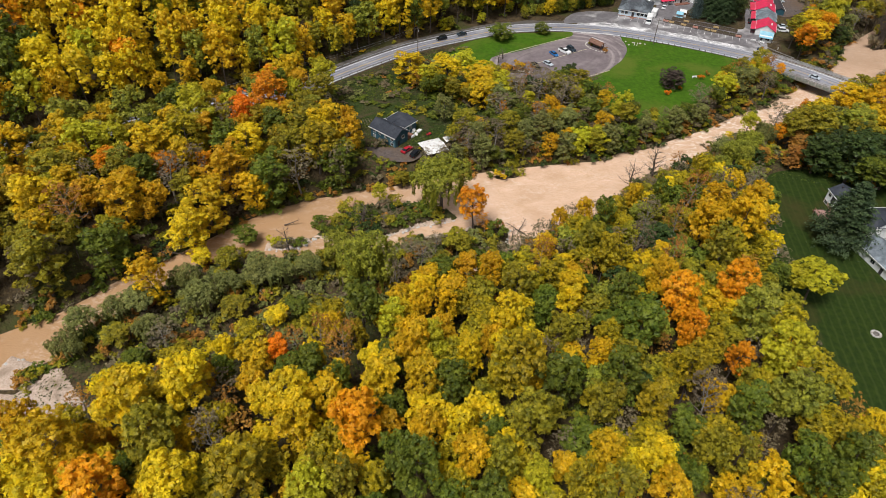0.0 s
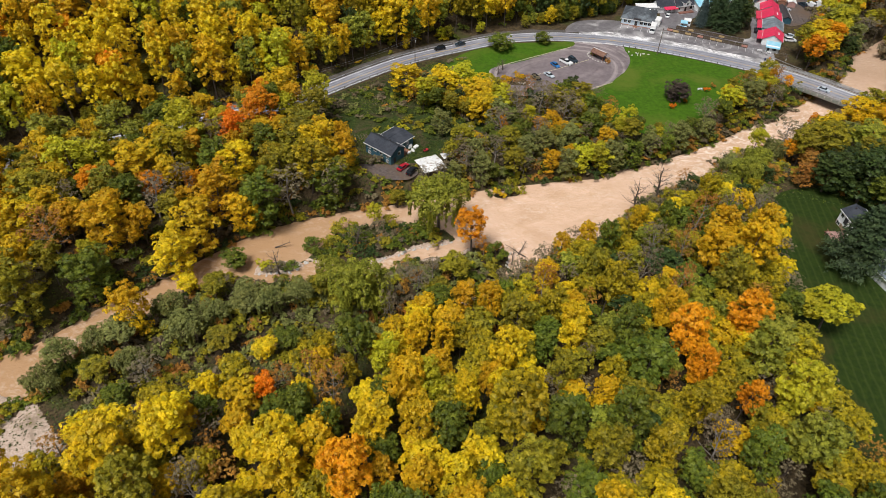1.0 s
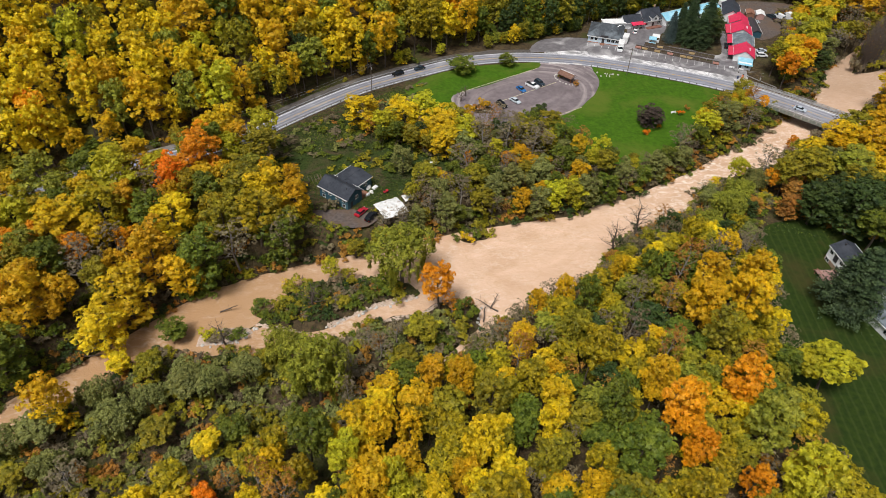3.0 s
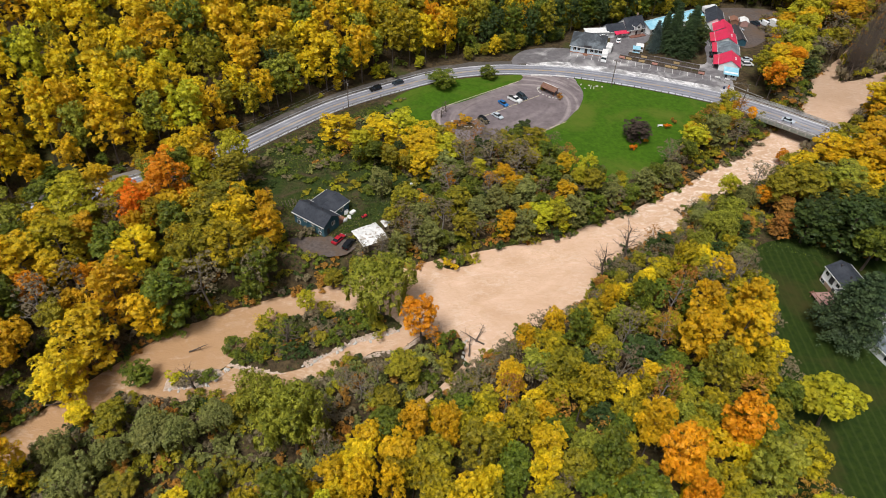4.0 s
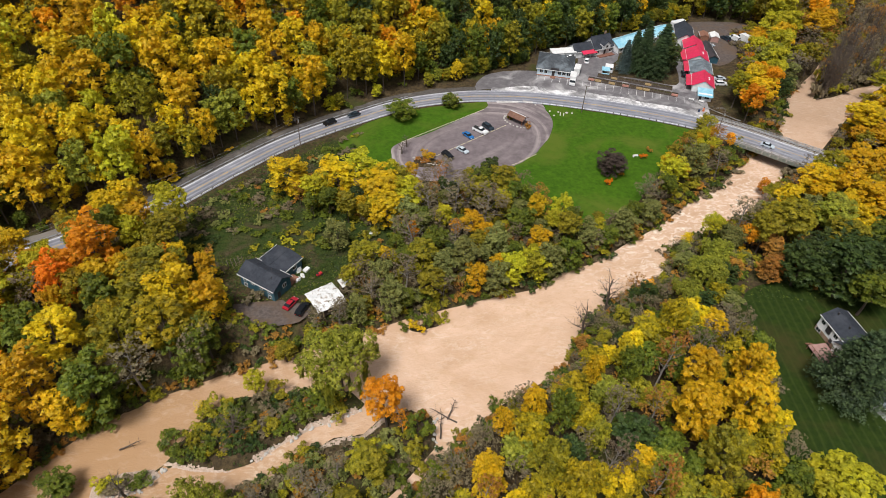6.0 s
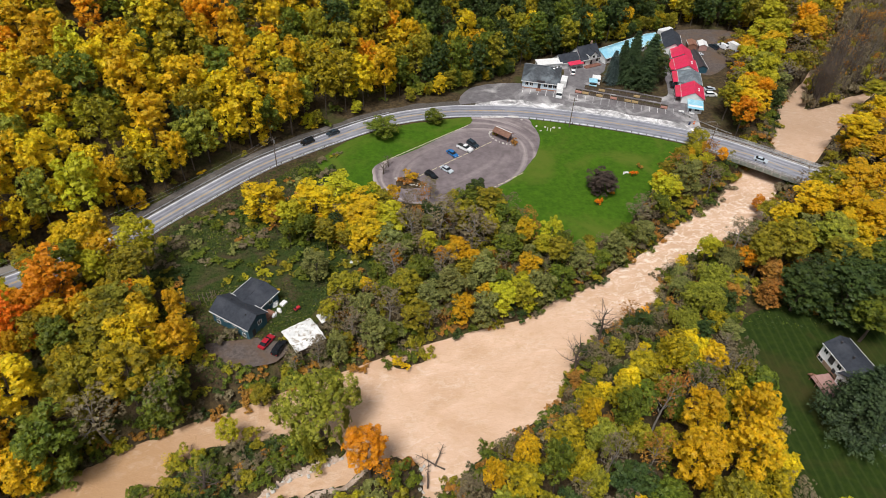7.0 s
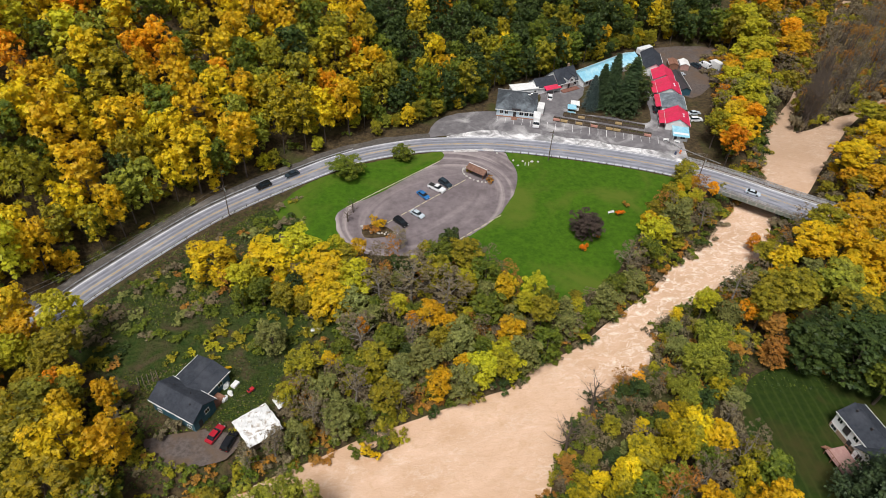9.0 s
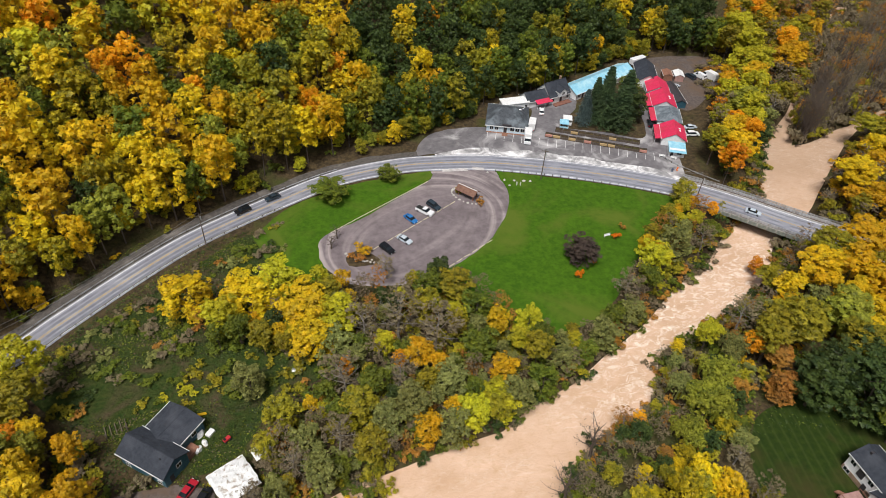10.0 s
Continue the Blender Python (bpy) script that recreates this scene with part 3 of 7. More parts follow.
def post_row():
    """Short dark posts with a cable along the lawn."""
    line = pick(76, 127)
    path = line - side_of(line) * 5.3
    root = thing("post_fence", pose(*path[0], 5.05), "row of short dark wooden guard posts along the lawn", "fence")
    bm = bmesh.new()
    tube(bm, (0, 0, -0.2), (0, 0, 0.95), 0.13, 0.12, 7)
    first = part("post", bm, DARK_WOOD, root)
    run = np.r_[0, np.cumsum(np.hypot(*np.diff(path, axis=0).T))]
    last = None
    bm = bmesh.new()
    for i, s in enumerate(np.arange(0, run[-1], 2.6)):
        p = Vector((np.interp(s, run, path[:, 0]) - path[0][0], np.interp(s, run, path[:, 1]) - path[0][1], 0))
        ob = first if i == 0 else new("post", first.data)
        ob.parent, ob.location = root, p
        if last is not None:
            tube(bm, last + Vector((0, 0, 0.75)), p + Vector((0, 0, 0.75)), 0.02, 0.02, 4)
        last = p
    part("cable", bm, PLANTED, root)


post_row()


RUSTY = surface("rusty_planks", (0.1, 0.06, 0.045), (0.22, 0.15, 0.12), 1.2, (0.34, 0.3, 0.28), 0.5, 0.85, 0.4, 0.04, world_space=False)
MOSSY = surface("mossy_concrete", (0.16, 0.18, 0.16), (0.26, 0.28, 0.25), 1.0, (0.08, 0.085, 0.07), 0.4, 0.85, 0.4, 0.03, world_space=False)


def bridge():
    line = pick(130.5, 170)
    n = side_of(line)
    o = Vector((*line[0], 0))
    root = thing("bridge", Matrix.Translation(o), "concrete road bridge with steel railings over the river", "bridge")

    def strip(a, b, z0, z1, name, material, label=""):
        bm = bmesh.new()
        prev = None
        for p, q in zip(line, n):
            cur = [bm.verts.new((p[0] + q[0] * s - o.x, p[1] + q[1] * s - o.y, z)) for s, z in ((a, z0), (b, z0), (b, z1), (a, z1))]
            if prev:
                for i in range(4):
                    bm.faces.new((prev[i], cur[i], cur[(i + 1) % 4], prev[(i + 1) % 4]))
            else:
                bm.faces.new(cur)
            prev = cur
        bm.faces.new(prev[::-1])
        bmesh.ops.recalc_face_normals(bm, faces=bm.faces)
        return part(name, bm, material, root, label)
    strip(-5.9, 7.4, 4.35, 5.09, "deck", CONCRETE)
    strip(5.05, 5.45, 5.09, 5.34, "kerb", CONCRETE)
    strip(5.47, 6.75, 5.09, 5.2, "walkway", RUSTY, "rust-brown footway planks")
    strip(6.77, 7.3, 5.09, 5.5, "parapet", CONCRETE)
    strip(-5.85, -5.05, 5.09, 5.32, "kerb", CONCRETE)
    for s in (-4.6, -1.6, 1.6, 4.6, 6.6):
        strip(s - 0.3, s + 0.3, 3.3, 4.36, "girder", CONCRETE)
    for s in (-5.6, 5.7, 7.0):
        for z in (5.62, 5.95, 6.25):
            strip(s - 0.06, s + 0.06, z - 0.07, z + 0.07, "railing", PLANTED, "grey steel rail")
    bm = box(bmesh.new(), -0.1, 0.1, -0.1, 0.1, 5.2, 6.3, 0.02)
    first = part("railing_post", bm, CONCRETE, root)
    count = 0
    for i in range(0, len(line), 1):
        for s in (-5.6, 5.7, 7.0):
            ob = first if count == 0 else new("railing_post", first.data)
            ob.parent, ob.location = root, (line[i][0] + n[i][0] * s - o.x, line[i][1] + n[i][1] * s - o.y, 0)
            count += 1
    # weathered panels hang along the downstream face
    panel = None
    for i in range(len(line) - 1):
        d = line[i + 1] - line[i]
        if panel is None:
            panel = part("panel", box(bmesh.new(), 0.12, float(np.hypot(*d)) - 0.12, -0.12, 0.0, 4.0, 5.3, 0.02), MOSSY, root, "weathered greenish concrete panel")
            ob = panel
        else:
            ob = new("panel", panel.data)
            ob.parent = root
        ob.location = (line[i][0] - n[i][0] * 5.92 - o.x, line[i][1] - n[i][1] * 5.92 - o.y, 0)
        ob.rotation_euler = (0, 0, math.atan2(d[1], d[0]))
    # abutments and wing walls
    for i in (2, len(line) - 3):
        d = Vector((n[i][1], -n[i][0], 0))
        bm = box(bmesh.new(), -6.4, 7.6, -0.9, 0.9, -1.5, 4.34, 0.08)
        ob = part("abutment", bm, CONCRETE, root)
        ob.location = (line[i][0] - o.x, line[i][1] - o.y, 0)
        ob.rotation_euler = (0, 0, math.atan2(n[i][1], n[i][0]))


bridge()


# ---- trees ----
rng = np.random.default_rng(7)


def leaf_quads(C, N, size, r, loose=0.42):
    """Leaf tufts at C, facing roughly along N."""
    n = len(C)
    N = N + r.normal(0, loose, (n, 3)) + (0, 0, 0.25)
    N /= np.linalg.norm(N, axis=1)[:, None]
    t = np.cross(N, r.normal(0, 1, (n, 3)))
    t /= np.linalg.norm(t, axis=1)[:, None]
    b = np.cross(N, t)
    s = size * r.uniform(0.65, 1.35, (n, 1))
    V = np.stack([C - t * s * 0.55 - b * s * 0.4, C + t * s * 0.55 - b * s * 0.4, C + b * s * 0.6], 1)
    return V.reshape(-1, 3)


def ways(r, n):
    d = r.normal(0, 1, (n, 3))
    return d / np.linalg.norm(d, axis=1)[:, None]


def puffed(r, n, lobes, size, puff=0.8, each=20, squash=1.0, loose=0.42, spread=0.85):
    """Leaf tufts in rounded sprays over the outer skin of overlapping lobes (x, y, z, radius), with a thin shade layer inside."""
    L = np.array(lobes)
    area = L[:, 3] ** 2
    m = max(4, n // each)
    pick = r.choice(len(L), m * 8, p=area / area.sum())
    d = ways(r, m * 8)
    d[:, 2] = np.where((d[:, 2] < -0.25) & (r.random(m * 8) > 0.15), -d[:, 2], d[:, 2])
    P = L[pick, :3] + d * L[pick, 3:4] * r.uniform(0.82, 1.06, (m * 8, 1)) * (1, 1, squash)
    ok = np.ones(len(P), bool)
    for x, y, z, q in L:
        ok &= (((P - (x, y, z)) / (1, 1, squash)) ** 2).sum(1) > (0.74 * q) ** 2
    P, d = P[ok], d[ok]
    chosen = []
    for i in range(len(P)):
        if len(chosen) == m:
            break
        if not chosen or ((P[chosen] - P[i]) ** 2).sum(1).min() > (spread * puff) ** 2:
            chosen.append(i)
    P, d = P[chosen], d[chosen]
    k = np.repeat(np.arange(len(P)), each)
    e = ways(r, len(k)) + 0.55 * d[k] + (0, 0, 0.25)
    e /= np.linalg.norm(e, axis=1)[:, None]
    rad = puff * np.repeat(r.uniform(0.65, 1.3, len(P)), each) * r.uniform(0.75, 1.05, len(k))
    V = leaf_quads(P[k] + e * rad[:, None] * (1, 1, 0.85), e, size, r, loose)
    q = n // 9
    pick = r.choice(len(L), q, p=area / area.sum())
    e = ways(r, q)
    return np.r_[V, leaf_quads(L[pick, :3] + e * L[pick, 3:4] * (0.72, 0.72, 0.72 * squash), e, size * 1.5, r, 0.5)]


def branching(bm, r, base, top, r0, limbs, reach, lift, twigs=0, z_from=0.35, sides=5):
    """A tapered, slightly bent trunk with limbs and twigs."""
    base, top = Vector(base), Vector(top)
    p, k = base, 4
    mids = []
    for i in range(k):
        q = base.lerp(top, (i + 1) / k) + Vector((r.normal(0, 0.15), r.normal(0, 0.15), 0)) * (top.z - base.z) * 0.06
        tube(bm, p, q, r0 * (1 - 0.8 * i / k), r0 * (1 - 0.8 * (i + 1) / k), 6)
        mids.append((p, q))
        p = q
    for i in range(limbs):
        u = z_from + (0.97 - z_from) * (i + r.random() * 0.6) / limbs
        seg = mids[min(k - 1, int(u * k))]
        s = seg[0].lerp(seg[1], u * k % 1)
        ang = i * 2.4 + r.random()
        far = reach * (1.1 - 0.6 * u) * r.uniform(0.75, 1.15)
        e = s + Vector((math.cos(ang) * far, math.sin(ang) * far, far * lift * r.uniform(0.6, 1.3)))
        m = s.lerp(e, 0.5) + Vector((0, 0, -0.08 * far))
        rr = r0 * 0.42 * (1 - 0.6 * u)
        tube(bm, s, m, rr, rr * 0.65, sides)
        tube(bm, m, e, rr * 0.65, rr * 0.15, sides)
        for j in range(twigs):
            w = s.lerp(m, r.random()) if j % 3 == 0 else m.lerp(e, r.random())
            dirn = (e - s).normalized() * 0.5 + Vector(r.normal(0, 0.6, 3)) + Vector((0, 0, 0.35))
            tube(bm, w, w + dirn * far * r.uniform(0.2, 0.42), rr * 0.3, rr * 0.06, 3)


def make_crown(name, V):
    return mesh_from_arrays(name, V, np.arange(len(V)).reshape(-1, 3))


def make_trunk(name, fill):
    bm = bmesh.new()
    fill(bm)
    me = bpy.data.meshes.new(name)
    bm.to_mesh(me)
    bm.free()
    return me


def round_kind(seed, n, size, tall=6.3, wide=4.5, mid=15.2, sparse=False, puff=0.72, each=20):
    """A broadleaf of 22 m with a crown of many ragged sprays, about 9 m across."""
    r = np.random.default_rng(seed)
    lobes = []
    for i in range(24):
        a, u = i * 2.4 + r.normal(0, 0.3), (i + 0.5) / 24
        z = mid + tall * (2 * u - 1) * 0.8
        w = wide * math.sqrt(max(0.04, 1 - ((z - mid) / tall) ** 2)) * r.uniform(0.48, 0.84)
        lobes.append((w * math.cos(a), w * math.sin(a), z + r.normal(0, 0.5), wide * r.uniform(0.2, 0.4) * (0.8 + 0.25 * u)))
    for _ in range(3):
        lobes.append((r.normal(0, 0.9), r.normal(0, 0.9), mid + tall * r.uniform(0.55, 0.82), wide * r.uniform(0.22, 0.34)))
    V = puffed(r, n, lobes, size, puff, each, 1.12)
    trunk = make_trunk("trunk", lambda bm: branching(bm, r, (0, 0, -0.6), (0, 0, mid + tall * 0.7), 0.3, 8 if not sparse else 15, wide * 1.05, 0.85, 0 if not sparse else 8, 0.4))
    return trunk, make_crown("crown", V)


def bare_kind(seed, n=0, size=0.3):
    r = np.random.default_rng(seed)
    trunk = make_trunk("trunk", lambda bm: branching(bm, r, (0, 0, -0.6), (0, 0, 19), 0.5, 18, 5.4, 0.95, 11, 0.28))
    C = r.normal(0, 1, (max(n, 8), 3)) * (2.2, 2.2, 3.2) + (0, 0, 14)
    return trunk, make_crown("crown", leaf_quads(C, r.normal(0, 1, C.shape), size, r))


def willow_kind(seed, n=2600):
    """A willow of 14 m, 12 m across: rounded heads of foliage with strands hanging from their rims."""
    r = np.random.default_rng(seed)
    lobes = []
    for i in range(17):
        a, q = i * 2.4 + r.random(), 5.6 * math.sqrt((i + 0.5) / 17) * 0.82
        lobes.append((q * math.cos(a), q * math.sin(a), 10.6 - 0.12 * q * q + r.normal(0, 0.7), r.uniform(1.3, 2.1)))
    V1 = puffed(r, int(n * 0.55), lobes, 0.34, 0.6, 26, 1.05)
    m = n - len(V1) // 3
    L = np.array(lobes)
    a = r.integers(0, 60, m)
    ang, lob = a * 2.4 + r.normal(0, 0.12, m), L[(a * 7) % len(L)]
    C = np.c_[lob[:, 0] + np.cos(ang) * lob[:, 3], lob[:, 1] + np.sin(ang) * lob[:, 3], lob[:, 2] - r.uniform(0, 1, m) ** 0.8 * (3.4 + 1.6 * np.sin(a * 7))]
    C[:, 2] = np.maximum(C[:, 2], 0.8)
    C += r.normal(0, 0.12, C.shape)
    b = np.c_[-np.sin(ang), np.cos(ang), np.zeros(m)] * 0.12 + r.normal(0, 0.08, (m, 3))
    t = np.array([0, 0, 0.5])
    V2 = np.stack([C - t - b, C - t + b, C + t], 1).reshape(-1, 3)
    trunk = make_trunk("trunk", lambda bm: branching(bm, r, (0, 0, -0.6), (0.4, 0, 9.5), 0.42, 9, 4.6, 0.7))
    return trunk, make_crown("crown", np.r_[V1, V2])


def spruce_kind(seed, n=1500, tall=20.0, wide=3.6, droop=0.35, tiers=17, leaf=0.36):
    """A conifer: tiers of drooping boughs round a straight stem."""
    r = np.random.default_rng(seed)
    pts, nor = [], []
    per = n // (tiers * 9)
    for i in range(tiers):
        u = (i + 0.4) / tiers
        far = wide * (1 - u) ** 0.8 * r.uniform(0.85, 1.1) + 0.25
        for j in range(9):
            a = j * 2 * math.pi / 9 + i * 0.7 + r.normal(0, 0.15)
            for w in np.linspace(0.25, 1, per + 1):
                f = 0.1 + 0.16 * far * w * 0.6
                pts.append((math.cos(a) * far * w + r.normal(0, f), math.sin(a) * far * w + r.normal(0, f), tall * (0.1 + 0.9 * u) - droop * far * w + r.normal(0, 0.16)))
                nor.append((math.cos(a) * 0.5, math.sin(a) * 0.5, 1))
    V = leaf_quads(np.array(pts), np.array(nor), leaf, r, 0.55)
    trunk = make_trunk("trunk", lambda bm: branching(bm, r, (0, 0, -0.6), (0, 0, tall), 0.28, 10, wide * 0.8, -0.2, 0, 0.12))
    return trunk, make_crown("crown", V)


def shrub_kind(seed, n=520, size=0.38, thin=False):
    """A many-stemmed bush of 3 m."""
    r = np.random.default_rng(seed)
    lobes = [(r.normal(0, 0.85), r.normal(0, 0.85), r.uniform(1.0, 2.1), r.uniform(0.5, 0.9)) for _ in range(8)]
    V = puffed(r, n, lobes, size, 0.34, 11)

    def stems(bm):
        for i in range(11 if thin else 6):
            a = r.uniform(0, 6.3)
            branching(bm, r, (0.2 * math.cos(a), 0.2 * math.sin(a), -0.3), (1.3 * math.cos(a), 1.3 * math.sin(a), r.uniform(2, 3)), 0.05, 3, 0.9, 0.8, 3 if thin else 0, sides=3)
    return make_trunk("stems", stems), make_crown("crown", V)


KINDS = {
    "maple": [round_kind(s, 2700, 0.58) for s in (1, 2, 3)] + [round_kind(4, 2700, 0.58, 7.6, 4.2, 14.0)],
    "oval": [round_kind(s, 2000, 0.56, 7.2, 3.9, 14.2, puff=0.66) for s in (5, 6)],
    "far": [round_kind(s, 1150, 0.8, 8.0, 4.6, 13.0, puff=0.85, each=13) for s in (11, 12, 13)],
    "low": [round_kind(s, 2700, 0.56, 10.2, 4.6, 11.0, puff=0.76, each=20) for s in (14, 15)],
    "sparse": [round_kind(s, 650, 0.42, 6.8, 4.2, 14.5, True, 0.5, 8) for s in (7, 8)],
    "bare": [bare_kind(s, 60) for s in (21, 22)],
    "willow": [willow_kind(s, 9000) for s in (31, 32)],
    "spruce": [spruce_kind(41, 11000), spruce_kind(42, 11000, 20, 3.2)],
    "pine": [spruce_kind(43, 20000, 21, 6.0, -0.05, 15, 0.4)],
    "shrub": [shrub_kind(s, 420, 0.42) for s in (51, 52, 53)],
    "thicket": [shrub_kind(s, 150, 0.34, True) for s in (54, 55)],
}
for k, variants in KINDS.items():
    for trunk_me, crown_me in variants:
        trunk_me.materials.append(PALE_BARK if k in ("thicket", "sparse") else BARK)
        crown_me.materials.append(LEAF["V"])

WORDS = {"Y": "bright yellow", "G": "golden yellow", "T": "orange-gold", "R": "fiery red-orange", "L": "lime-yellow", "P": "pale green", "N": "deep green", "V": "olive and dull gold",
         "O": "olive-gold", "B": "russet brown", "S": "thin greyish-olive", "W": "grey-green", "D": "dark blue-green", "E": "very dark green", "U": "blue-grey", "K": "dark purple-brown"}
FORMS = {"maple": "round-crowned broadleaf tree in dense autumn leaf", "oval": "upright broadleaf tree with an oval crown", "far": "hillside broadleaf tree in autumn leaf", "low": "broad tree with leaves almost to the ground", "sparse": "half-bare tree with its branches showing",
         "bare": "leafless tree with bare branches", "willow": "weeping willow with hanging strands", "spruce": "tall pointed conifer", "pine": "broad white pine with layered boughs",
         "shrub": "low bushy shrub", "thicket": "twiggy half-bare thicket"}
NOMINAL = {"maple": (4.7, 22), "oval": (4.2, 22), "far": (4.8, 21), "low": (4.8, 21), "sparse": (4.6, 22), "bare": (5.0, 22), "willow": (6.4, 13), "spruce": (3.6, 20), "pine": (6.0, 21), "shrub": (1.8, 3), "thicket": (1.8, 3)}
CROWNS = {}
for k, variants in KINDS.items():
    CROWNS[k] = []
    for _, crown_me in variants:
        co = np.empty(len(crown_me.vertices) * 3, np.float32)
        crown_me.vertices.foreach_get("co", co)
        CROWNS[k].append(co.reshape(-1, 3))


def plant(kind, colour, x, y, radius, tall, group, z=None, lean=3.0, keep=True):
    """One tree or shrub of a kind, with leaves of that colour, radius and height in metres."""
    variants = KINDS[kind]
    trunk_me, crown_me = variants[int(rng.integers(len(variants)))]
    r0, h0 = NOMINAL[kind]
    z = height(x, y) if z is None else z
    m = pose(x, y, z, rng.normal(0, lean), rng.normal(0, lean), rng.uniform(0, 360)) @ Matrix.Diagonal((radius / r0, radius / r0, tall / h0, 1))
    name = {"shrub": "shrub", "thicket": "shrub", "willow": "willow_tree", "spruce": "conifer", "pine": "pine_tree", "bare": "bare_tree", "sparse": "half_bare_tree", "low": "broad_tree"}.get(kind, "tree")
    root = thing(name, m, f"{WORDS[colour]} {FORMS[kind]}", "shrub" if name == "shrub" else "tree", group)
    a, b = new("stems" if name == "shrub" else "trunk", trunk_me), new("crown", crown_me)
    a.parent = b.parent = root
    if b.material_slots:
        b.material_slots[0].link = "OBJECT"
        b.material_slots[0].material = LEAF[colour]
    if keep:
        stand(x, y, radius)
    return root


CELLS = {}


def stand(x, y, radius):
    CELLS.setdefault((int(x // 14), int(y // 14)), []).append((x, y, radius))


def room(x, y, radius, share=0.8):
    i, j = int(x // 14), int(y // 14)
    return all((x - a) ** 2 + (y - b) ** 2 > (share * (c + radius)) ** 2 for u in (i - 1, i, i + 1) for v in (j - 1, j, j + 1) for a, b, c in CELLS.get((u, v), ()))


def spots(region, tries, radii, ratio, mix, seed, share=0.8, dry=2.0, kind=None, keep=True, top=26.0, road_gap=7.5, shore=None):
    """Places for trees of mixed colours in a stretch of the plan, wherever there is room. mix: colours by share."""
    r = np.random.default_rng(seed)
    region = np.array(region, float)
    P = r.uniform(region.min(0), region.max(0), (tries, 2))
    P = P[distance(P, region, True)[1]]
    dw, wet = distance(P, WATER_OUTLINE, True)
    dr, _ = distance(P, road_pts[::3], False)
    ok = ~wet & (dw > dry) & (dr > road_gap)
    P, dw = P[ok], dw[ok]
    H = heights(P)
    letters, weights = list(mix), np.array(list(mix.values()), float)
    out = []
    for (x, y), z, away in zip(P, H, dw):
        # trees of one colour stand in loose groups
        w = weights * np.array([1.0 + 1.6 * max(0, noise.noise((x * 0.03, y * 0.03, 3.7 * i))) for i in range(len(letters))])
        c = letters[int(r.choice(len(letters), p=w / w.sum()))]
        rad = r.uniform(*radii)
        if shore and away < 10 and r.random() < 0.6:
            c, rad = "S", rad * 0.8
        if not room(x, y, rad, share):
            continue
        k = "sparse" if c == "S" and kind == "low" else kind or ("sparse" if c in "SB" else "oval" if c in "VW" and r.random() < 0.4 else "maple")
        tall = min(top, rad * ratio * r.uniform(0.85, 1.15))
        out.append((k, c, x, y, z, rad, min(tall, shore + away) if shore else tall))
        if keep:
            stand(x, y, rad)
    return out


def woods(name, label, places, category="woods", trunks=True, share=1.0):
    """Many trees or shrubs joined into one object, with that share of the leaf tufts, each so much larger."""
    grow = share ** -0.42
    r = np.random.default_rng(len(places))
    letters = list(LEAF)
    Vs, slots = [], []
    for kind, c, x, y, z, rad, tall in places:
        V = CROWNS[kind][int(r.integers(len(CROWNS[kind])))]
        if share < 1:
            T = V.reshape(-1, 3, 3)
            T = T[r.random(len(T)) < share]
            mid = T.mean(1, keepdims=True)
            V = (mid + (T - mid) * grow).reshape(-1, 3)
        r0, h0 = NOMINAL[kind]
        a = r.uniform(0, 6.3)
        ca, sa, k, kz = math.cos(a), math.sin(a), rad / r0, tall / h0
        lean = r.normal(0, 0.03, 2)
        X = np.c_[(V[:, 0] * ca - V[:, 1] * sa) * k + lean[0] * V[:, 2] * kz, (V[:, 0] * sa + V[:, 1] * ca) * k + lean[1] * V[:, 2] * kz, V[:, 2] * kz]
        Vs.append(X + (x, y, z))
        slots.append(np.full(len(V) // 3, letters.index(c)))
        if trunks:
            ring = np.array([(math.cos(i * 2.094), math.sin(i * 2.094), 0) for i in range(3)]) * 0.28 * k
            tip = np.array((lean[0] * tall * 0.8, lean[1] * tall * 0.8, tall * 0.8))
            Vs.append(np.concatenate([(ring[i], ring[(i + 1) % 3], tip) for i in range(3)]) + (x, y, z - 0.3))
            slots.append(np.full(3, len(letters)))
    V = np.concatenate(Vs)
    me = mesh_from_arrays(name, V, np.arange(len(V)).reshape(-1, 3))
    for c in letters:
        me.materials.append(LEAF[c])
    me.materials.append(BARK)
    me.polygons.foreach_set("material_index", np.concatenate(slots).astype(np.int32))
    return tagged(new(name, me), label, category, kind="stuff")


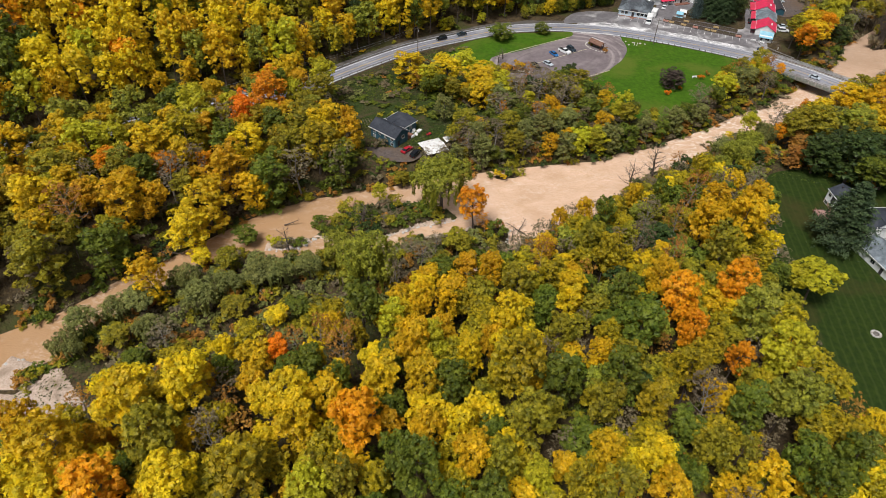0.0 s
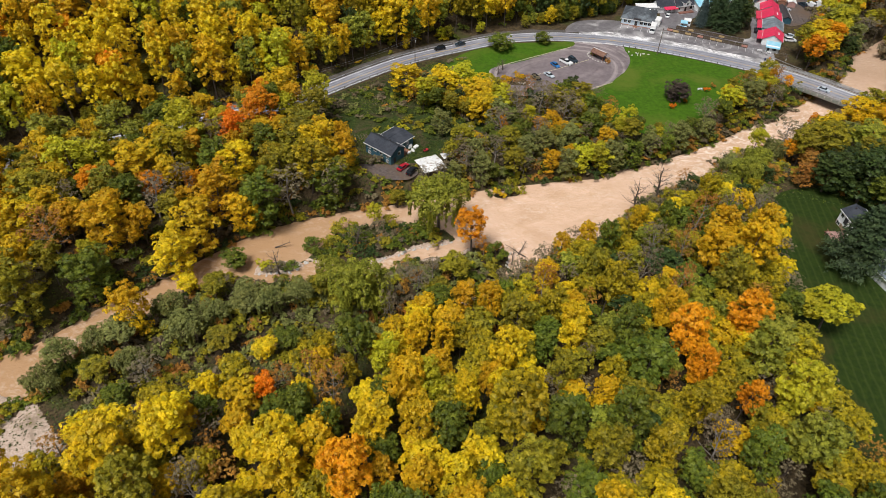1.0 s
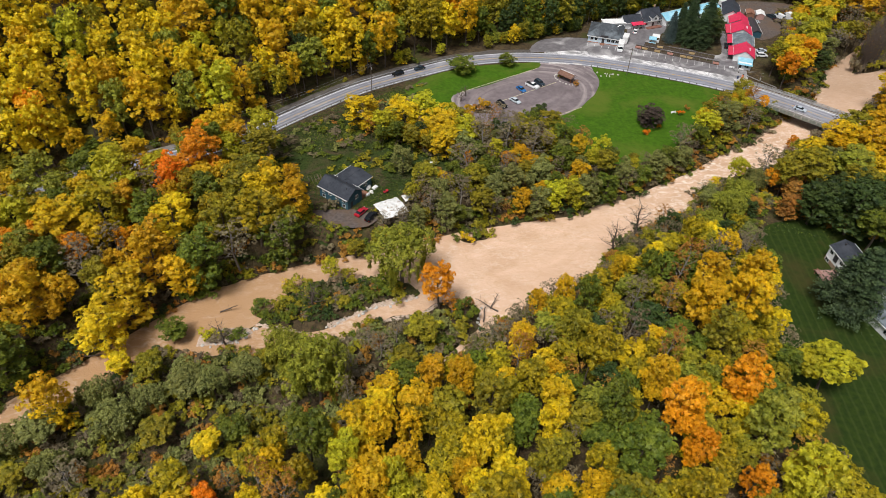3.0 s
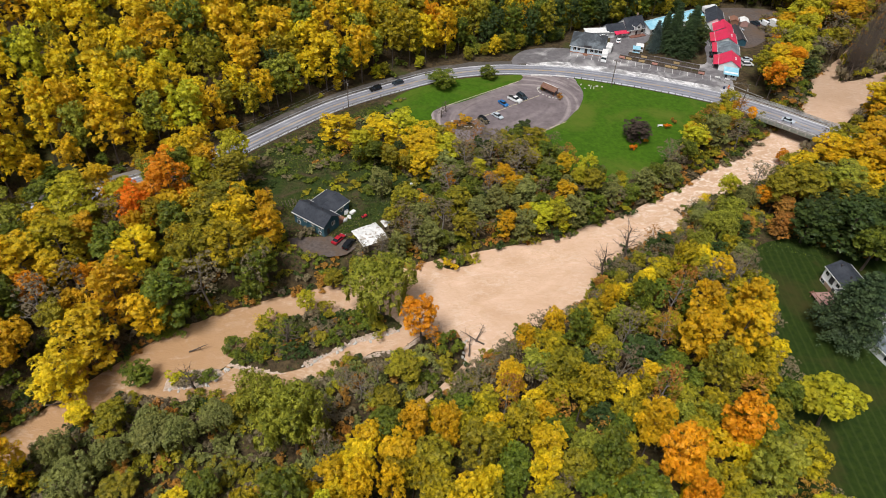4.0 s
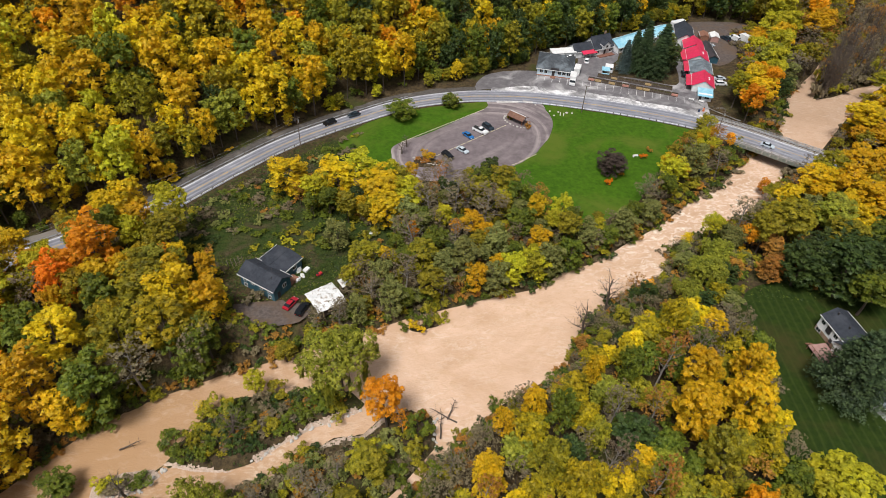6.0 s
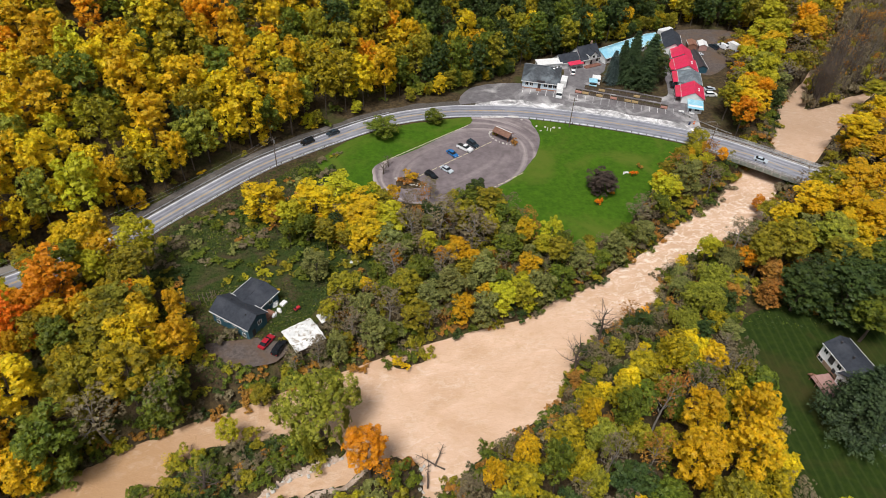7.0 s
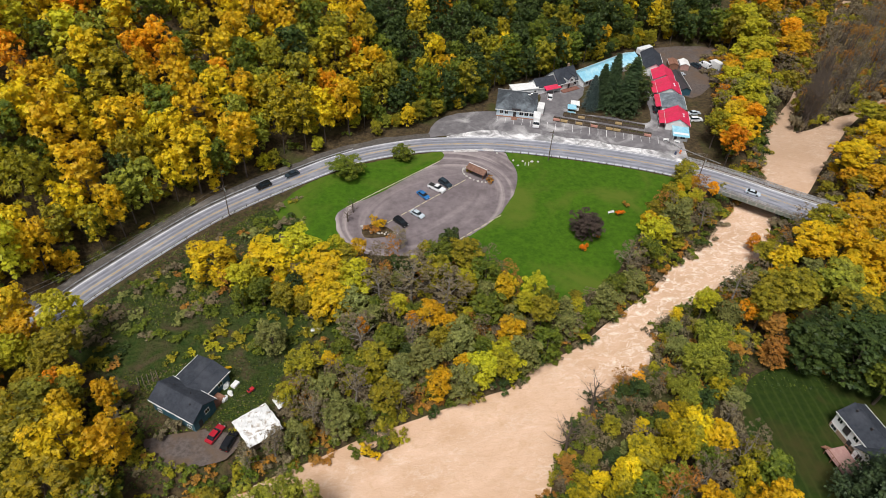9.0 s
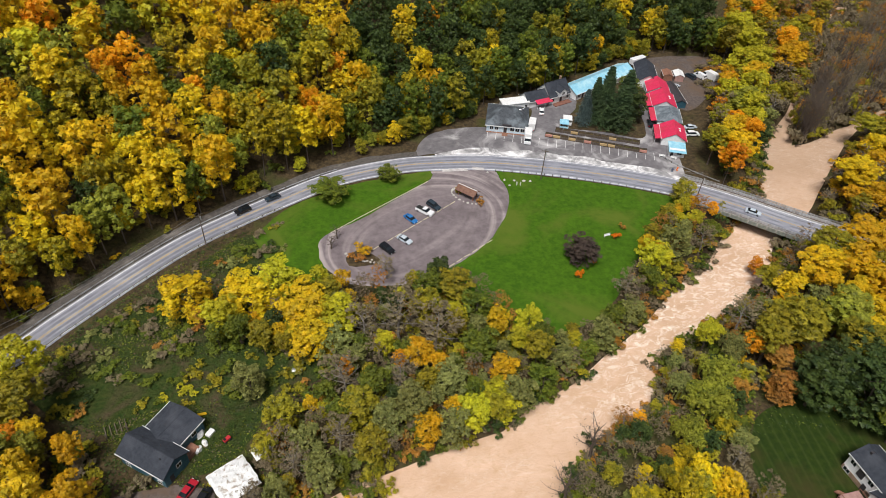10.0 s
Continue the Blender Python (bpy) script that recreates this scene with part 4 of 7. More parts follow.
TREES_SOUTH = {
    'Y': [(-4, 83, 4.4), (-14, 81, 4.9), (-30, 76, 5.2), (-27, 69, 5.0), (4, 73, 4.2), (32, 68, 4.3), (43, 66, 5.1), (8, 90, 3.4), (15, 99, 4.4), (33, 111, 4.7), (-50, 78, 6.1), (-59, 74, 6.6), (-48, 58, 5.6), (-72, 62, 6.6), (-68, 55, 6.6), (14, 91, 3.6), (29, 106, 3.7), (54, 150, 2.9)],
    'G': [(-22, 78, 4.0), (-3, 70, 3.8), (7, 66, 4.1), (34, 92, 3.1), (10, 95, 3.1), (2, 104, 2.8), (69, 137, 6.4), (79, 136, 6.2), (-78, 68, 4.5), (-7, 91, 4.8), (52, 113, 4.2), (12, 117, 3.8), (6, 119, 3.8), (-5, 107, 3.4), (43, 60, 4.5), (61, 61, 4.7), (75, 146, 5.2), (84, 145, 4.9), (39, 144, 3.4), (32, 140, 2.9)],
    'T': [(-14, 70, 5.5), (55, 106, 5.5), (57, 99, 3.8), (70, 115, 5.6), (65, 93, 3.3), (-60, 56, 5.8)],
    'L': [(-22, 58, 4.8), (20, 63, 3.8), (75, 92, 6.2), (-1, 93, 3.7), (-13, 99, 3.8)],
    'V': [(-35, 59, 6.6), (17, 83, 6.6), (12, 65, 4.3), (27, 61, 3.8), (40, 83, 5.5), (18, 111, 4.7), (27, 117, 4.4), (72, 126, 5.4), (52, 70, 4.1), (58, 68, 4.2), (-53, 66, 5.9), (-27, 86, 4.2), (42, 109, 4.7), (41, 123, 4.3), (38, 131, 4.5), (27, 98, 4.0), (26, 85, 5.4), (32, 78, 4.9), (45, 79, 4.6), (34, 59, 4.9), (-20, 83, 3.5), (71, 60, 4.9), (-17, 59, 4.0), (55, 89, 4.6), (38, 98, 3.9), (10, 57, 4.7), (19, 74, 5.6), (40, 89, 5.0), (61, 150, 3.4), (76, 160, 3.9), (44, 139, 3.8)],
    'N': [(71, 69, 5.0), (-2, 60, 5.3), (4, 83, 4.6), (44, 97, 6.5), (80, 67, 5.1), (-18, 102, 5.1), (-10, 87, 3.6), (64, 78, 5.1), (-7, 65, 4.1)],
    'P': [(72, 103, 6.2), (73, 82, 6.2)],
    'S': [(55, 81, 5.6), (-44, 68, 4.6), (51, 130, 4.5), (53, 60, 4.0), (-11, 112, 3.3), (55, 141, 4.5), (78, 154, 4.9), (89, 159, 4.3)],
    'B': [(-21, 91, 4.9), (57, 123, 4.4), (69, 150, 5.1), (25, 124, 4.0), (-27, 95, 3.1), (63, 140, 4.2)],
}
TREES_WEST = {
    'P': [(-102, 188, 6.6), (-122, 180, 6.6)],
    'L': [(-109, 167, 6.6), (-81, 187, 6.6)],
    'V': [(-89, 167, 6.6), (-111, 139, 6.6), (-101, 117, 6.6), (-73, 117, 4.6), (-40, 172, 6.6), (-114, 155, 6.6), (-64, 158, 6.1), (-48, 184, 6.6), (-62, 170, 5.8), (-137, 182, 6.6), (-49, 170, 5.7), (-38, 181, 5.9), (-57, 151, 5.0), (-81, 173, 6.5), (-31, 172, 4.4)],
    'R': [(-66, 189, 4.6)],
    'T': [(-60, 198, 6.6)],
    'Y': [(-68, 144, 6.4), (-71, 132, 5.8)],
    'B': [(-99, 135, 6.6)],
    'N': [(-89, 122, 6.6), (-53, 159, 6.6), (-70, 173, 5.6), (-33, 164, 6.0)],
    'S': [(-33, 157, 5.0), (-45, 159, 6.0), (-80, 154, 6.2)],
    'G': [(-31, 182, 4.6), (-130, 163, 6.6), (-89, 141, 6.6)],
}
TREES_STRIP = {
    'Y': [(-15, 230, 5.9), (12, 223, 6.6)],
    'L': [(-1, 227, 6.6), (13, 212, 5.4), (63, 211, 3.5), (45, 192, 4.0), (52, 183, 3.9), (104, 228, 4.7)],
    'V': [(48, 225, 5.0), (42, 227, 3.6), (69, 202, 3.1), (23, 184, 4.0), (6, 195, 3.9), (12, 178, 3.7), (21, 195, 4.2), (50, 207, 4.6), (113, 233, 4.5), (32, 194, 4.0), (56, 194, 4.1), (42, 199, 4.1), (63, 197, 3.9), (10, 189, 3.3), (3, 181, 2.9), (82, 204, 3.8), (-1, 206, 3.5), (18, 211, 4.5), (40, 218, 4.4), (52, 217, 4.1), (26, 191, 3.6), (40, 189, 3.6), (51, 192, 3.4), (91, 210, 3.6), (76, 199, 3.1)],
    'S': [(33, 216, 6.5), (41, 211, 6.6), (19, 202, 5.2), (16, 189, 4.4), (26, 177, 3.3), (24, 217, 5.0), (93, 219, 4.8), (7, 186, 3.5), (-1, 176, 3.4), (71, 194, 3.3), (124, 236, 3.9), (31, 201, 4.3), (-6, 174, 2.6)],
    'G': [(54, 200, 3.3), (35, 187, 3.3)],
}
TREES_EAST = {
    'G': [(161, 221, 6.6), (155, 203, 6.6), (153, 269, 6.6), (142, 212, 5.7), (208, 327, 6.6), (177, 231, 6.6)],
    'P': [(140, 199, 6.6), (170, 294, 6.6)],
    'V': [(127, 198, 6.1), (135, 267, 6.5), (214, 281, 6.6), (136, 220, 4.6), (117, 195, 5.0), (137, 188, 6.6), (150, 219, 5.9), (140, 257, 5.1), (147, 274, 5.0)],
    'L': [(187, 323, 6.6), (104, 200, 3.0)],
    'Y': [(184, 251, 6.6)],
    'S': [(188, 302, 6.6), (115, 204, 5.2), (239, 325, 6.6)],
    'N': [(147, 187, 6.6), (133, 170, 6.6)],
}


def plant_list(table, tall, spread, group, ratio=2.0, shore=None, form="maple", mixture=""):
    for shade, places in table.items():
        for x, y, radius in places:
            colour = shade
            kind = "sparse" if colour in "SB" else "oval" if colour in "VO" and (x + y) % 3 == 0 else "willow" if colour == "W" and radius >= 4.2 and tall < 10 else form
            if mixture and colour == "V":
                colour = mixture[(x + y) % len(mixture)]
            high = (tall + ratio * (radius - 4.5)) * rng.uniform(1 - spread, 1 + spread)
            away, wet = distance(np.array([[x, y]], float), WATER_OUTLINE, True)
            if not shore and wet[0]:
                y += away[0] + 2.5
            if distance(np.array([[x, y]], float), road_pts, False)[0][0] < 8.5:
                continue
            if shore:
                away, wet = distance(np.array([[x, y]], float), WATER_OUTLINE, True)
                high = min(high, shore + (-away[0] if wet[0] else away[0]))
                if high < 4:
                    continue
            plant(kind, colour, x, y, radius, high, group)


def keep_clear():
    """No tree or bush within the buildings, lot and drives."""
    for x, y, radius in ((88, 309, 10), (92, 321, 6), (101, 321, 6), (110, 323, 7), (120, 326, 5), (128, 330, 5), (136, 334, 5), (144, 338, 5), (152, 334, 8), (151, 322, 7), (149, 312, 7), (146, 302, 7),
                         (142, 291, 7), (157, 318, 6), (158, 326, 5), (163, 333, 5), (174, 332, 7), (157, 357, 4), (-20, 193, 7), (-17, 200, 7), (-4, 185, 5), (-13, 184, 5), (-22, 184, 5), (126, 156, 9), (126, 164, 7),
                         (116, 158, 4), (133, 140, 8), (75, 312, 5), (66, 300, 6), (130, 284, 9), (104, 308, 6), (112, 298, 6), (120, 294, 6)):
        stand(x, y, radius)


# landmarks first
keep_clear()
PENINSULA = {
    "W": [(-88, 106, 4.6), (-88, 98, 4.4), (-61, 114, 5.5), (-67, 121, 4.5), (-49, 126, 5.0), (-82, 111, 4.2), (-43, 124, 4.4), (-36, 128, 4.6), (-56, 120, 4.2), (-48, 123, 4), (-76, 113, 4.0), (-71, 104, 4.2)],
    "S": [(-13, 129, 3.6), (-6, 134, 3.8), (-9, 138, 3.2), (-66, 102, 4), (-18, 134, 3.2), (-2, 139, 3)],
    "V": [(-58, 129, 3.4), (4, 139, 4.2), (-52, 112, 4), (-24, 126, 3.4), (-78, 102, 3.6), (0, 131, 3.2), (-14, 157, 3.0), (-31, 131, 3.4)],
    "Y": [(-66, 131, 3.0), (-40, 108, 3.0)],
    "N": [(-70, 95, 3.4), (-36, 112, 3.4), (-57, 138, 3.6)],
}
plant_list(PENINSULA, 9.0, 0.12, "trees on the peninsula", 1.0)
plant("maple", "R", -34.5, 92, 2.6, 16, "woods on the south bank")
plant("sparse", "B", -38, 94, 3.4, 13, "woods on the south bank")
plant("sparse", "B", -33, 98, 3.4, 12, "woods on the south bank")
plant("oval", "L", -20.4, 162.3, 2.6, 8.5, "trees on the willow island")
plant("sparse", "Y", -32, 158, 1.8, 5.5, "trees on the willow island")
plant("bare", "S", -24, 151.5, 4.0, 9, "trees on the willow island")
plant("bare", "S", -44.4, 140.2, 3.0, 10, "trees on the gravel islet", lean=6)
plant("bare", "S", 59.4, 171.6, 4.2, 14, "dead trees on the bank")
plant("bare", "S", 68.6, 180.4, 4.4, 14, "dead trees on the bank")
plant("sparse", "B", 78, 185.5, 3.0, 8, "trees on the south bank")
for x, y, radius, tall, c in ((-36.5, 150, 2.9, 3.4, "N"), (-41.5, 142.6, 2.3, 2.2, "N"), (-49.5, 142.6, 2.0, 2.6, "L"), (-47, 141.5, 2.0, 1.8, "S"), (-6, 158, 2.6, 3.4, "N"), (-28, 158.5, 2.8, 3.6, "V"), (-18, 152, 2.4, 3, "V"),
                              (-10, 154.5, 2.2, 2.4, "N"), (-24, 157, 2.4, 3, "N"), (-31, 152.5, 2.3, 2.6, "V"), (-2, 156.5, 2.2, 2.5, "V"), (-15, 161, 2.4, 3.5, "V"), (16, 148, 2.8, 5, "N"), (13, 151, 2.5, 4, "B"), (15, 143, 2.8, 4, "V"),
                              (9, 140, 2.8, 4, "N"), (4, 144.5, 2.6, 4, "L"), (17.6, 179.2, 1.7, 2.6, "Y"), (20.5, 180, 1.8, 2.2, "N"), (23, 181, 1.8, 2.0, "V"), (14.8, 179, 1.3, 1.2, "N"), (25.8, 180.8, 1.0, 1.1, "L"), (28.5, 178.6, 0.8, 1.0, "L"),
                              (100, 242.9, 1.0, 2.2, "R"), (83.6, 229.5, 1.1, 2.2, "R"), (89.8, 233.7, 0.8, 2.0, "T"), (104, 247, 0.9, 1.8, "B"), (29, 247.5, 2.0, 2.8, "G"), (26, 246.5, 1.8, 1.4, "B"), (61, 271.5, 1.2, 1.6, "V"), (66, 265.5, 1.2, 1.8, "B")):
    plant("shrub", c, x, y, radius, tall, "shrubs", z=5.05 if y > 205 else None, lean=1, keep=False)
islet = np.random.default_rng(5)
for i in range(150):
    u = islet.random() ** 1.1
    x, y = 194 + 128 * u, 289 + 88 * u + islet.uniform(-2 - 16 * min(u * 3, 1), 4 + 14 * min(u * 3, 1))
    kind = "bare" if u < 0.22 or i % 3 == 0 else "sparse"
    plant(kind, "B" if i % 5 == 0 else "S", x, y, islet.uniform(2.2, 3.8) * (1 + 0.4 * u), islet.uniform(15, 23), "half-bare trees on the upper islet", lean=3, keep=False)
for x, y, radius, tall, c in ((150, 268, 4.2, 12, "N"), (153, 276, 4.5, 17, "Y"), (165, 284, 4.5, 15, "L"), (149, 267, 3.4, 8, "N"), (170, 292, 5, 17, "L"), (176, 301, 5.4, 19, "L"), (182, 309, 5, 18, "G"), (160, 292, 4, 12, "V"),
                              (190, 318, 5.5, 20, "L"), (178, 252, 3.0, 6, "S"), (189, 261, 3.4, 7, "S"), (201, 271, 3.6, 8, "V"), (177, 291, 5.4, 13, "W"), (173, 285, 4.2, 9, "E"), (216, 340, 4.5, 17, "T"), (161, 285.5, 3.6, 13, "T"), (196, 336, 6.5, 20, "L"), (200, 352, 6.5, 20, "L")):
    plant("sparse" if c == "S" else "low" if c in "WE" else "maple", c, x, y, radius, tall, "trees beyond the bridge")
plant("bare", "S", 20, 251.5, 2.4, 5.5, "trees on the lawn")
plant("bare", "S", 22, 255.5, 2.2, 5, "trees on the lawn")
plant("sparse", "S", 33, 237.5, 3.5, 8, "trees on the lawn")
for x, y, radius, tall in ((95, 183, 6.0, 10.5), (88, 178, 4.6, 8), (101, 190, 5.2, 10), (109, 197, 4.4, 9), (93, 190, 3.8, 7.5)):
    plant("willow", "P" if radius > 4.5 else "W", x, y, radius, tall, "willows by the river", lean=1)
for x, y, radius, tall, c in ((133, 247, 1.8, 7.5, "T"), (108.5, 233, 1.7, 6, "T"), (113.5, 197, 2.6, 10, "T"), (119, 192, 3.4, 9, "B"), (20, 205, 1.6, 9, "T"), (31, 206, 1.6, 9, "T"), (137, 227, 2.2, 8, "T"), (160, 275, 3.4, 17, "T"), (158, 279, 3.8, 15, "G")):
    plant("maple", c, x, y, radius, tall, "bright young trees")
for x, y, radius, tall, c in ((96.5, 171.5, 3.0, 6, "S"), (99.5, 175, 2.8, 6, "W"), (94, 166.5, 3.0, 7, "S"), (90.5, 152, 3.2, 8, "S"), (101, 178.5, 2.6, 5, "N"), (87, 140, 3.0, 8, "V")):
    plant("low" if c != "S" else "sparse", c, x, y, radius, tall, "bushes at the lawn's edge")
plant("low", "B", 114.5, 184.5, 3.6, 8.5, "trees by the white house", lean=1)
for x, y, radius, tall in ((-1.0, 161.2, 10.0, 18.5), (-28, 132, 6.0, 13.5), (-19, 122, 8.0, 21)):
    plant("willow", "P", x, y, radius, tall, "willows by the river", lean=1)
plant("oval", "T", 8.8, 150.5, 4.6, 17, "trees on the spit")
plant("sparse", "T", 12.2, 149.0, 2.6, 9, "trees on the spit", keep=False)
plant("pine", "D", 114.8, 146.6, 8.8, 22, "conifers by the white house", lean=1)
for x, y, radius, tall in ((130, 177, 8.0, 17), (140, 174, 8, 17), (121, 182, 7.0, 14), (136, 184, 7, 16), (127, 187, 6, 14), (150, 170, 7, 16), (145, 182, 7, 16)):
    plant("low", "E", x, y, radius, tall, "trees by the white house")
for x, y, radius, tall, c in ((114.2, 304.5, 3.4, 14, "U"), (125.5, 299.5, 5.4, 17, "D"), (120.5, 302.8, 4.6, 19, "D"), (129, 305, 5.6, 20, "D"), (123, 308, 5, 20, "D"), (118.5, 307, 4, 17, "D")):
    plant("spruce", c, x, y, radius, tall, "conifers in the yard", lean=1)
plant("low", "E", 133, 303, 4.4, 13, "conifers in the yard")
plant("low", "N", 134, 310, 4.6, 14, "conifers in the yard")
plant("low", "K", 86.6, 235.6, 5.4, 7.5, "trees on the lawn", lean=1)
for x, y, radius, tall, c in ((21.6, 274.2, 5.6, 6.5, "N"), (40.6, 281, 3.8, 5, "N"), (128, 257, 4.2, 7.5, "V")):
    plant("low", c, x, y, radius, tall, "round trees by the road")
plant("maple", "L", 95.2, 120.8, 6.4, 14.5, "trees on the big lawn")
for c in TREES_SOUTH:
    TREES_SOUTH[c] = [(x, y, (0.9 if x < 20 else 0.84) * r) for x, y, r in TREES_SOUTH[c]]
plant_list(TREES_SOUTH, 22.5, 0.08, "woods on the south bank", shore=6, mixture="OVVN")
plant_list(TREES_WEST, 17, 0.1, "woods on the west bank", 1.3, form="low", mixture="LVOYG")
for x, y, radius, c in ((-14, 231, 6.4, "Y"), (0, 228.5, 7.0, "Y"), (12, 224.5, 7.0, "Y"), (6, 233, 5.6, "L"), (19, 219, 5.6, "L"), (13, 214, 5.4, "Y"), (-7, 224, 4.6, "L")):
    plant("low", c, x, y, radius, 13, "yellow trees behind the meadow")
for c in "YL":
    TREES_STRIP[c] = [p for p in TREES_STRIP[c] if p[0] > 20]
plant_list(TREES_STRIP, 12, 0.12, "trees between river and lawn", 1.2, form="low", mixture="VWN")
plant("oval", "V", 2.2, 189.5, 2.8, 8, "trees between river and lawn", keep=False)
plant("sparse", "S", -1.0, 181.5, 2.6, 7, "trees between river and lawn", keep=False)
plant_list(TREES_EAST, 14, 0.1, "trees on the east bank", 1.0, shore=6)

# the rest of the woods
shore_mix = {"W": 2, "E": 2, "S": 2.4, "V": 2, "N": 2, "O": 2, "Y": 1.2, "T": 0.6, "B": 0.8}
ALL_ROUND = {"O": 4, "V": 1.5, "Y": 3, "G": 3, "N": 1.8, "B": 0.8, "S": 0.8}
bank = spots([(-110, 25), (20, 25), (24, 90), (30, 148), (10, 126), (-15, 108), (-40, 98), (-72, 80), (-76, 70), (-100, 52)], 6000, (2.6, 4.6), 5.4, ALL_ROUND, 1, 0.62, top=15, shore=5)
bank += spots([(20, 25), (100, 25), (92, 80), (84, 104), (88, 130), (96, 158), (84, 168), (62, 158), (40, 150), (26, 140)], 6000, (2.6, 4.6), 5.4,
              {"O": 5, "V": 2.5, "N": 1.8, "E": 0.8, "P": 1, "Y": 1.8, "G": 2.6, "B": 0.8, "S": 1.6}, 31, 0.6, top=13, shore=5)
for k, c, x, y, z, rad, tall in bank[:60]:
    plant(k, c, x, y, rad, tall, "woods on the south bank", z, keep=False)
bank += spots([(50, 156), (62, 160), (84, 172), (96, 176), (104, 184), (116, 192), (112, 206), (96, 203), (84, 190), (68, 179), (54, 168)], 2200, (1.6, 3.2), 2.4, shore_mix, 38, 0.62, 0.6, top=8, kind="low", shore=3)
woods("bank_woods", "dense yellow, olive and green autumn trees of the river bank", bank[60:], share=0.65)
west = spots([(-190, 60), (-128, 96), (-88, 136), (-60, 160), (-30, 180), (-34, 194), (-44, 214), (-56, 219), (-90, 201), (-190, 150)], 6000, (2.8, 4.8), 3.9,
             {"V": 2.6, "L": 2.6, "Y": 2.4, "G": 1.2, "O": 2.6, "N": 1.8, "T": 0.8, "S": 1.8, "P": 1.2}, 2, 0.62, 1.2, top=19)
strip = spots([(0, 181), (30, 187), (60, 200), (84, 209), (110, 229), (130, 241), (126, 250), (112, 243), (100, 228), (86, 213), (68, 209), (60, 216), (52, 232), (32, 231), (18, 236), (4, 236), (-20, 236),
               (-14, 222), (8, 214), (16, 206), (6, 196), (2, 190)], 5000, (1.7, 3.4), 3.6, {"V": 4, "S": 3.4, "B": 1.4, "L": 1.8, "Y": 1.3, "G": 1.4, "W": 1.6, "N": 3.4, "E": 1}, 12, 0.62, 1.0, top=11)
woods("valley_woods", "mixed olive, gold and half-bare trees along the valley floor", west + strip, share=0.75)
east = spots([(86, 190), (97, 203), (110, 206), (130, 214), (152, 232), (172, 222), (240, 175), (220, 150), (150, 168), (140, 190), (112, 190), (100, 176)], 3500, (2.6, 5.0), 3.3,
             {"G": 4, "V": 4, "Y": 2, "P": 1, "T": 1, "W": 2}, 3, 0.62, 1.0, shore=5)
far_bank = spots([(172, 240), (200, 268), (260, 305), (330, 320), (330, 190), (240, 190), (180, 224)], 7000, (3, 5.5), 3.0, {"G": 3, "V": 3, "Y": 3, "S": 3}, 4, 0.62, 3)
beyond = spots([(146, 262), (158, 280), (185, 315), (225, 350), (225, 380), (190, 362), (192, 335), (176, 318), (164, 300), (152, 284)], 3500, (2.6, 5), 3.4, {"V": 3, "G": 2, "L": 2, "S": 2.4, "N": 1, "T": 0.7}, 5, 0.6, 0.8)
beyond += spots([(192, 298), (206, 311), (240, 350), (300, 412), (300, 450), (225, 390), (200, 350), (188, 325)], 3500, (2.8, 5), 3.6, {"V": 3, "G": 2, "S": 4, "L": 1, "B": 2}, 35, 0.6, 0.5)
far_bank += spots([(172, 246), (186, 260), (216, 284), (248, 302), (262, 296), (230, 268), (190, 240)], 1500, (1.6, 2.8), 2.6, {"S": 3, "V": 2, "B": 2, "Y": 1}, 36, 0.5, 0.3)
woods("east_woods", "golden, olive and greyish trees along the upper river", east + far_bank + beyond, share=0.35)
near_hill = spots([(-230, 142), (-120, 198), (-85, 219), (-60, 235), (-60, 288), (-70, 280), (-120, 250), (-230, 200)], 5500, (3.4, 6.4), 4.2,
                  {"Y": 7, "G": 4, "T": 1.8, "R": 0.4, "N": 2.2, "V": 1.4, "L": 3, "P": 1}, 6, 0.6, kind="far", top=23)
near_hill += spots([(-60, 235), (-36, 255), (-15, 272), (8, 288), (28, 298), (42, 304), (30, 345), (-20, 320), (-60, 288)], 5000, (3.4, 6.2), 4.2,
                   {"Y": 4, "G": 3.2, "T": 1.4, "N": 3.4, "E": 1.2, "V": 2.4, "O": 3, "P": 1}, 62, 0.6, kind="far", top=23)
dark_hill = spots([(40, 303), (60, 309), (74, 313), (84, 324), (100, 327), (116, 333), (130, 341), (146, 349), (158, 361), (176, 352), (196, 345), (205, 380), (190, 400), (120, 385), (30, 345)], 5500, (3.2, 5), 4.2, {"N": 2.6, "E": 7, "V": 0.9, "O": 0.5, "G": 0.3, "Y": 0.3, "T": 0.3}, 7, 0.6, kind="far", top=22)
edge = spots([(-130, 192), (-85, 215), (-60, 231), (-36, 251), (-15, 268), (8, 284), (28, 294), (48, 300), (62, 309), (74, 314), (84, 326), (100, 329), (116, 335), (130, 343), (146, 351), (158, 364), (176, 356), (200, 345),
               (205, 372), (150, 378), (90, 350), (40, 328), (-20, 285), (-70, 248), (-130, 212)], 7000, (1.8, 3.2), 2.8, {"V": 4, "N": 4, "Y": 1.4, "G": 1, "L": 1, "P": 1.4}, 61, 0.5, kind="low", top=9, road_gap=7.6)
edge += spots([(74, 318), (84, 325), (96, 330), (110, 333), (124, 339), (140, 346), (147, 352), (162, 352), (158, 366), (130, 360), (100, 345), (76, 332)], 1600, (1.6, 3.0), 2.6, {"N": 3, "E": 4, "V": 2, "O": 1}, 63, 0.3, kind="low", top=8)
edge += spots([(46, 303), (56, 307), (66, 310), (77, 314), (78, 322), (64, 322), (44, 312)], 600, (1.4, 2.6), 2.4, {"N": 3, "E": 3, "V": 2, "O": 1.5}, 64, 0.3, kind="low", top=7)
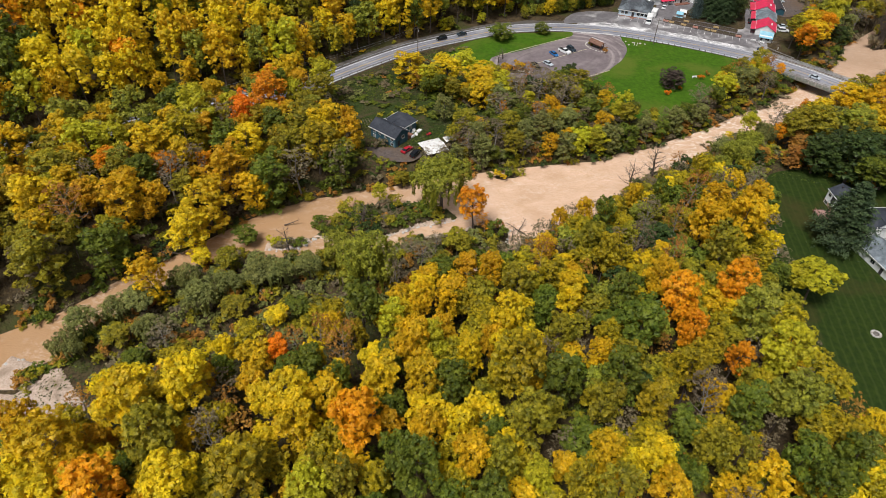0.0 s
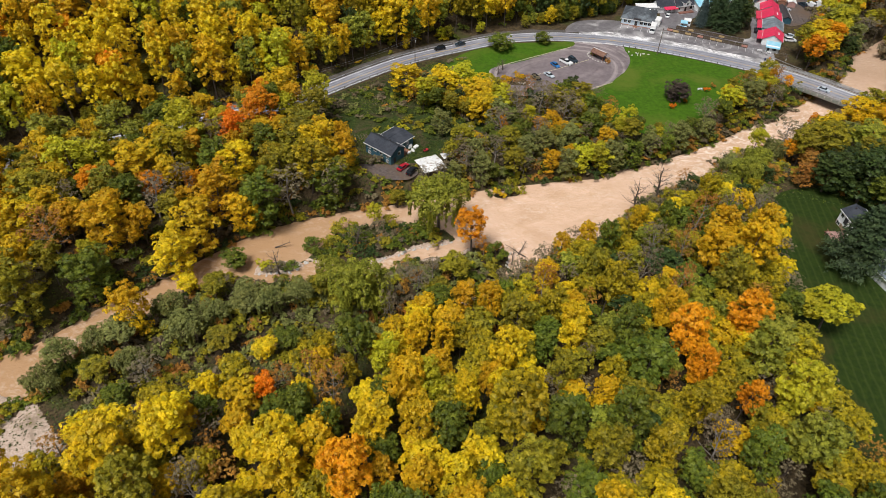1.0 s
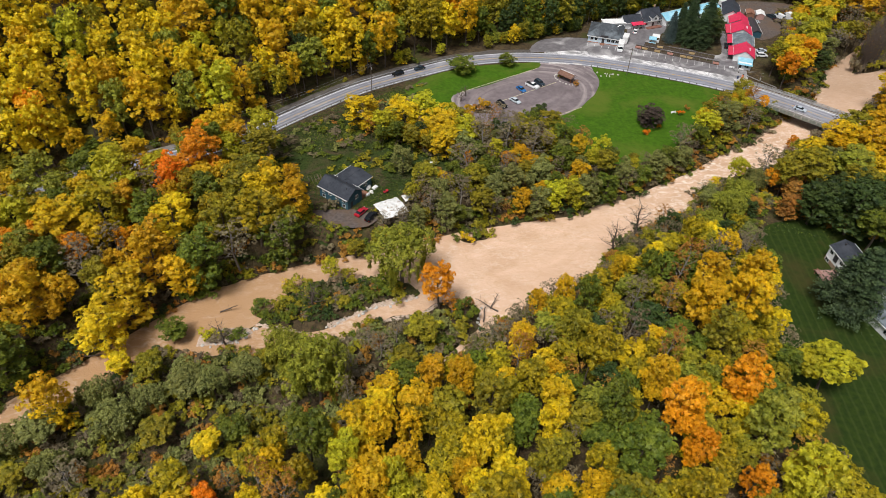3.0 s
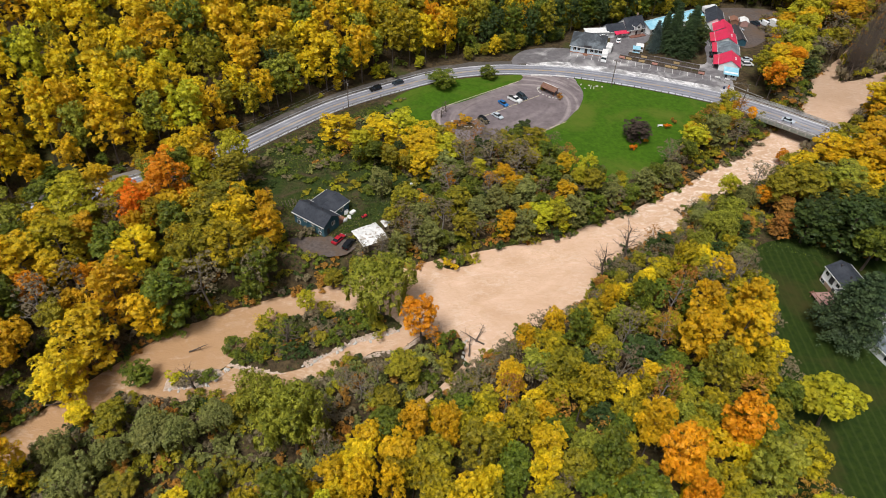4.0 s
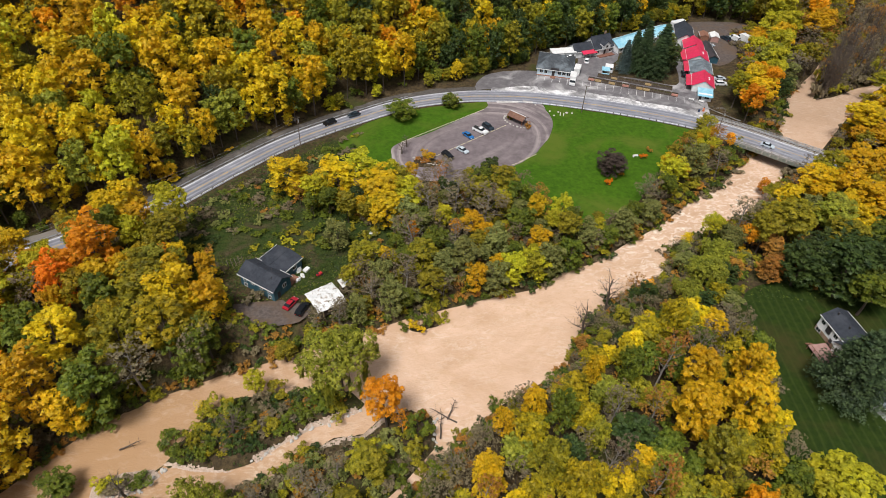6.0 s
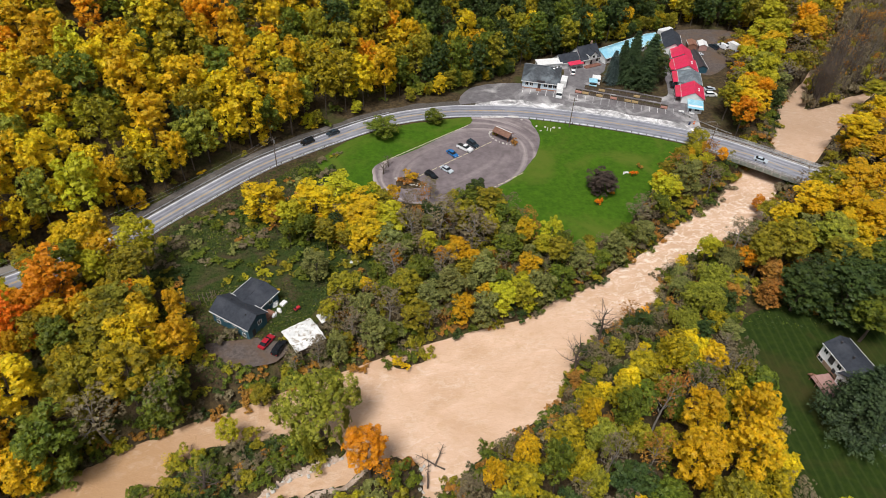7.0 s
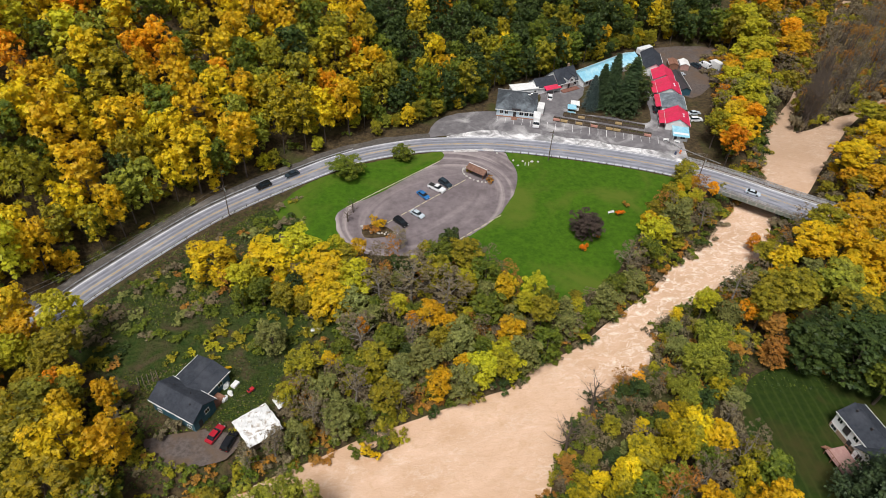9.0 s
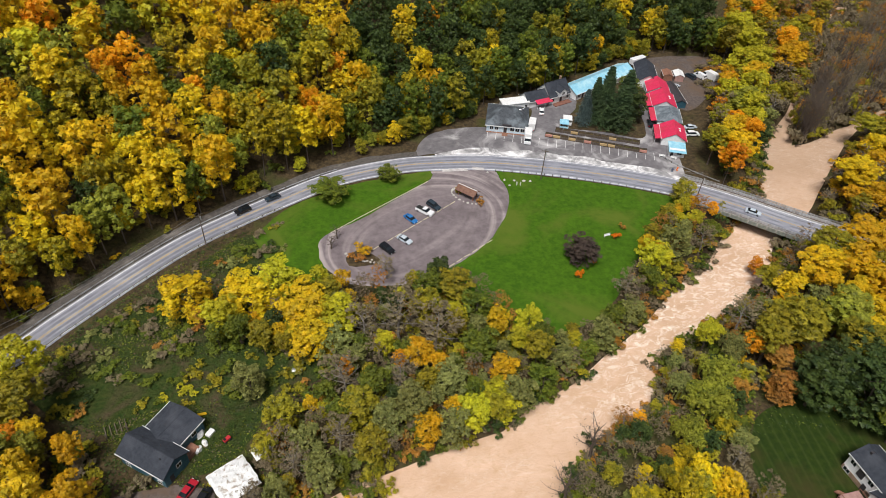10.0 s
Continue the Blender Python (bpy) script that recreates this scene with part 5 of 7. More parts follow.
woods("hillside_woods", "yellow, gold, orange and green autumn trees on the hillside", near_hill + dark_hill + edge)
far_yellow = spots([(-330, 130), (-230, 200), (-120, 250), (-70, 280), (-20, 320), (30, 345), (20, 440), (-120, 400), (-330, 330)], 7000, (4, 6), 4.0, {"Y": 8, "G": 5, "T": 3, "N": 1.8, "V": 1.4, "L": 2.6, "P": 1}, 8, 0.58, kind="far", top=23)
far_dark = spots([(30, 345), (120, 385), (190, 400), (260, 400), (330, 420), (330, 500), (20, 470)], 4000, (4, 6), 4.0, {"N": 4, "E": 5, "V": 2, "G": 0.8, "Y": 0.5, "T": 0.8}, 9, 0.66, kind="far", top=23)
woods("far_woods", "autumn woods higher up the hillside", far_yellow + far_dark, share=0.45)

# undergrowth
CELLS.clear()
keep_clear()
low = []
for region, tries, mix, seed, tall in (
        ([(-110, 25), (100, 25), (84, 104), (98, 160), (90, 184), (70, 180), (40, 155), (10, 126), (-15, 108), (-40, 98), (-75, 80), (-100, 58)], 1000, {"V": 4, "N": 4, "B": 2, "Y": 1}, 21, 1.4),
        ([(-190, 60), (-128, 92), (-88, 133), (-60, 157), (-30, 176), (2, 182), (-34, 194), (-44, 214), (-56, 219), (-90, 201), (-190, 150)], 1000, {"V": 4, "N": 3, "B": 2, "S": 2}, 22, 1.4),
        ([(-4, 178), (30, 184), (60, 197), (84, 207), (110, 227), (132, 240), (126, 250), (112, 243), (100, 228), (86, 211), (68, 207), (60, 214), (52, 230), (32, 229), (18, 234), (-20, 236), (8, 214)], 2600,
         {"V": 4, "S": 3, "B": 2, "N": 2, "W": 2}, 23, 1.3),
        ([(-72, 78), (-76, 86), (-40, 100), (-14, 112), (6, 128), (18, 142), (8, 152), (-8, 145), (-30, 134), (-60, 134), (-86, 106)], 1700, {"W": 4, "V": 3, "S": 3, "B": 1.5}, 24, 1.5),
        ([(86, 188), (97, 202), (150, 234), (240, 175), (150, 165), (112, 188), (100, 174)], 800, {"V": 4, "N": 2, "B": 2, "G": 1}, 25, 1.4),
        ([(-52, 220), (-20, 246), (6, 268), (8, 240), (-6, 226), (-20, 218), (-28, 206), (-40, 206)], 300, {"V": 1.5, "S": 4, "B": 2, "N": 2.5, "W": 2.5, "E": 1}, 26, 0.8),
        ([(-28, 206), (-8, 206), (6, 208), (12, 222), (-6, 226)], 80, {"L": 1, "V": 2, "N": 2}, 28, 0.9),
        ([(-44, 200), (-28, 188), (-28, 178), (-4, 176), (4, 182), (0, 180), (-24, 179), (-30, 186), (-32, 200)], 500, {"V": 3, "N": 2, "S": 3, "B": 2}, 29, 1.1),
        ([(146, 250), (160, 262), (180, 292), (220, 332), (226, 350), (180, 345), (150, 270)], 900, {"V": 3, "S": 3, "B": 2, "N": 2}, 32, 1.3),
        ([(164, 236), (185, 262), (215, 286), (250, 304), (262, 296), (230, 270), (190, 240), (176, 228)], 900, {"V": 3, "S": 3, "B": 2, "G": 1}, 33, 1.3),
        ([(-120, 196), (-60, 232), (-15, 270), (28, 296), (52, 308), (40, 325), (-60, 255), (-130, 215)], 500, {"V": 3, "N": 3, "Y": 1, "G": 1}, 27, 1.2)):
    low += spots(region, tries, (0.9, 2.1), tall, mix, seed, 0.55, 0.6, "shrub", road_gap=6.6)
# scrub along the water
r = np.random.default_rng(41)
near = []
for line, n in ((NORTH_BANK[3:36], 700), (SOUTH_BANK[8:27], 420), (WEST_SHORE[:16], 260)):
    L = smooth_line(line, 1.0)
    i = r.integers(0, len(L), n)
    near.append(L[i] + side_of(L)[i] * r.uniform(-0.8, 5.0, (n, 1)))
near = np.concatenate(near)
dn, wet = distance(near, WATER_OUTLINE, True)
near = near[~wet | (dn < 0.9)]
ISLE = [(-37, 148), (-35, 153), (-26, 160.5), (-10, 161.5), (1, 160), (2, 157), (-7, 154.5), (-14, 150.8), (-20, 147), (-30, 146)]
P = r.uniform((-38, 146), (4, 163), (260, 2))
Q = r.uniform((190, 284), (340, 402), (6500, 2))
near = np.concatenate([near, P[distance(P, np.array(ISLE, float), True)[1]], Q[distance(Q, UPPER_ISLET, True)[1]]])
for (x, y), z in zip(near, heights(near)):
    if x > 188 and y > 284:
        if room(x, y, 2.0, 0.5):
            rad = r.uniform(1.5, 3.0)
            low.append(("shrub", "SSBSVS"[int(r.integers(6))], x, y, z - 0.1, rad, rad * r.uniform(1.6, 2.6)))
            stand(x, y, rad)
    elif room(x, y, 0.8, 0.48):
        rad = r.uniform(0.7, 1.8)
        low.append(("shrub", "VNSBNE"[int(r.integers(6))], x, y, max(z - 0.1, -0.3), rad, rad * r.uniform(0.9, 1.7)))
        stand(x, y, rad)
woods("undergrowth", "low olive, green and brown scrub under the trees", low, "undergrowth", False, 0.38)


def tufts():
    """Rough grass and weeds of the meadow, the low ground and the banks."""
    r = np.random.default_rng(77)
    Cs = []
    for region, n in (((-54, 218, 14, 262), 9000), ((-40, 176, 10, 206), 4000), ((-100, 80, 20, 162), 9000), ((0, 176, 135, 245), 6000)):
        Cs.append(r.uniform(region[:2], region[2:], (n, 2)))
    P = np.concatenate(Cs)
    P = P[distance(P, road_pts[::3], False)[0] > 6.2]
    z = heights(P)
    for poly in (LAWN_W, LAWN_E, LOT_EDGE, DRIVE):
        inside = distance(P, np.array(poly, float), True)[1]
        P, z = P[~inside], z[~inside]
    keep = (z > 0.12) & (z < 5.3)
    P, z = P[keep], z[keep]
    C = np.c_[P, z + 0.16]
    C = np.concatenate([C + r.normal(0, 0.22, C.shape) * (1, 1, 0.4) for _ in range(3)])
    V = leaf_quads(C, np.tile((0, 0, 0.6), (len(C), 1)), 0.36, r)
    me = mesh_from_arrays("grass_tufts", V, np.arange(len(V)).reshape(-1, 3))
    for c in "EENS":
        me.materials.append(LEAF[c])
    tone = np.array([int(max(0, min(3.99, 1.7 + 2.2 * noise.noise((x * 0.09, y * 0.09, 0)) + r.normal(0, 0.6)))) for x, y in C[:, :2]], np.int32)
    me.polygons.foreach_set("material_index", tone)
    tagged(new("grass_tufts", me), "rough green and straw-coloured grass and weeds", "grass", kind="stuff")


tufts()


# ---- buildings ----
def paint(name, c, vary=0.85, rough=0.6, scale=1.5, stain=None, metal=0.0, bump=0.15):
    return surface(name, c, tuple(v * vary for v in c), scale, stain, 0.35, rough, bump, 0.02, world_space=False, metal=metal)


def lined(name, c1, c2, pitch, along="Z", rough=0.7, stain=None, depth=0.02):
    """Boards, courses or ribs: fine parallel lines in relief over a stained colour."""
    m, nt, b = shader(name, rough, 0, 0.4)
    tc = nt.nodes.new("ShaderNodeTexCoord")
    wave = nt.nodes.new("ShaderNodeTexWave")
    wave.bands_direction, wave.wave_profile = along, "SAW"
    wave.inputs["Scale"].default_value = 0.314 / pitch
    nt.links.new(tc.outputs["Object"], wave.inputs["Vector"])
    col = mixed(nt, noisy(nt, 1.2, 5, world_space=False), c1, c2)
    if stain:
        col = mixed(nt, noisy(nt, 0.22, 4, 0.48, 0.7, world_space=False), col, stain)
    dark = nt.nodes.new("ShaderNodeMapRange")
    dark.inputs["From Min"].default_value, dark.inputs["From Max"].default_value = 0.86, 1.0
    dark.inputs["To Max"].default_value = 0.45
    nt.links.new(wave.outputs["Fac"], dark.inputs["Value"])
    col = mixed(nt, dark.outputs[0], col, tuple(v * 0.5 for v in c2))
    nt.links.new(col, b.inputs["Base Color"])
    bumped(nt, b, wave.outputs["Fac"], 0.5, depth)
    return m


SLATE = lined("dark_shingles", (0.022, 0.027, 0.038), (0.04, 0.046, 0.06), 0.3, "Y", 0.85, (0.055, 0.06, 0.075))
HIP_ROOF = lined("weathered_charcoal_shingles", (0.04, 0.046, 0.055), (0.075, 0.085, 0.098), 0.3, "Y", 0.75, (0.17, 0.2, 0.225))
GREY_ROOF = lined("grey_shingles", (0.1, 0.12, 0.14), (0.17, 0.2, 0.23), 0.3, "Y", 0.75, (0.27, 0.32, 0.36))
RED_ROOF = lined("red_metal_roof", (0.62, 0.025, 0.085), (0.7, 0.04, 0.115), 0.45, "X", 0.45, (0.5, 0.05, 0.07))
TEAL_ROOF = lined("pale_turquoise_metal_roof", (0.22, 0.5, 0.66), (0.3, 0.6, 0.74), 0.5, "X", 0.4, (0.5, 0.72, 0.78))
WHITE_SIDING = lined("white_siding", (0.72, 0.74, 0.76), (0.8, 0.81, 0.82), 0.18, "Z", 0.6)
SKY_SIDING = lined("pale_blue_siding", (0.5, 0.64, 0.74), (0.58, 0.7, 0.79), 0.18, "Z", 0.6)
NAVY_SIDING = lined("dark_teal_siding", (0.02, 0.075, 0.11), (0.035, 0.1, 0.14), 0.2, "Z", 0.65, (0.07, 0.16, 0.2))
BRICK_RED = lined("red_brick", (0.17, 0.075, 0.055), (0.24, 0.11, 0.08), 0.09, "Z", 0.85)
BRICK_TAN = lined("tan_brick", (0.3, 0.2, 0.14), (0.38, 0.27, 0.19), 0.09, "Z", 0.85)
TRIM = paint("white_trim", (0.78, 0.78, 0.78))
DARK_GLASS = paint("dark_window_glass", (0.015, 0.02, 0.025), 0.8, 0.08)
DOOR = paint("dark_door_paint", (0.05, 0.045, 0.05))
TARP = surface("white_tarp", (0.66, 0.66, 0.66), (0.8, 0.8, 0.8), 0.6, (0.35, 0.3, 0.25), 0.7, 0.5, 0.5, 0.1, world_space=False, lo3=0.52, hi3=0.62)
RUST_RED = paint("red_paint", (0.5, 0.03, 0.04), 0.8, 0.4)
BROWN_ROOF = lined("brown_shakes", (0.14, 0.07, 0.05), (0.22, 0.12, 0.085), 0.25, "Y", 0.85)
CEDAR = surface("cedar_boards", (0.2, 0.09, 0.06), (0.28, 0.14, 0.09), 2.0, None, rough=0.8, bump=0.3, world_space=False)
PINK_BOARD = lined("faded_red_decking", (0.36, 0.2, 0.18), (0.44, 0.27, 0.24), 0.15, "X", 0.8)
STONE = surface("pale_boulder_stone", (0.42, 0.4, 0.37), (0.58, 0.55, 0.52), 1.5, (0.25, 0.23, 0.2), 0.8, 0.85, 0.6, 0.05, world_space=False)
RUBBER = paint("tyre_rubber", (0.02, 0.02, 0.02), 0.8, 0.85)
CHROME = paint("bright_metal", (0.6, 0.6, 0.62), 0.9, 0.25, metal=0.9)
LAMP_CLEAR = paint("headlight_glass", (0.75, 0.76, 0.78), 0.95, 0.15)
LAMP_RED = paint("tail_light_red", (0.5, 0.02, 0.02), 0.9, 0.2)


def slab(bm, pts, thick):
    """A flat plate of that thickness below the given corners."""
    top = [bm.verts.new(p) for p in pts]
    bot = [bm.verts.new((p[0], p[1], p[2] - thick)) for p in pts]
    bm.faces.new(top)
    bm.faces.new(bot[::-1])
    for i in range(len(pts)):
        j = (i + 1) % len(pts)
        bm.faces.new((top[i], bot[i], bot[j], top[j]))


def window(parent, x, y, z, w, h, face, trim=None):
    """A framed window on the wall that faces 'x+', 'x-', 'y+' or 'y-' at that place."""
    f = bmesh.new()
    t = 0.09
    for a, b, c, d in ((-w / 2 - t, w / 2 + t, -t, 0), (-w / 2 - t, w / 2 + t, h, h + t), (-w / 2 - t, -w / 2, 0, h), (w / 2, w / 2 + t, 0, h), (-0.03, 0.03, 0, h)):
        box(f, a, b, -0.07, 0.0, c, d)
    fr = part("window", f, trim or TRIM, parent, "white-framed window")
    fr.location = (x, y, z)
    fr.rotation_euler = (0, 0, {"y-": 0, "x+": math.pi / 2, "y+": math.pi, "x-": -math.pi / 2}[face])
    part("pane", box(bmesh.new(), -w / 2, w / 2, -0.035, 0.0, 0, h), DARK_GLASS, fr, "dark glass")
    return fr


def door_part(parent, x, y, z, w, h, face, material=None):
    ob = part("door", box(bmesh.new(), -w / 2, w / 2, -0.06, 0.0, 0, h, 0.01), material or DOOR, parent)
    ob.location = (x, y, z)
    ob.rotation_euler = (0, 0, {"y-": 0, "x+": math.pi / 2, "y+": math.pi, "x-": -math.pi / 2}[face])
    part("handle", box(bmesh.new(), w / 2 - 0.14, w / 2 - 0.08, -0.12, -0.06, h * 0.45, h * 0.55), CHROME, ob, "metal handle")


def house_block(parent, L, W, eave, ridge, walls, roof, over=0.4, hip=0.0, base=-0.4, cx=0.0, cy=0.0, turn=0.0):
    """Walls, with the ridge along x, and a roof; hip: how far the ridge stops short of the ends."""
    m = Matrix.Translation((cx, cy, 0)) @ Matrix.Rotation(radians(turn), 4, "Z")
    bm = bmesh.new()
    box(bm, -L / 2, L / 2, -W / 2, W / 2, base, eave)
    if not hip:
        for x in (-L / 2, L / 2 - 0.15):
            a = [bm.verts.new(p) for p in ((x, -W / 2, eave), (x, W / 2, eave), (x, 0, ridge - 0.08))]
            b = [bm.verts.new((v.co.x + 0.15, v.co.y, v.co.z)) for v in a]
            bm.faces.new(a)
            bm.faces.new(b[::-1])
            for i in range(3):
                bm.faces.new((a[i], b[i], b[(i + 1) % 3], a[(i + 1) % 3]))
    bmesh.ops.recalc_face_normals(bm, faces=bm.faces)
    bm.transform(m)
    wall = part("wall", bm, walls, parent)
    k = (ridge - eave) / (W / 2)
    ze = eave - over * k + 0.12
    zr = ridge + 0.12
    X, Y = L / 2 + over, W / 2 + over
    bm = bmesh.new()
    for s in (-1, 1):
        slab(bm, [(-X, s * Y, ze), (X, s * Y, ze), (X - hip, 0, zr), (-X + hip, 0, zr)], 0.16)
        if hip:
            slab(bm, [(s * X, -Y, ze), (s * X, Y, ze), (s * (X - hip), 0, zr)], 0.16)
    bmesh.ops.recalc_face_normals(bm, faces=bm.faces)
    bm.transform(m)
    rf = part("roof", bm, roof, parent)
    for s in (-1, 1):
        bm = box(bmesh.new(), -X, X, s * Y - 0.05 + s * 0.05, s * Y + 0.05 + s * 0.05, ze - 0.24, ze + 0.03)
        bm.transform(m)
        part("gutter", bm, TRIM, rf, "white gutter along the eaves")
    bm = bmesh.new()
    box(bm, -X + hip, X - hip, -0.14, 0.14, zr - 0.03, zr + 0.06)
    bm.transform(m)
    part("ridge_cap", bm, roof, rf)
    return wall, rf


def at(x, y, turn, z=5.0):
    return pose(x, y, z, 0, 0, turn)


# the shop with the hipped roof on the forecourt
shop = thing("shop_house", at(87.2, 309.1, -19), "pale blue single-storey shop with a grey hipped roof", "house")
house_block(shop, 13.9, 14.1, 2.9, 6.0, SKY_SIDING, HIP_ROOF, 0.55, 5.0)
for x, w in ((-5.2, 1.1), (-3.4, 1.1), (2.0, 1.3), (3.8, 1.3), (5.6, 1.3)):
    window(shop, x, -7.05, 1.0, w, 1.2, "y-")
door_part(shop, -0.4, -7.05, 0.1, 1.1, 2.1, "y-")
for y in (-4, 0, 4):
    window(shop, 6.95, y, 1.0, 1.2, 1.2, "x+")
part("step", box(bmesh.new(), -1.4, 0.6, -9.3, -7.8, 0, 0.2, 0.03), CEDAR, shop, "tan front step")
part("planter_strip", box(bmesh.new(), -7, 7, -7.8, -7.1, 0, 0.16, 0.03), CEDAR, shop)
for x, y in ((4.2, 1.2), (5.1, 2.4)):
    b = part("roof_vent", box(bmesh.new(), x - 0.4, x + 0.4, y - 0.4, y + 0.4, 3.6, 5.3, 0.05), CHROME, shop, "metal kitchen vent on the roof")
part("sign_board", box(bmesh.new(), -1.6, 1.6, -7.75, -7.62, 3.0, 3.8, 0.02), DOOR, shop, "dark sign board over the door")

annex = thing("flat_annex", at(92.6, 318.6, 4), "long low annex with a flat white roof", "building")
part("wall", box(bmesh.new(), -5, 5, -1.9, 1.9, -0.4, 2.8), WHITE_SIDING, annex)
bm = bmesh.new()
slab(bm, [(-5.3, -2.2, 3.0), (5.3, -2.2, 3.1), (5.3, 2.2, 3.4), (-5.3, 2.2, 3.3)], 0.2)
part("roof", bm, TRIM, annex, "flat white roof")
door_part(annex, 4, -1.9, 0, 0.9, 2.05, "y-")

cafe = thing("awning_shop", at(101.5, 321.5, 14), "small dark-roofed shop with a bright red awning", "shop")
house_block(cafe, 9.5, 6.0, 2.8, 5.0, WHITE_SIDING, SLATE, 0.35)
bm = bmesh.new()
slab(bm, [(-2.0, -3.0, 2.95), (4.8, -3.0, 2.95), (4.8, -5.2, 2.35), (-2.0, -5.2, 2.35)], 0.06)
part("awning", bm, RED_ROOF, cafe, "bright red awning")
for x in (-1.9, 1.4, 4.7):
    p = bmesh.new()
    tube(p, (x, -5.1, 0), (x, -5.1, 2.35), 0.06, 0.06, 6)
    part("awning_post", p, TRIM, cafe)
for x in (-0.6, 1.6, 3.6):
    window(cafe, x, -3.0, 0.9, 1.2, 1.2, "y-")

cottage = thing("gabled_cottage", at(109.6, 324.2, 20), "one-and-a-half-storey cottage with dark roof and white gable dormer", "house")
house_block(cottage, 9.4, 7.8, 3.2, 7.0, WHITE_SIDING, SLATE, 0.4)
house_block(cottage, 4.4, 3.6, 4.6, 6.2, WHITE_SIDING, SLATE, 0.25, base=2.9, cx=0.6, cy=-2.7, turn=90)
window(cottage, 0.6, -4.9, 3.6, 1.1, 1.0, "y-")
for x in (-3.2, 3.6):
    window(cottage, x, -3.9, 1.0, 1.3, 1.3, "y-")
door_part(cottage, 0.6, -3.9, 0.1, 1.0, 2.05, "y-")
part("porch", box(bmesh.new(), -3.5, 4.5, -6.2, -3.95, 0, 0.35, 0.04), BRICK_RED, cottage, "brick front porch")
part("chimney", box(bmesh.new(), 2.8, 3.5, 0.4, 1.1, 5.0, 8.0, 0.03), BRICK_TAN, cottage)

motel = thing("long_shop", at(131, 331.8, 26.8), "long low building with a pale turquoise metal roof", "building")
house_block(motel, 33.5, 7.4, 2.8, 4.6, WHITE_SIDING, TEAL_ROOF, 0.5)
for i in range(8):
    window(motel, -15 + i * 4.2, -3.7, 0.9, 1.3, 1.2, "y-")
    if i % 2 == 0:
        door_part(motel, -13 + i * 4.2, -3.7, 0.05, 0.95, 2.05, "y-")
window(motel, -16.75, 0, 0.9, 1.3, 1.2, "x-")

barn = thing("grey_gabled_building", at(152.2, 334, 72), "gabled building with a dark grey roof and white gable end", "building")
house_block(barn, 15, 7.6, 3.0, 5.4, WHITE_SIDING, SLATE, 0.4)
window(barn, -7.5, 0, 1.0, 1.4, 1.2, "x-")
door_part(barn, -7.5, -2.2, 0, 1.0, 2.05, "x-")


def row_unit(x, y, turn, L, W, roof, label, lean):
    u = thing("shop_unit", at(x, y, turn), label, "shop", "row of small shops")
    house_block(u, L, W, 2.8, 5.0, WHITE_SIDING, roof, 0.35, 0 if roof is RED_ROOF else 2.6)
    for i in (-0.27, 0.27):
        window(u, L * i, W / 2, 0.9, 1.4, 1.3, "y+")
    door_part(u, 0, W / 2, 0.05, 1.0, 2.05, "y+")
    if lean:
        bm = bmesh.new()
        slab(bm, [(-L / 2, W / 2, 2.75), (L / 2, W / 2, 2.75), (L / 2, W / 2 + 2.4, 2.3), (-L / 2, W / 2 + 2.4, 2.3)], 0.07)
        part("awning", bm, RED_ROOF, u, "red metal lean-to")
        for px in (-L / 2 + 0.2, 0, L / 2 - 0.2):
            p = bmesh.new()
            tube(p, (px, W / 2 + 2.3, 0), (px, W / 2 + 2.3, 2.3), 0.06, 0.06, 6)
            part("awning_post", p, TRIM, u)
    for vx in (-0.8, 0.6):
        part("skylight", box(bmesh.new(), vx - 0.3, vx + 0.3, -W * 0.28, -W * 0.2, 3.9, 4.25, 0.02), TRIM, u) if roof is RED_ROOF and lean else None
    return u


row_unit(151.5, 322.4, 72, 8.6, 8.2, RED_ROOF, "small shop with a bright red metal roof", False)
row_unit(149.0, 312.4, 72, 9.6, 8.4, RED_ROOF, "small shop with a bright red metal roof and lean-to", True)
row_unit(146.0, 302.0, 70, 9.6, 8.4, GREY_ROOF, "small shop with a blue-grey hipped roof", True)
row_unit(142.0, 290.4, 68, 9.4, 8.0, RED_ROOF, "small shop at the row's end with red roof", True)
front = thing("ice_stand", at(139.3, 282.0, 68), "white stand with a pale teal awning at the row's end", "stand")
part("wall", box(bmesh.new(), -2.4, 2.4, -2.6, 2.6, -0.3, 2.6), WHITE_SIDING, front)
bm = bmesh.new()
slab(bm, [(2.6, -2.9, 2.9), (2.6, 2.9, 2.9), (-3.6, 2.9, 2.4), (-3.6, -2.9, 2.4)], 0.12)
part("roof", bm, TEAL_ROOF, front, "pale teal sheet roof")
window(front, -2.4, -0.8, 1.0, 1.6, 1.0, "x-")
door_part(front, -2.4, 1.6, 0, 0.9, 2.0, "x-")
shed = thing("dark_shed", at(156.8, 317.5, 80), "long narrow shed with a nearly black roof", "shed")
house_block(shed, 15, 4.0, 2.4, 3.4, NAVY_SIDING, DOOR, 0.25)
for x, y, turn, w, l, c in ((161.5, 333.5, 74, 3.6, 5, CEDAR), (166, 332.5, 74, 3.4, 5, PINK_BOARD)):
    s = thing("storage_shed", at(x, y, turn), "small tan storage shed in the dirt yard", "shed", "sheds in the yard")
    house_block(s, l, w, 2.3, 3.0, c, TRIM if c is PINK_BOARD else CEDAR, 0.2)

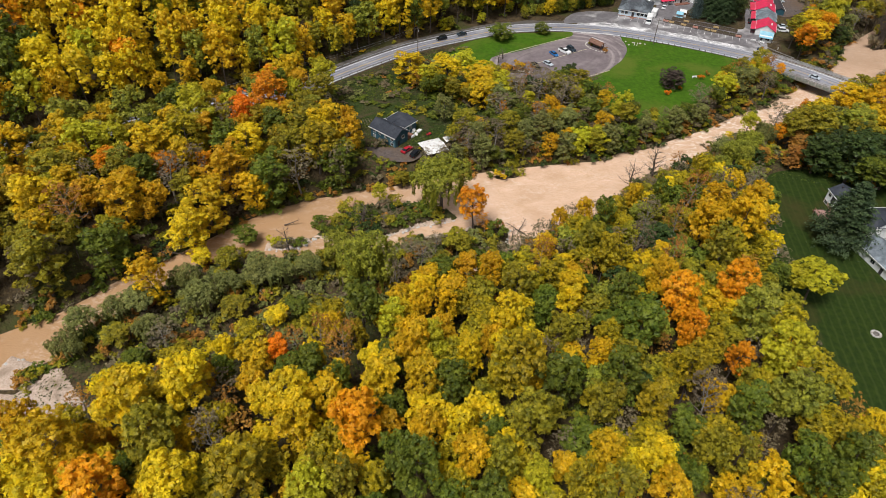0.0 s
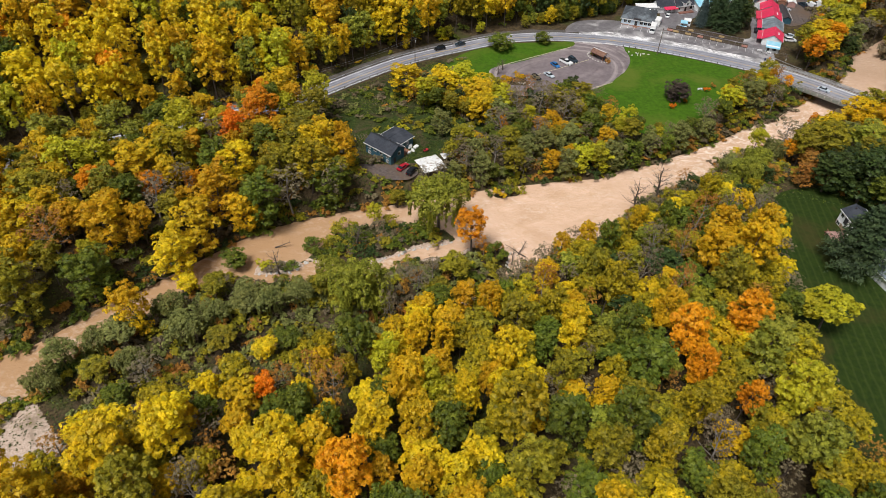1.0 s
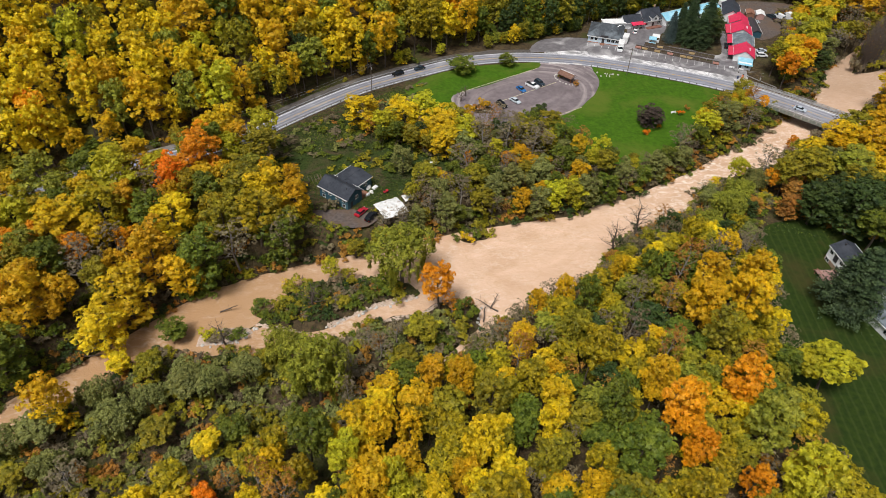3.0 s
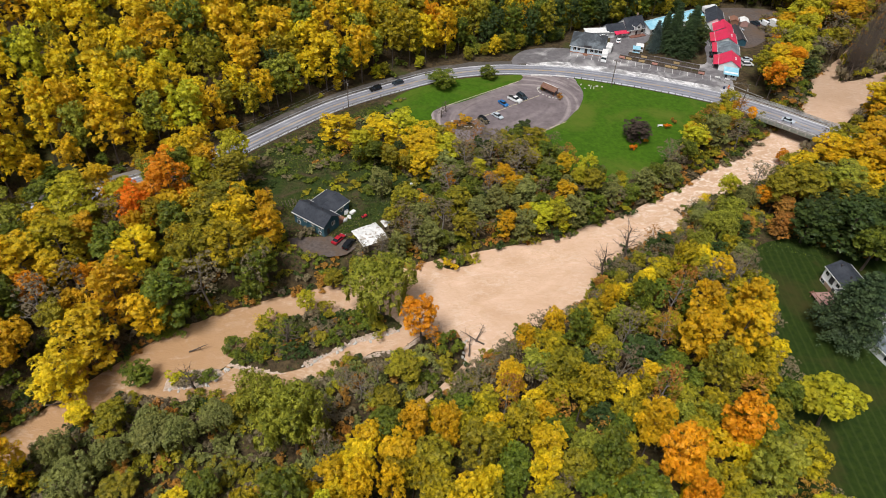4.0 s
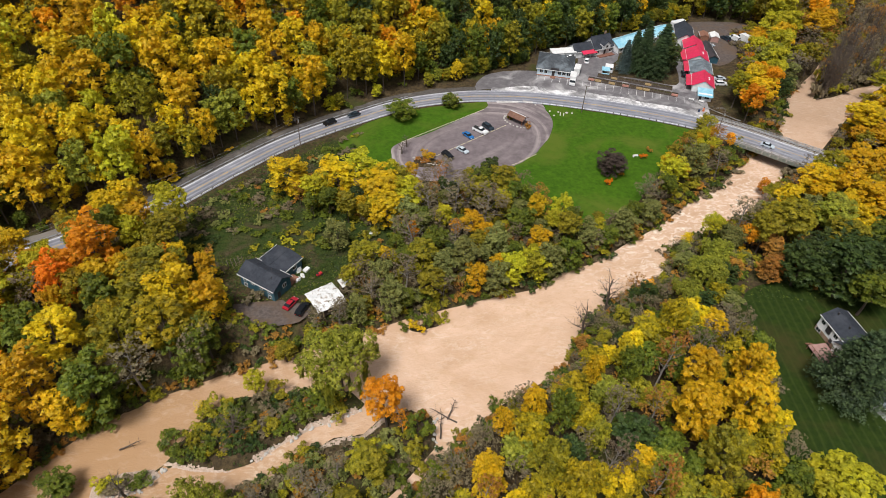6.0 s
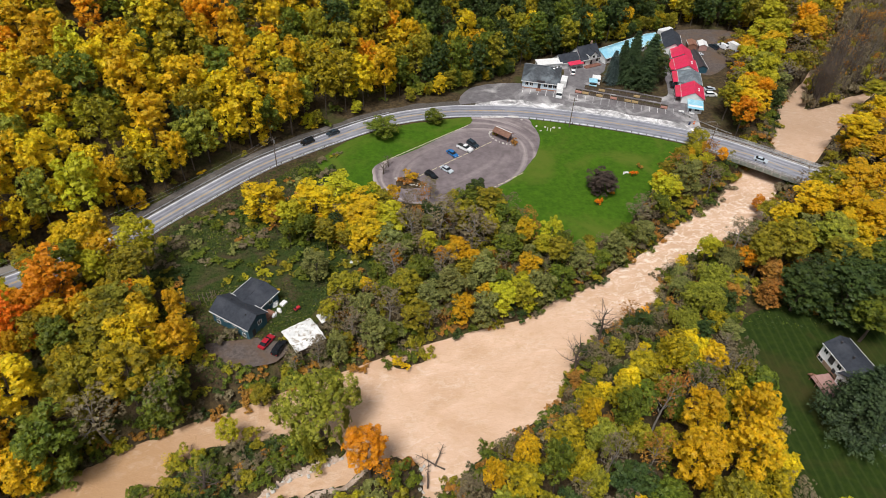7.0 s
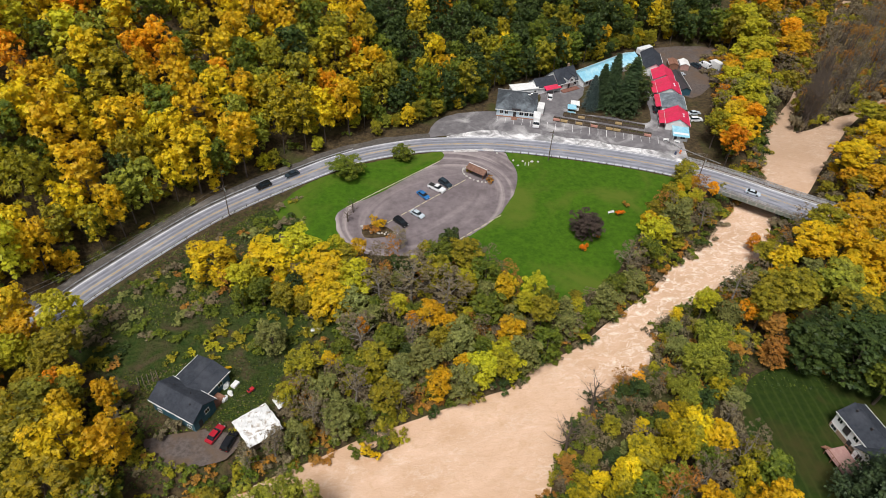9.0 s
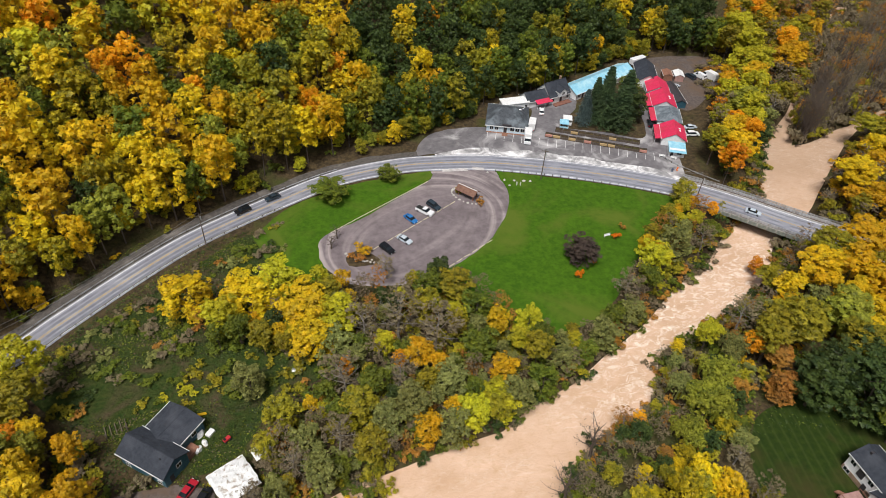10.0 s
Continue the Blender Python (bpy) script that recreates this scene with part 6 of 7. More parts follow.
# the dark blue house by the river
home = thing("blue_house", at(-19.7, 193.1, -38.6), "dark teal-blue house with charcoal shingle roof and white trim", "house")
house_block(home, 11.4, 6.2, 4.0, 5.9, NAVY_SIDING, SLATE, 0.45)
house_block(home, 8.4, 8.4, 3.5, 4.4, NAVY_SIDING, SLATE, 0.35, cx=-1.1, cy=6.2, turn=90)
for x in (-4.0, -1.4, 1.4, 4.2):
    window(home, x, -3.1, 2.3, 1.0, 1.1, "y-")
    if abs(x) > 2:
        window(home, x, -3.1, 0.4, 1.0, 1.0, "y-")
window(home, 5.7, 0.8, 2.2, 1.1, 1.1, "x+")
window(home, 3.1, 7.6, 1.6, 1.2, 1.1, "x+")
door_part(home, 5.7, -1.4, 0.1, 1.0, 2.05, "x+")
part("deck", box(bmesh.new(), 3.2, 5.4, 3.2, 6.4, 0.0, 0.9, 0.03), CEDAR, home, "small deck between the wings")
part("stoop", box(bmesh.new(), 4.2, 5.4, 9.2, 11.0, 0.0, 0.6, 0.03), TRIM, home, "white landing")
for x, y in ((-3, 1.2), (1.5, 1.3), (3.5, -1.0)):
    v = bmesh.new()
    tube(v, (x, y, 4.6), (x, y, 6.0), 0.09, 0.09, 7)
    part("vent_pipe", v, DOOR, home)

tarp_shed = thing("tarp_shed", at(-4.4, 185.0, 28), "old shed under a rumpled dirty white tarp roof", "shed")
part("wall", box(bmesh.new(), -3.1, 3.1, -3.1, 3.1, -0.4, 2.4), DARK_WOOD, tarp_shed)
bm = bmesh.new()
bmesh.ops.create_grid(bm, x_segments=22, y_segments=22, size=3.9)
for v in bm.verts:
    v.co.z = 3.3 - 0.16 * abs(v.co.y) + 0.22 * noise.noise(v.co * 0.9) + 0.07 * noise.noise(v.co * 3) - 0.25 * max(0, abs(v.co.x) - 3.3)
    v.co.x += 0.25 * noise.noise((v.co.y * 0.8, 3, 0))
bmesh.ops.solidify(bm, geom=bm.faces[:], thickness=0.05)
part("roof", bm, TARP, tarp_shed, "rumpled white tarp")

lean_to = thing("tarp_lean_to", at(0.9, 190.6, 28), "small lean-to under a torn white tarp", "shed")
for px in (-1.4, 1.4):
    for py in (-1.1, 1.1):
        part("post", box(bmesh.new(), px - 0.07, px + 0.07, py - 0.07, py + 0.07, -0.2, 2.3), DARK_WOOD, lean_to)
bm = bmesh.new()
bmesh.ops.create_grid(bm, x_segments=12, y_segments=10, size=1)
for v in bm.verts:
    v.co.x, v.co.y = v.co.x * 1.9, v.co.y * 1.5
    v.co.z = 2.4 + 0.25 * noise.noise(v.co * 1.1) + 0.1 * noise.noise(v.co * 3)
bmesh.ops.solidify(bm, geom=bm.faces[:], thickness=0.05)
part("roof", bm, TARP, lean_to, "torn white tarp")

# the white house on the lawn
WHITE_BOARD = paint("white_clapboard", (0.86, 0.87, 0.89), 0.93, 0.55)
villa = thing("white_house", at(123.2, 160.2, -86, 4.05), "white two-storey house with dark grey shingle roof and tan brick base", "house")
house_block(villa, 13.6, 7.0, 4.9, 6.7, WHITE_BOARD, SLATE, 0.3)
house_block(villa, 5.4, 5.4, 4.3, 6.0, WHITE_BOARD, SLATE, 0.35, cx=4.0, cy=-2.6, turn=90)
house_block(villa, 12.0, 9.0, 4.2, 6.4, WHITE_BOARD, SLATE, 0.4, cx=6.6, cy=5.6, turn=90)
house_block(villa, 4.2, 3.2, 4.5, 5.8, WHITE_BOARD, SLATE, 0.25, base=3.2, cx=9.2, cy=4.0, turn=0)
part("brick_base", box(bmesh.new(), -6.86, 1.2, -3.56, 3.56, -0.4, 1.3), BRICK_TAN, villa, "tan brick lower storey")
for x in (-5.4, -0.6):
    window(villa, x, -3.5, 3.1, 1.2, 1.1, "y-")
part("shutter", box(bmesh.new(), -3.9, -2.3, -3.62, -3.5, 2.2, 4.4, 0.02), DOOR, villa, "dark upper door and landing")
window(villa, -5.6, -3.57, 0.25, 1.5, 1.0, "y-")
for x in (2.9, 4.4):
    window(villa, x, -5.3, 1.6, 1.2, 1.9, "y-")
for y in (-1.8, 1.8):
    window(villa, -6.8, y, 3.0, 1.2, 1.1, "x-")
door_part(villa, -1.2, -3.57, 0.0, 1.0, 2.05, "y-")
part("chimney", box(bmesh.new(), 7.2, 8.1, -2.4, -1.6, 0, 7.8, 0.04), BRICK_TAN, villa)
for x, y in ((-5.2, -0.8), (-0.6, -1.0)):
    part("roof_vent", box(bmesh.new(), x - 0.2, x + 0.2, y - 0.2, y + 0.2, 6.2, 7.0, 0.03), DOOR, villa)
deck = thing("deck", at(115.6, 157.4, -88, 4.05), "raised reddish timber deck with railing by the white house", "deck")
part("floor", box(bmesh.new(), -3.2, 3.2, -2.2, 2.6, 1.2, 1.4, 0.02), PINK_BOARD, deck)
for x in (-3.1, -1, 1, 3.1):
    for y in (-2.1, 2.5):
        part("post", box(bmesh.new(), x - 0.07, x + 0.07, y - 0.07, y + 0.07, -0.2, 2.3), CEDAR, deck)
for y in (-2.1, 2.5):
    part("rail", box(bmesh.new(), -3.2, 3.2, y - 0.06, y + 0.06, 2.2, 2.3), CEDAR, deck)
bm = bmesh.new()
for i in range(5):
    box(bm, -4.6 + i * 0.28, -4.3 + i * 0.28, -1.6, -0.4, 0.1 + i * 0.22, 0.32 + i * 0.22)
part("stair", bm, CEDAR, deck)
second = thing("garage", at(124.5, 138.5, -75, 4.05), "white garage wing with a light grey roof", "garage")
house_block(second, 12, 8, 3.2, 5.6, WHITE_SIDING, GREY_ROOF, 0.5)
window(second, 0, -4, 1.0, 1.4, 1.2, "y-")
window(second, -6, 0, 1.0, 1.4, 1.2, "x-")
door_part(second, 3.5, -4, 0.0, 1.0, 2.05, "y-")


# ---- vehicles ----
def car(x, y, turn, kind, colour, label, z=5.1):
    """kind: sedan, suv, pickup, van or truck. The nose points along +x."""
    L, W, H, hood, belt = {"sedan": (4.7, 1.8, 1.42, 0.78, 0.92), "suv": (4.8, 1.9, 1.75, 0.95, 1.1), "pickup": (5.8, 2.0, 1.85, 1.05, 1.2), "van": (5.3, 2.0, 2.1, 1.1, 1.25), "truck": (6.8, 2.3, 3.1, 1.2, 1.4)}[kind]
    root = thing("car" if kind not in ("truck", "van") else kind, at(x, y, turn, z), label, "car" if kind not in ("truck", "van") else kind, "parked vehicles")
    h = L / 2
    prof = {"sedan": [(-h, 0.5), (-h + 0.05, belt - 0.05), (-h + 0.9, belt), (h - 1.25, belt - 0.02), (h - 0.15, hood - 0.05), (h, 0.5)],
            "suv": [(-h, 0.5), (-h + 0.05, belt), (h - 1.2, belt), (h - 0.1, hood), (h, 0.55)],
            "pickup": [(-h, 0.55), (-h + 0.02, belt), (h - 1.5, belt), (h - 0.08, hood + 0.05), (h, 0.6)],
            "van": [(-h, 0.5), (-h + 0.03, belt), (h - 0.9, belt), (h - 0.1, hood), (h, 0.55)],
            "truck": [(-h, 0.6), (-h, 0.95), (h - 1.9, 0.95), (h - 1.9, belt), (h - 0.1, belt), (h, 0.6)]}[kind]
    prof = [*prof, (h - 0.05, 0.25), (-h + 0.05, 0.25)]
    bm = bmesh.new()
    a = [bm.verts.new((px, -W / 2, pz)) for px, pz in prof]
    b = [bm.verts.new((px, W / 2, pz)) for px, pz in prof]
    bm.faces.new(a[::-1])
    bm.faces.new(b)
    for i in range(len(prof)):
        j = (i + 1) % len(prof)
        bm.faces.new((a[i], a[j], b[j], b[i]))
    bmesh.ops.recalc_face_normals(bm, faces=bm.faces)
    bmesh.ops.bevel(bm, geom=bm.edges[:], offset=0.07, segments=2, affect="EDGES")
    part("body", bm, colour, root)

    def cabin(x0, x1, x2, x3, z0, z1, inset, name, material, label=""):
        bm = bmesh.new()
        w0, w1 = W / 2 - 0.06, W / 2 - inset
        lo = [bm.verts.new(p) for p in ((x0, -w0, z0), (x3, -w0, z0), (x3, w0, z0), (x0, w0, z0))]
        hi = [bm.verts.new(p) for p in ((x1, -w1, z1), (x2, -w1, z1), (x2, w1, z1), (x1, w1, z1))]
        bm.faces.new(hi)
        bm.faces.new(lo[::-1])
        for i in range(4):
            bm.faces.new((lo[i], lo[(i + 1) % 4], hi[(i + 1) % 4], hi[i]))
        bmesh.ops.bevel(bm, geom=bm.edges[:], offset=0.04, segments=1, affect="EDGES")
        return part(name, bm, material, root, label)
    if kind == "truck":
        part("cargo_box", box(bmesh.new(), -h, h - 2.0, -W / 2 - 0.05, W / 2 + 0.05, 0.96, H, 0.05), TRIM, root, "white cargo box")
        cabin(h - 1.85, h - 1.75, h - 0.8, h - 0.35, belt - 0.03, 2.15, 0.2, "cabin_glass", DARK_GLASS, "dark glass")
        part("cab_roof", box(bmesh.new(), h - 1.8, h - 0.75, -W / 2 + 0.2, W / 2 - 0.2, 2.14, 2.22, 0.03), colour, root)
    else:
        x0, x1, x2, x3 = {"sedan": (-h + 0.55, -h + 1.3, h - 1.95, h - 1.2), "suv": (-h + 0.1, -h + 0.45, h - 1.9, h - 1.15), "pickup": (-0.55, -0.4, h - 2.2, h - 1.5), "van": (-h + 0.05, -h + 0.2, h - 1.5, h - 0.85)}[kind]
        cabin(x0, x1, x2, x3, belt - 0.06, H - 0.05, 0.26, "cabin_glass", DARK_GLASS, "dark glass")
        part("roof", box(bmesh.new(), x1 - 0.03, x2 + 0.03, -W / 2 + 0.24, W / 2 - 0.24, H - 0.07, H, 0.03), colour, root)
        if kind == "van":
            part("side_panel", box(bmesh.new(), x0 + 0.1, h - 2.0, -W / 2 + 0.05, W / 2 - 0.05, belt - 0.1, H - 0.12, 0.05), colour, root)
        if kind == "pickup":
            part("bed_liner", box(bmesh.new(), -h + 0.15, -0.7, -W / 2 + 0.15, W / 2 - 0.15, belt - 0.02, belt + 0.03), RUBBER, root, "black open cargo bed")
    for sx in (-h + 0.95, h - 0.95):
        for sy in (-W / 2 + 0.1, W / 2 - 0.1):
            bm = bmesh.new()
            tube(bm, (0, -0.12, 0), (0, 0.12, 0), 0.34, 0.34, 12)
            wheel = part("wheel", bm, RUBBER, root)
            wheel.location = (sx, sy, 0.34)
            bm = bmesh.new()
            tube(bm, (0, -0.14, 0), (0, 0.14, 0), 0.2, 0.2, 8)
            part("rim", bm, CHROME, wheel, "metal rim")
    for sy in (-W / 2 + 0.3, W / 2 - 0.3):
        part("headlight", box(bmesh.new(), h - 0.06, h + 0.02, sy - 0.18, sy + 0.18, 0.58, 0.74, 0.02), LAMP_CLEAR, root, "clear headlight")
        part("tail_light", box(bmesh.new(), -h - 0.02, -h + 0.06, sy - 0.14, sy + 0.14, 0.6, 0.8, 0.02), LAMP_RED, root, "red tail light")
    return root


CAR_WHITE = paint("white_car_paint", (0.75, 0.76, 0.78), 0.97, 0.25, bump=0)
CAR_BLACK = paint("black_car_paint", (0.012, 0.013, 0.016), 0.9, 0.2, bump=0)
CAR_BLUE = paint("blue_car_paint", (0.03, 0.16, 0.42), 0.9, 0.25, bump=0)
CAR_SILVER = paint("silver_car_paint", (0.5, 0.56, 0.62), 0.95, 0.25, bump=0)
CAR_NAVY = paint("slate_car_paint", (0.03, 0.045, 0.06), 0.9, 0.25, bump=0)
CAR_RED = paint("red_car_paint", (0.4, 0.015, 0.03), 0.9, 0.3, bump=0)
for x, y, turn, kind, colour, label, z in (
        (48.4, 263.1, -46, "pickup", CAR_WHITE, "white crew-cab pickup in the parking lot", 5.1), (51.5, 265.2, -58, "suv", CAR_NAVY, "slate-blue estate car parked beside the pickup", 5.1),
        (43.7, 260.3, -59, "sedan", CAR_BLUE, "bright blue hatchback in the parking lot", 5.1), (40.4, 251.5, -51, "sedan", CAR_SILVER, "silver sedan in the parking lot", 5.1),
        (35.0, 248.4, -56, "suv", CAR_BLACK, "black estate car in the parking lot", 5.1), (-3.6, 271.4, 211, "suv", CAR_BLACK, "black sport utility car on the road", 5.14),
        (4.9, 276.4, 209, "sedan", CAR_NAVY, "dark sedan on the road", 5.14), (147.6, 247.2, -42, "sedan", CAR_SILVER, "silver sedan on the bridge road", 5.14),
        (91.0, 296.9, 250, "truck", CAR_WHITE, "white box truck parked by the shop", 5.1), (95.2, 305.0, 66, "truck", CAR_WHITE, "white box truck backed up along the shop", 5.1),
        (101.8, 314.0, 70, "sedan", CAR_WHITE, "white compact car in the side lane", 5.1), (171.8, 332.5, 110, "suv", CAR_NAVY, "dark sport utility car in the dirt yard", 5.1),
        (175.8, 332.2, 112, "van", CAR_WHITE, "white van in the dirt yard", 5.1), (179.6, 331.0, 110, "truck", CAR_WHITE, "white camper van in the dirt yard", 5.1),
        (152.4, 296.2, 0, "sedan", CAR_SILVER, "pale silver car behind the shop row", 5.1), (150.8, 291.6, -5, "suv", CAR_WHITE, "white car behind the shop row", 5.1),
        (138.6, 300.4, 72, "suv", CAR_BLACK, "black car beside the shop row", 5.1), (-13.2, 185.6, 55, "sedan", CAR_RED, "red car on the gravel drive", 5.1),
        (-10.2, 183.4, 62, "suv", CAR_BLACK, "black car on the gravel drive", 5.1),
        (161.2, 325.8, 12, "sedan", CAR_SILVER, "silver car beside the storage sheds", 5.1)):
    car(x, y, turn, kind, colour, label, z)
camper = thing("camper_trailer", at(154.8, 347.0, 20, 5.0), "white camper trailer at the wood's edge", "trailer")
part("body", box(bmesh.new(), -3.6, 3.6, -1.2, 1.2, 0.6, 3.0, 0.15), CAR_WHITE, camper)
for x in (-2, 0.4, 2.2):
    window(camper, x, -1.2, 1.6, 0.8, 0.6, "y-", DOOR)
for y in (-1.1, 1.1):
    bm = bmesh.new()
    tube(bm, (0, y - 0.1, 0.36), (0, y + 0.1, 0.36), 0.36, 0.36, 12)
    part("wheel", bm, RUBBER, camper)


# ---- the lot, lawn and roadside ----
def kiosk():
    k = thing("info_kiosk", at(62.8, 269.0, -47), "open timber shelter with a brown shake roof in a stone bed", "shelter")
    for x in (-2.6, 2.6):
        for y in (-1.0, 1.0):
            part("post", box(bmesh.new(), x - 0.12, x + 0.12, y - 0.12, y + 0.12, 0, 2.5), CEDAR, k)
    bm = bmesh.new()
    for s in (-1, 1):
        slab(bm, [(-3.4, s * 1.9, 2.3), (3.4, s * 1.9, 2.3), (3.4, 0, 3.5), (-3.4, 0, 3.5)], 0.14)
    bmesh.ops.recalc_face_normals(bm, faces=bm.faces)
    part("roof", bm, BROWN_ROOF, k)
    part("board", box(bmesh.new(), -2.4, 2.4, -0.08, 0.08, 0.8, 2.1), CEDAR, k, "notice board")
    part("ridge_cap", box(bmesh.new(), -3.4, 3.4, -0.12, 0.12, 3.47, 3.55), TRIM, k, "pale ridge cap")


kiosk()


def boulder(x, y, z, size, r, group, label="pale rounded boulder edging a bed", flat=0.6):
    bm = bmesh.new()
    bmesh.ops.create_icosphere(bm, subdivisions=2, radius=1)
    for v in bm.verts:
        v.co *= 0.8 + 0.35 * noise.noise(v.co * 1.3 + Vector((x, y, 0)))
    ob = part("boulder", bm, STONE)
    ob.matrix_basis = pose(x, y, z + size * flat * 0.3, 0, 0, r.uniform(0, 360)) @ Matrix.Diagonal((size, size * r.uniform(0.6, 1), size * flat, 1))
    return tagged(ob, label, "boulder", group)


rs = np.random.default_rng(3)
for i in range(22):
    a = i * 2 * math.pi / 22
    u, v = 5.2 * math.cos(a), 2.9 * math.sin(a)
    c, s = math.cos(radians(-47)), math.sin(radians(-47))
    boulder(62.6 + u * c - v * s, 269.0 + u * s + v * c, 5.08, rs.uniform(0.35, 0.65), rs, "stones round the shelter")
for t in np.linspace(0, 1, 14):
    a = Vector((24, 248.5)).lerp(Vector((33, 244)), t)
    boulder(a.x + rs.normal(0, 0.3), a.y - 1.2 * math.sin(t * 3.1) + rs.normal(0, 0.3), 5.08, rs.uniform(0.3, 0.55), rs, "stones round the planting bed")
tagged(part("planting_bed", sheet([(23.5, 248), (28, 249.5), (32.8, 244.5), (28, 243), (24, 244)], 5.13), SOIL), "brown mulch bed edged with stones", "planting bed", kind="structure")
bm = box(bmesh.new(), -1.1, 1.1, -0.1, 0.1, 0, 0.16, 0.03)
YELLOW_CONCRETE = surface("yellowed_concrete", (0.55, 0.5, 0.34), (0.66, 0.6, 0.42), 2.0, None, rough=0.8, bump=0.3, world_space=False)
stop = part("parking_block", bm, YELLOW_CONCRETE)
tagged(stop, "pale yellow concrete wheel stop on the asphalt", "wheel stop", "wheel stops in the lot")
stop.matrix_basis = pose(29.6, 248.2, 5.09, 0, 0, 33.5)
for i in range(1, 13):
    p = Vector((29.6, 248.2)).lerp(Vector((58.6, 267.0)), i / 12.5)
    copy_thing(stop, pose(p.x, p.y, 5.09, 0, 0, 33.5 + rs.normal(0, 1)))
for i in range(16):
    p = Vector((20.5, 258.3)).lerp(Vector((52.6, 278.4)), (i + 0.4) / 16)
    copy_thing(stop, pose(p.x, p.y, 5.09, 0, 0, 33.8 + rs.normal(0, 1.5)))
for i in range(9):
    p = Vector((42.5, 234.6)).lerp(Vector((65.5, 248.6)), (i + 0.4) / 9)
    copy_thing(stop, pose(p.x, p.y - 0.3, 5.09, 0, 0, 29 + rs.normal(0, 2)))
# bay lines on the forecourt
line_me = part("bay_line", box(bmesh.new(), -0.06, 0.06, -2.4, 2.4, 0, 0.006), WHITE_LINE)
tagged(line_me, "white parking bay line", "bay line", kind="structure")
line_me.matrix_basis = pose(78, 302, 5.085, 0, 0, -17.8)
for i in range(1, 20):
    p = Vector((78, 302)).lerp(Vector((131, 281)), i / 19)
    copy_thing(line_me, pose(p.x, p.y, 5.085, 0, 0, -21))


def utility_pole(x, y, tall, turn):
    root = thing("utility_pole", at(x, y, turn), "tall brown wooden utility pole with a crossarm", "utility pole", "poles along the road")
    bm = bmesh.new()
    tube(bm, (0, 0, -0.5), (0, 0, tall), 0.17, 0.11, 8)
    part("pole", bm, POLE_WOOD, root)
    part("crossarm", box(bmesh.new(), -1.1, 1.1, -0.06, 0.06, tall - 0.9, tall - 0.76), POLE_WOOD, root)
    for px in (-1.0, -0.5, 0.5, 1.0):
        bm = bmesh.new()
        tube(bm, (px, 0, tall - 0.76), (px, 0, tall - 0.55), 0.05, 0.03, 6)
        part("insulator", bm, CHROME, root)
    bm = bmesh.new()
    tube(bm, (0.28, 0, tall - 2.4), (0.28, 0, tall - 1.5), 0.2, 0.2, 8)
    part("transformer", bm, PLANTED, root, "grey transformer can")


POLES = [(-112, 184, 11.5, 60), (-59.4, 220.2, 11.5, 48), (-13.2, 258.2, 11.5, 38), (88.2, 274.1, 11.5, -20), (132.5, 255.4, 10.5, -35)]
for p in POLES:
    utility_pole(*p)
WIRE = paint("wire_metal", (0.3, 0.3, 0.31), 0.9, 0.4, metal=0.4, bump=0)
for a, b in ((0, 1), (1, 2), (3, 4)):
    (xa, ya, ta, ra), (xb, yb, tb, rb) = POLES[a], POLES[b]
    cu = bpy.data.curves.new("wire", "CURVE")
    cu.dimensions, cu.bevel_depth = "3D", 0.022
    for off in (-0.9, 0.9):
        sp = cu.splines.new("POLY")
        sp.points.add(16)
        for i in range(17):
            u = i / 16
            sp.points[i].co = (xa + (xb - xa) * u - off * 0.6, ya + (yb - ya) * u + off * 0.6, 5 + ta - 0.5 - 1.6 * 4 * u * (1 - u), 1)
    cu.materials.append(WIRE)
    tagged(new("power_line", cu), "thin pale power wires strung along the road", "power line", "wires along the road")

# raised beds and stalls in front of the conifers
SALMON = paint("salmon_boards", (0.5, 0.25, 0.2), 0.85, 0.8)
TAN = paint("tan_boards", (0.45, 0.32, 0.16), 0.85, 0.8)
FRONTS = {0: SALMON, 1: TAN, 3: TAN, 5: SALMON, 7: TAN, 8: TAN, 12: SALMON, 15: TAN, 20: TAN}
for i in range(24):
    row, k = (0, i) if i < 13 else (1, i - 13)
    x, y = (99.3 + 2.42 * k, 298.4 - 1.17 * k) if row == 0 else (104.0 + 2.42 * k, 301.0 - 1.12 * k)
    bed = thing("display_box", at(x, y, -25.6), "dark weathered open timber display bin in a long row", "display bin", "bins along the forecourt")
    bm = bmesh.new()
    for a in ((-1.3, 1.3, -0.9, -0.8), (-1.3, 1.3, 0.8, 0.9), (-1.3, -1.22, -0.8, 0.8), (1.22, 1.3, -0.8, 0.8)):
        box(bm, *a, 0, 1.0)
    part("frame", bm, DARK_WOOD, bed)
    part("fill", box(bmesh.new(), -1.2, 1.2, -0.78, 0.78, 0.05, 0.5 + 0.1 * (i % 3)), SOIL, bed)
    if i in FRONTS:
        part("front_board", box(bmesh.new(), -1.2, 1.2, -1.2, -0.92, 0.45, 0.95), FRONTS[i], bed, "faded painted front board")
        part("counter", box(bmesh.new(), -1.2, 1.2, -1.1, -0.5, 1.02, 1.08), FRONTS[i], bed, "faded sloping counter board")
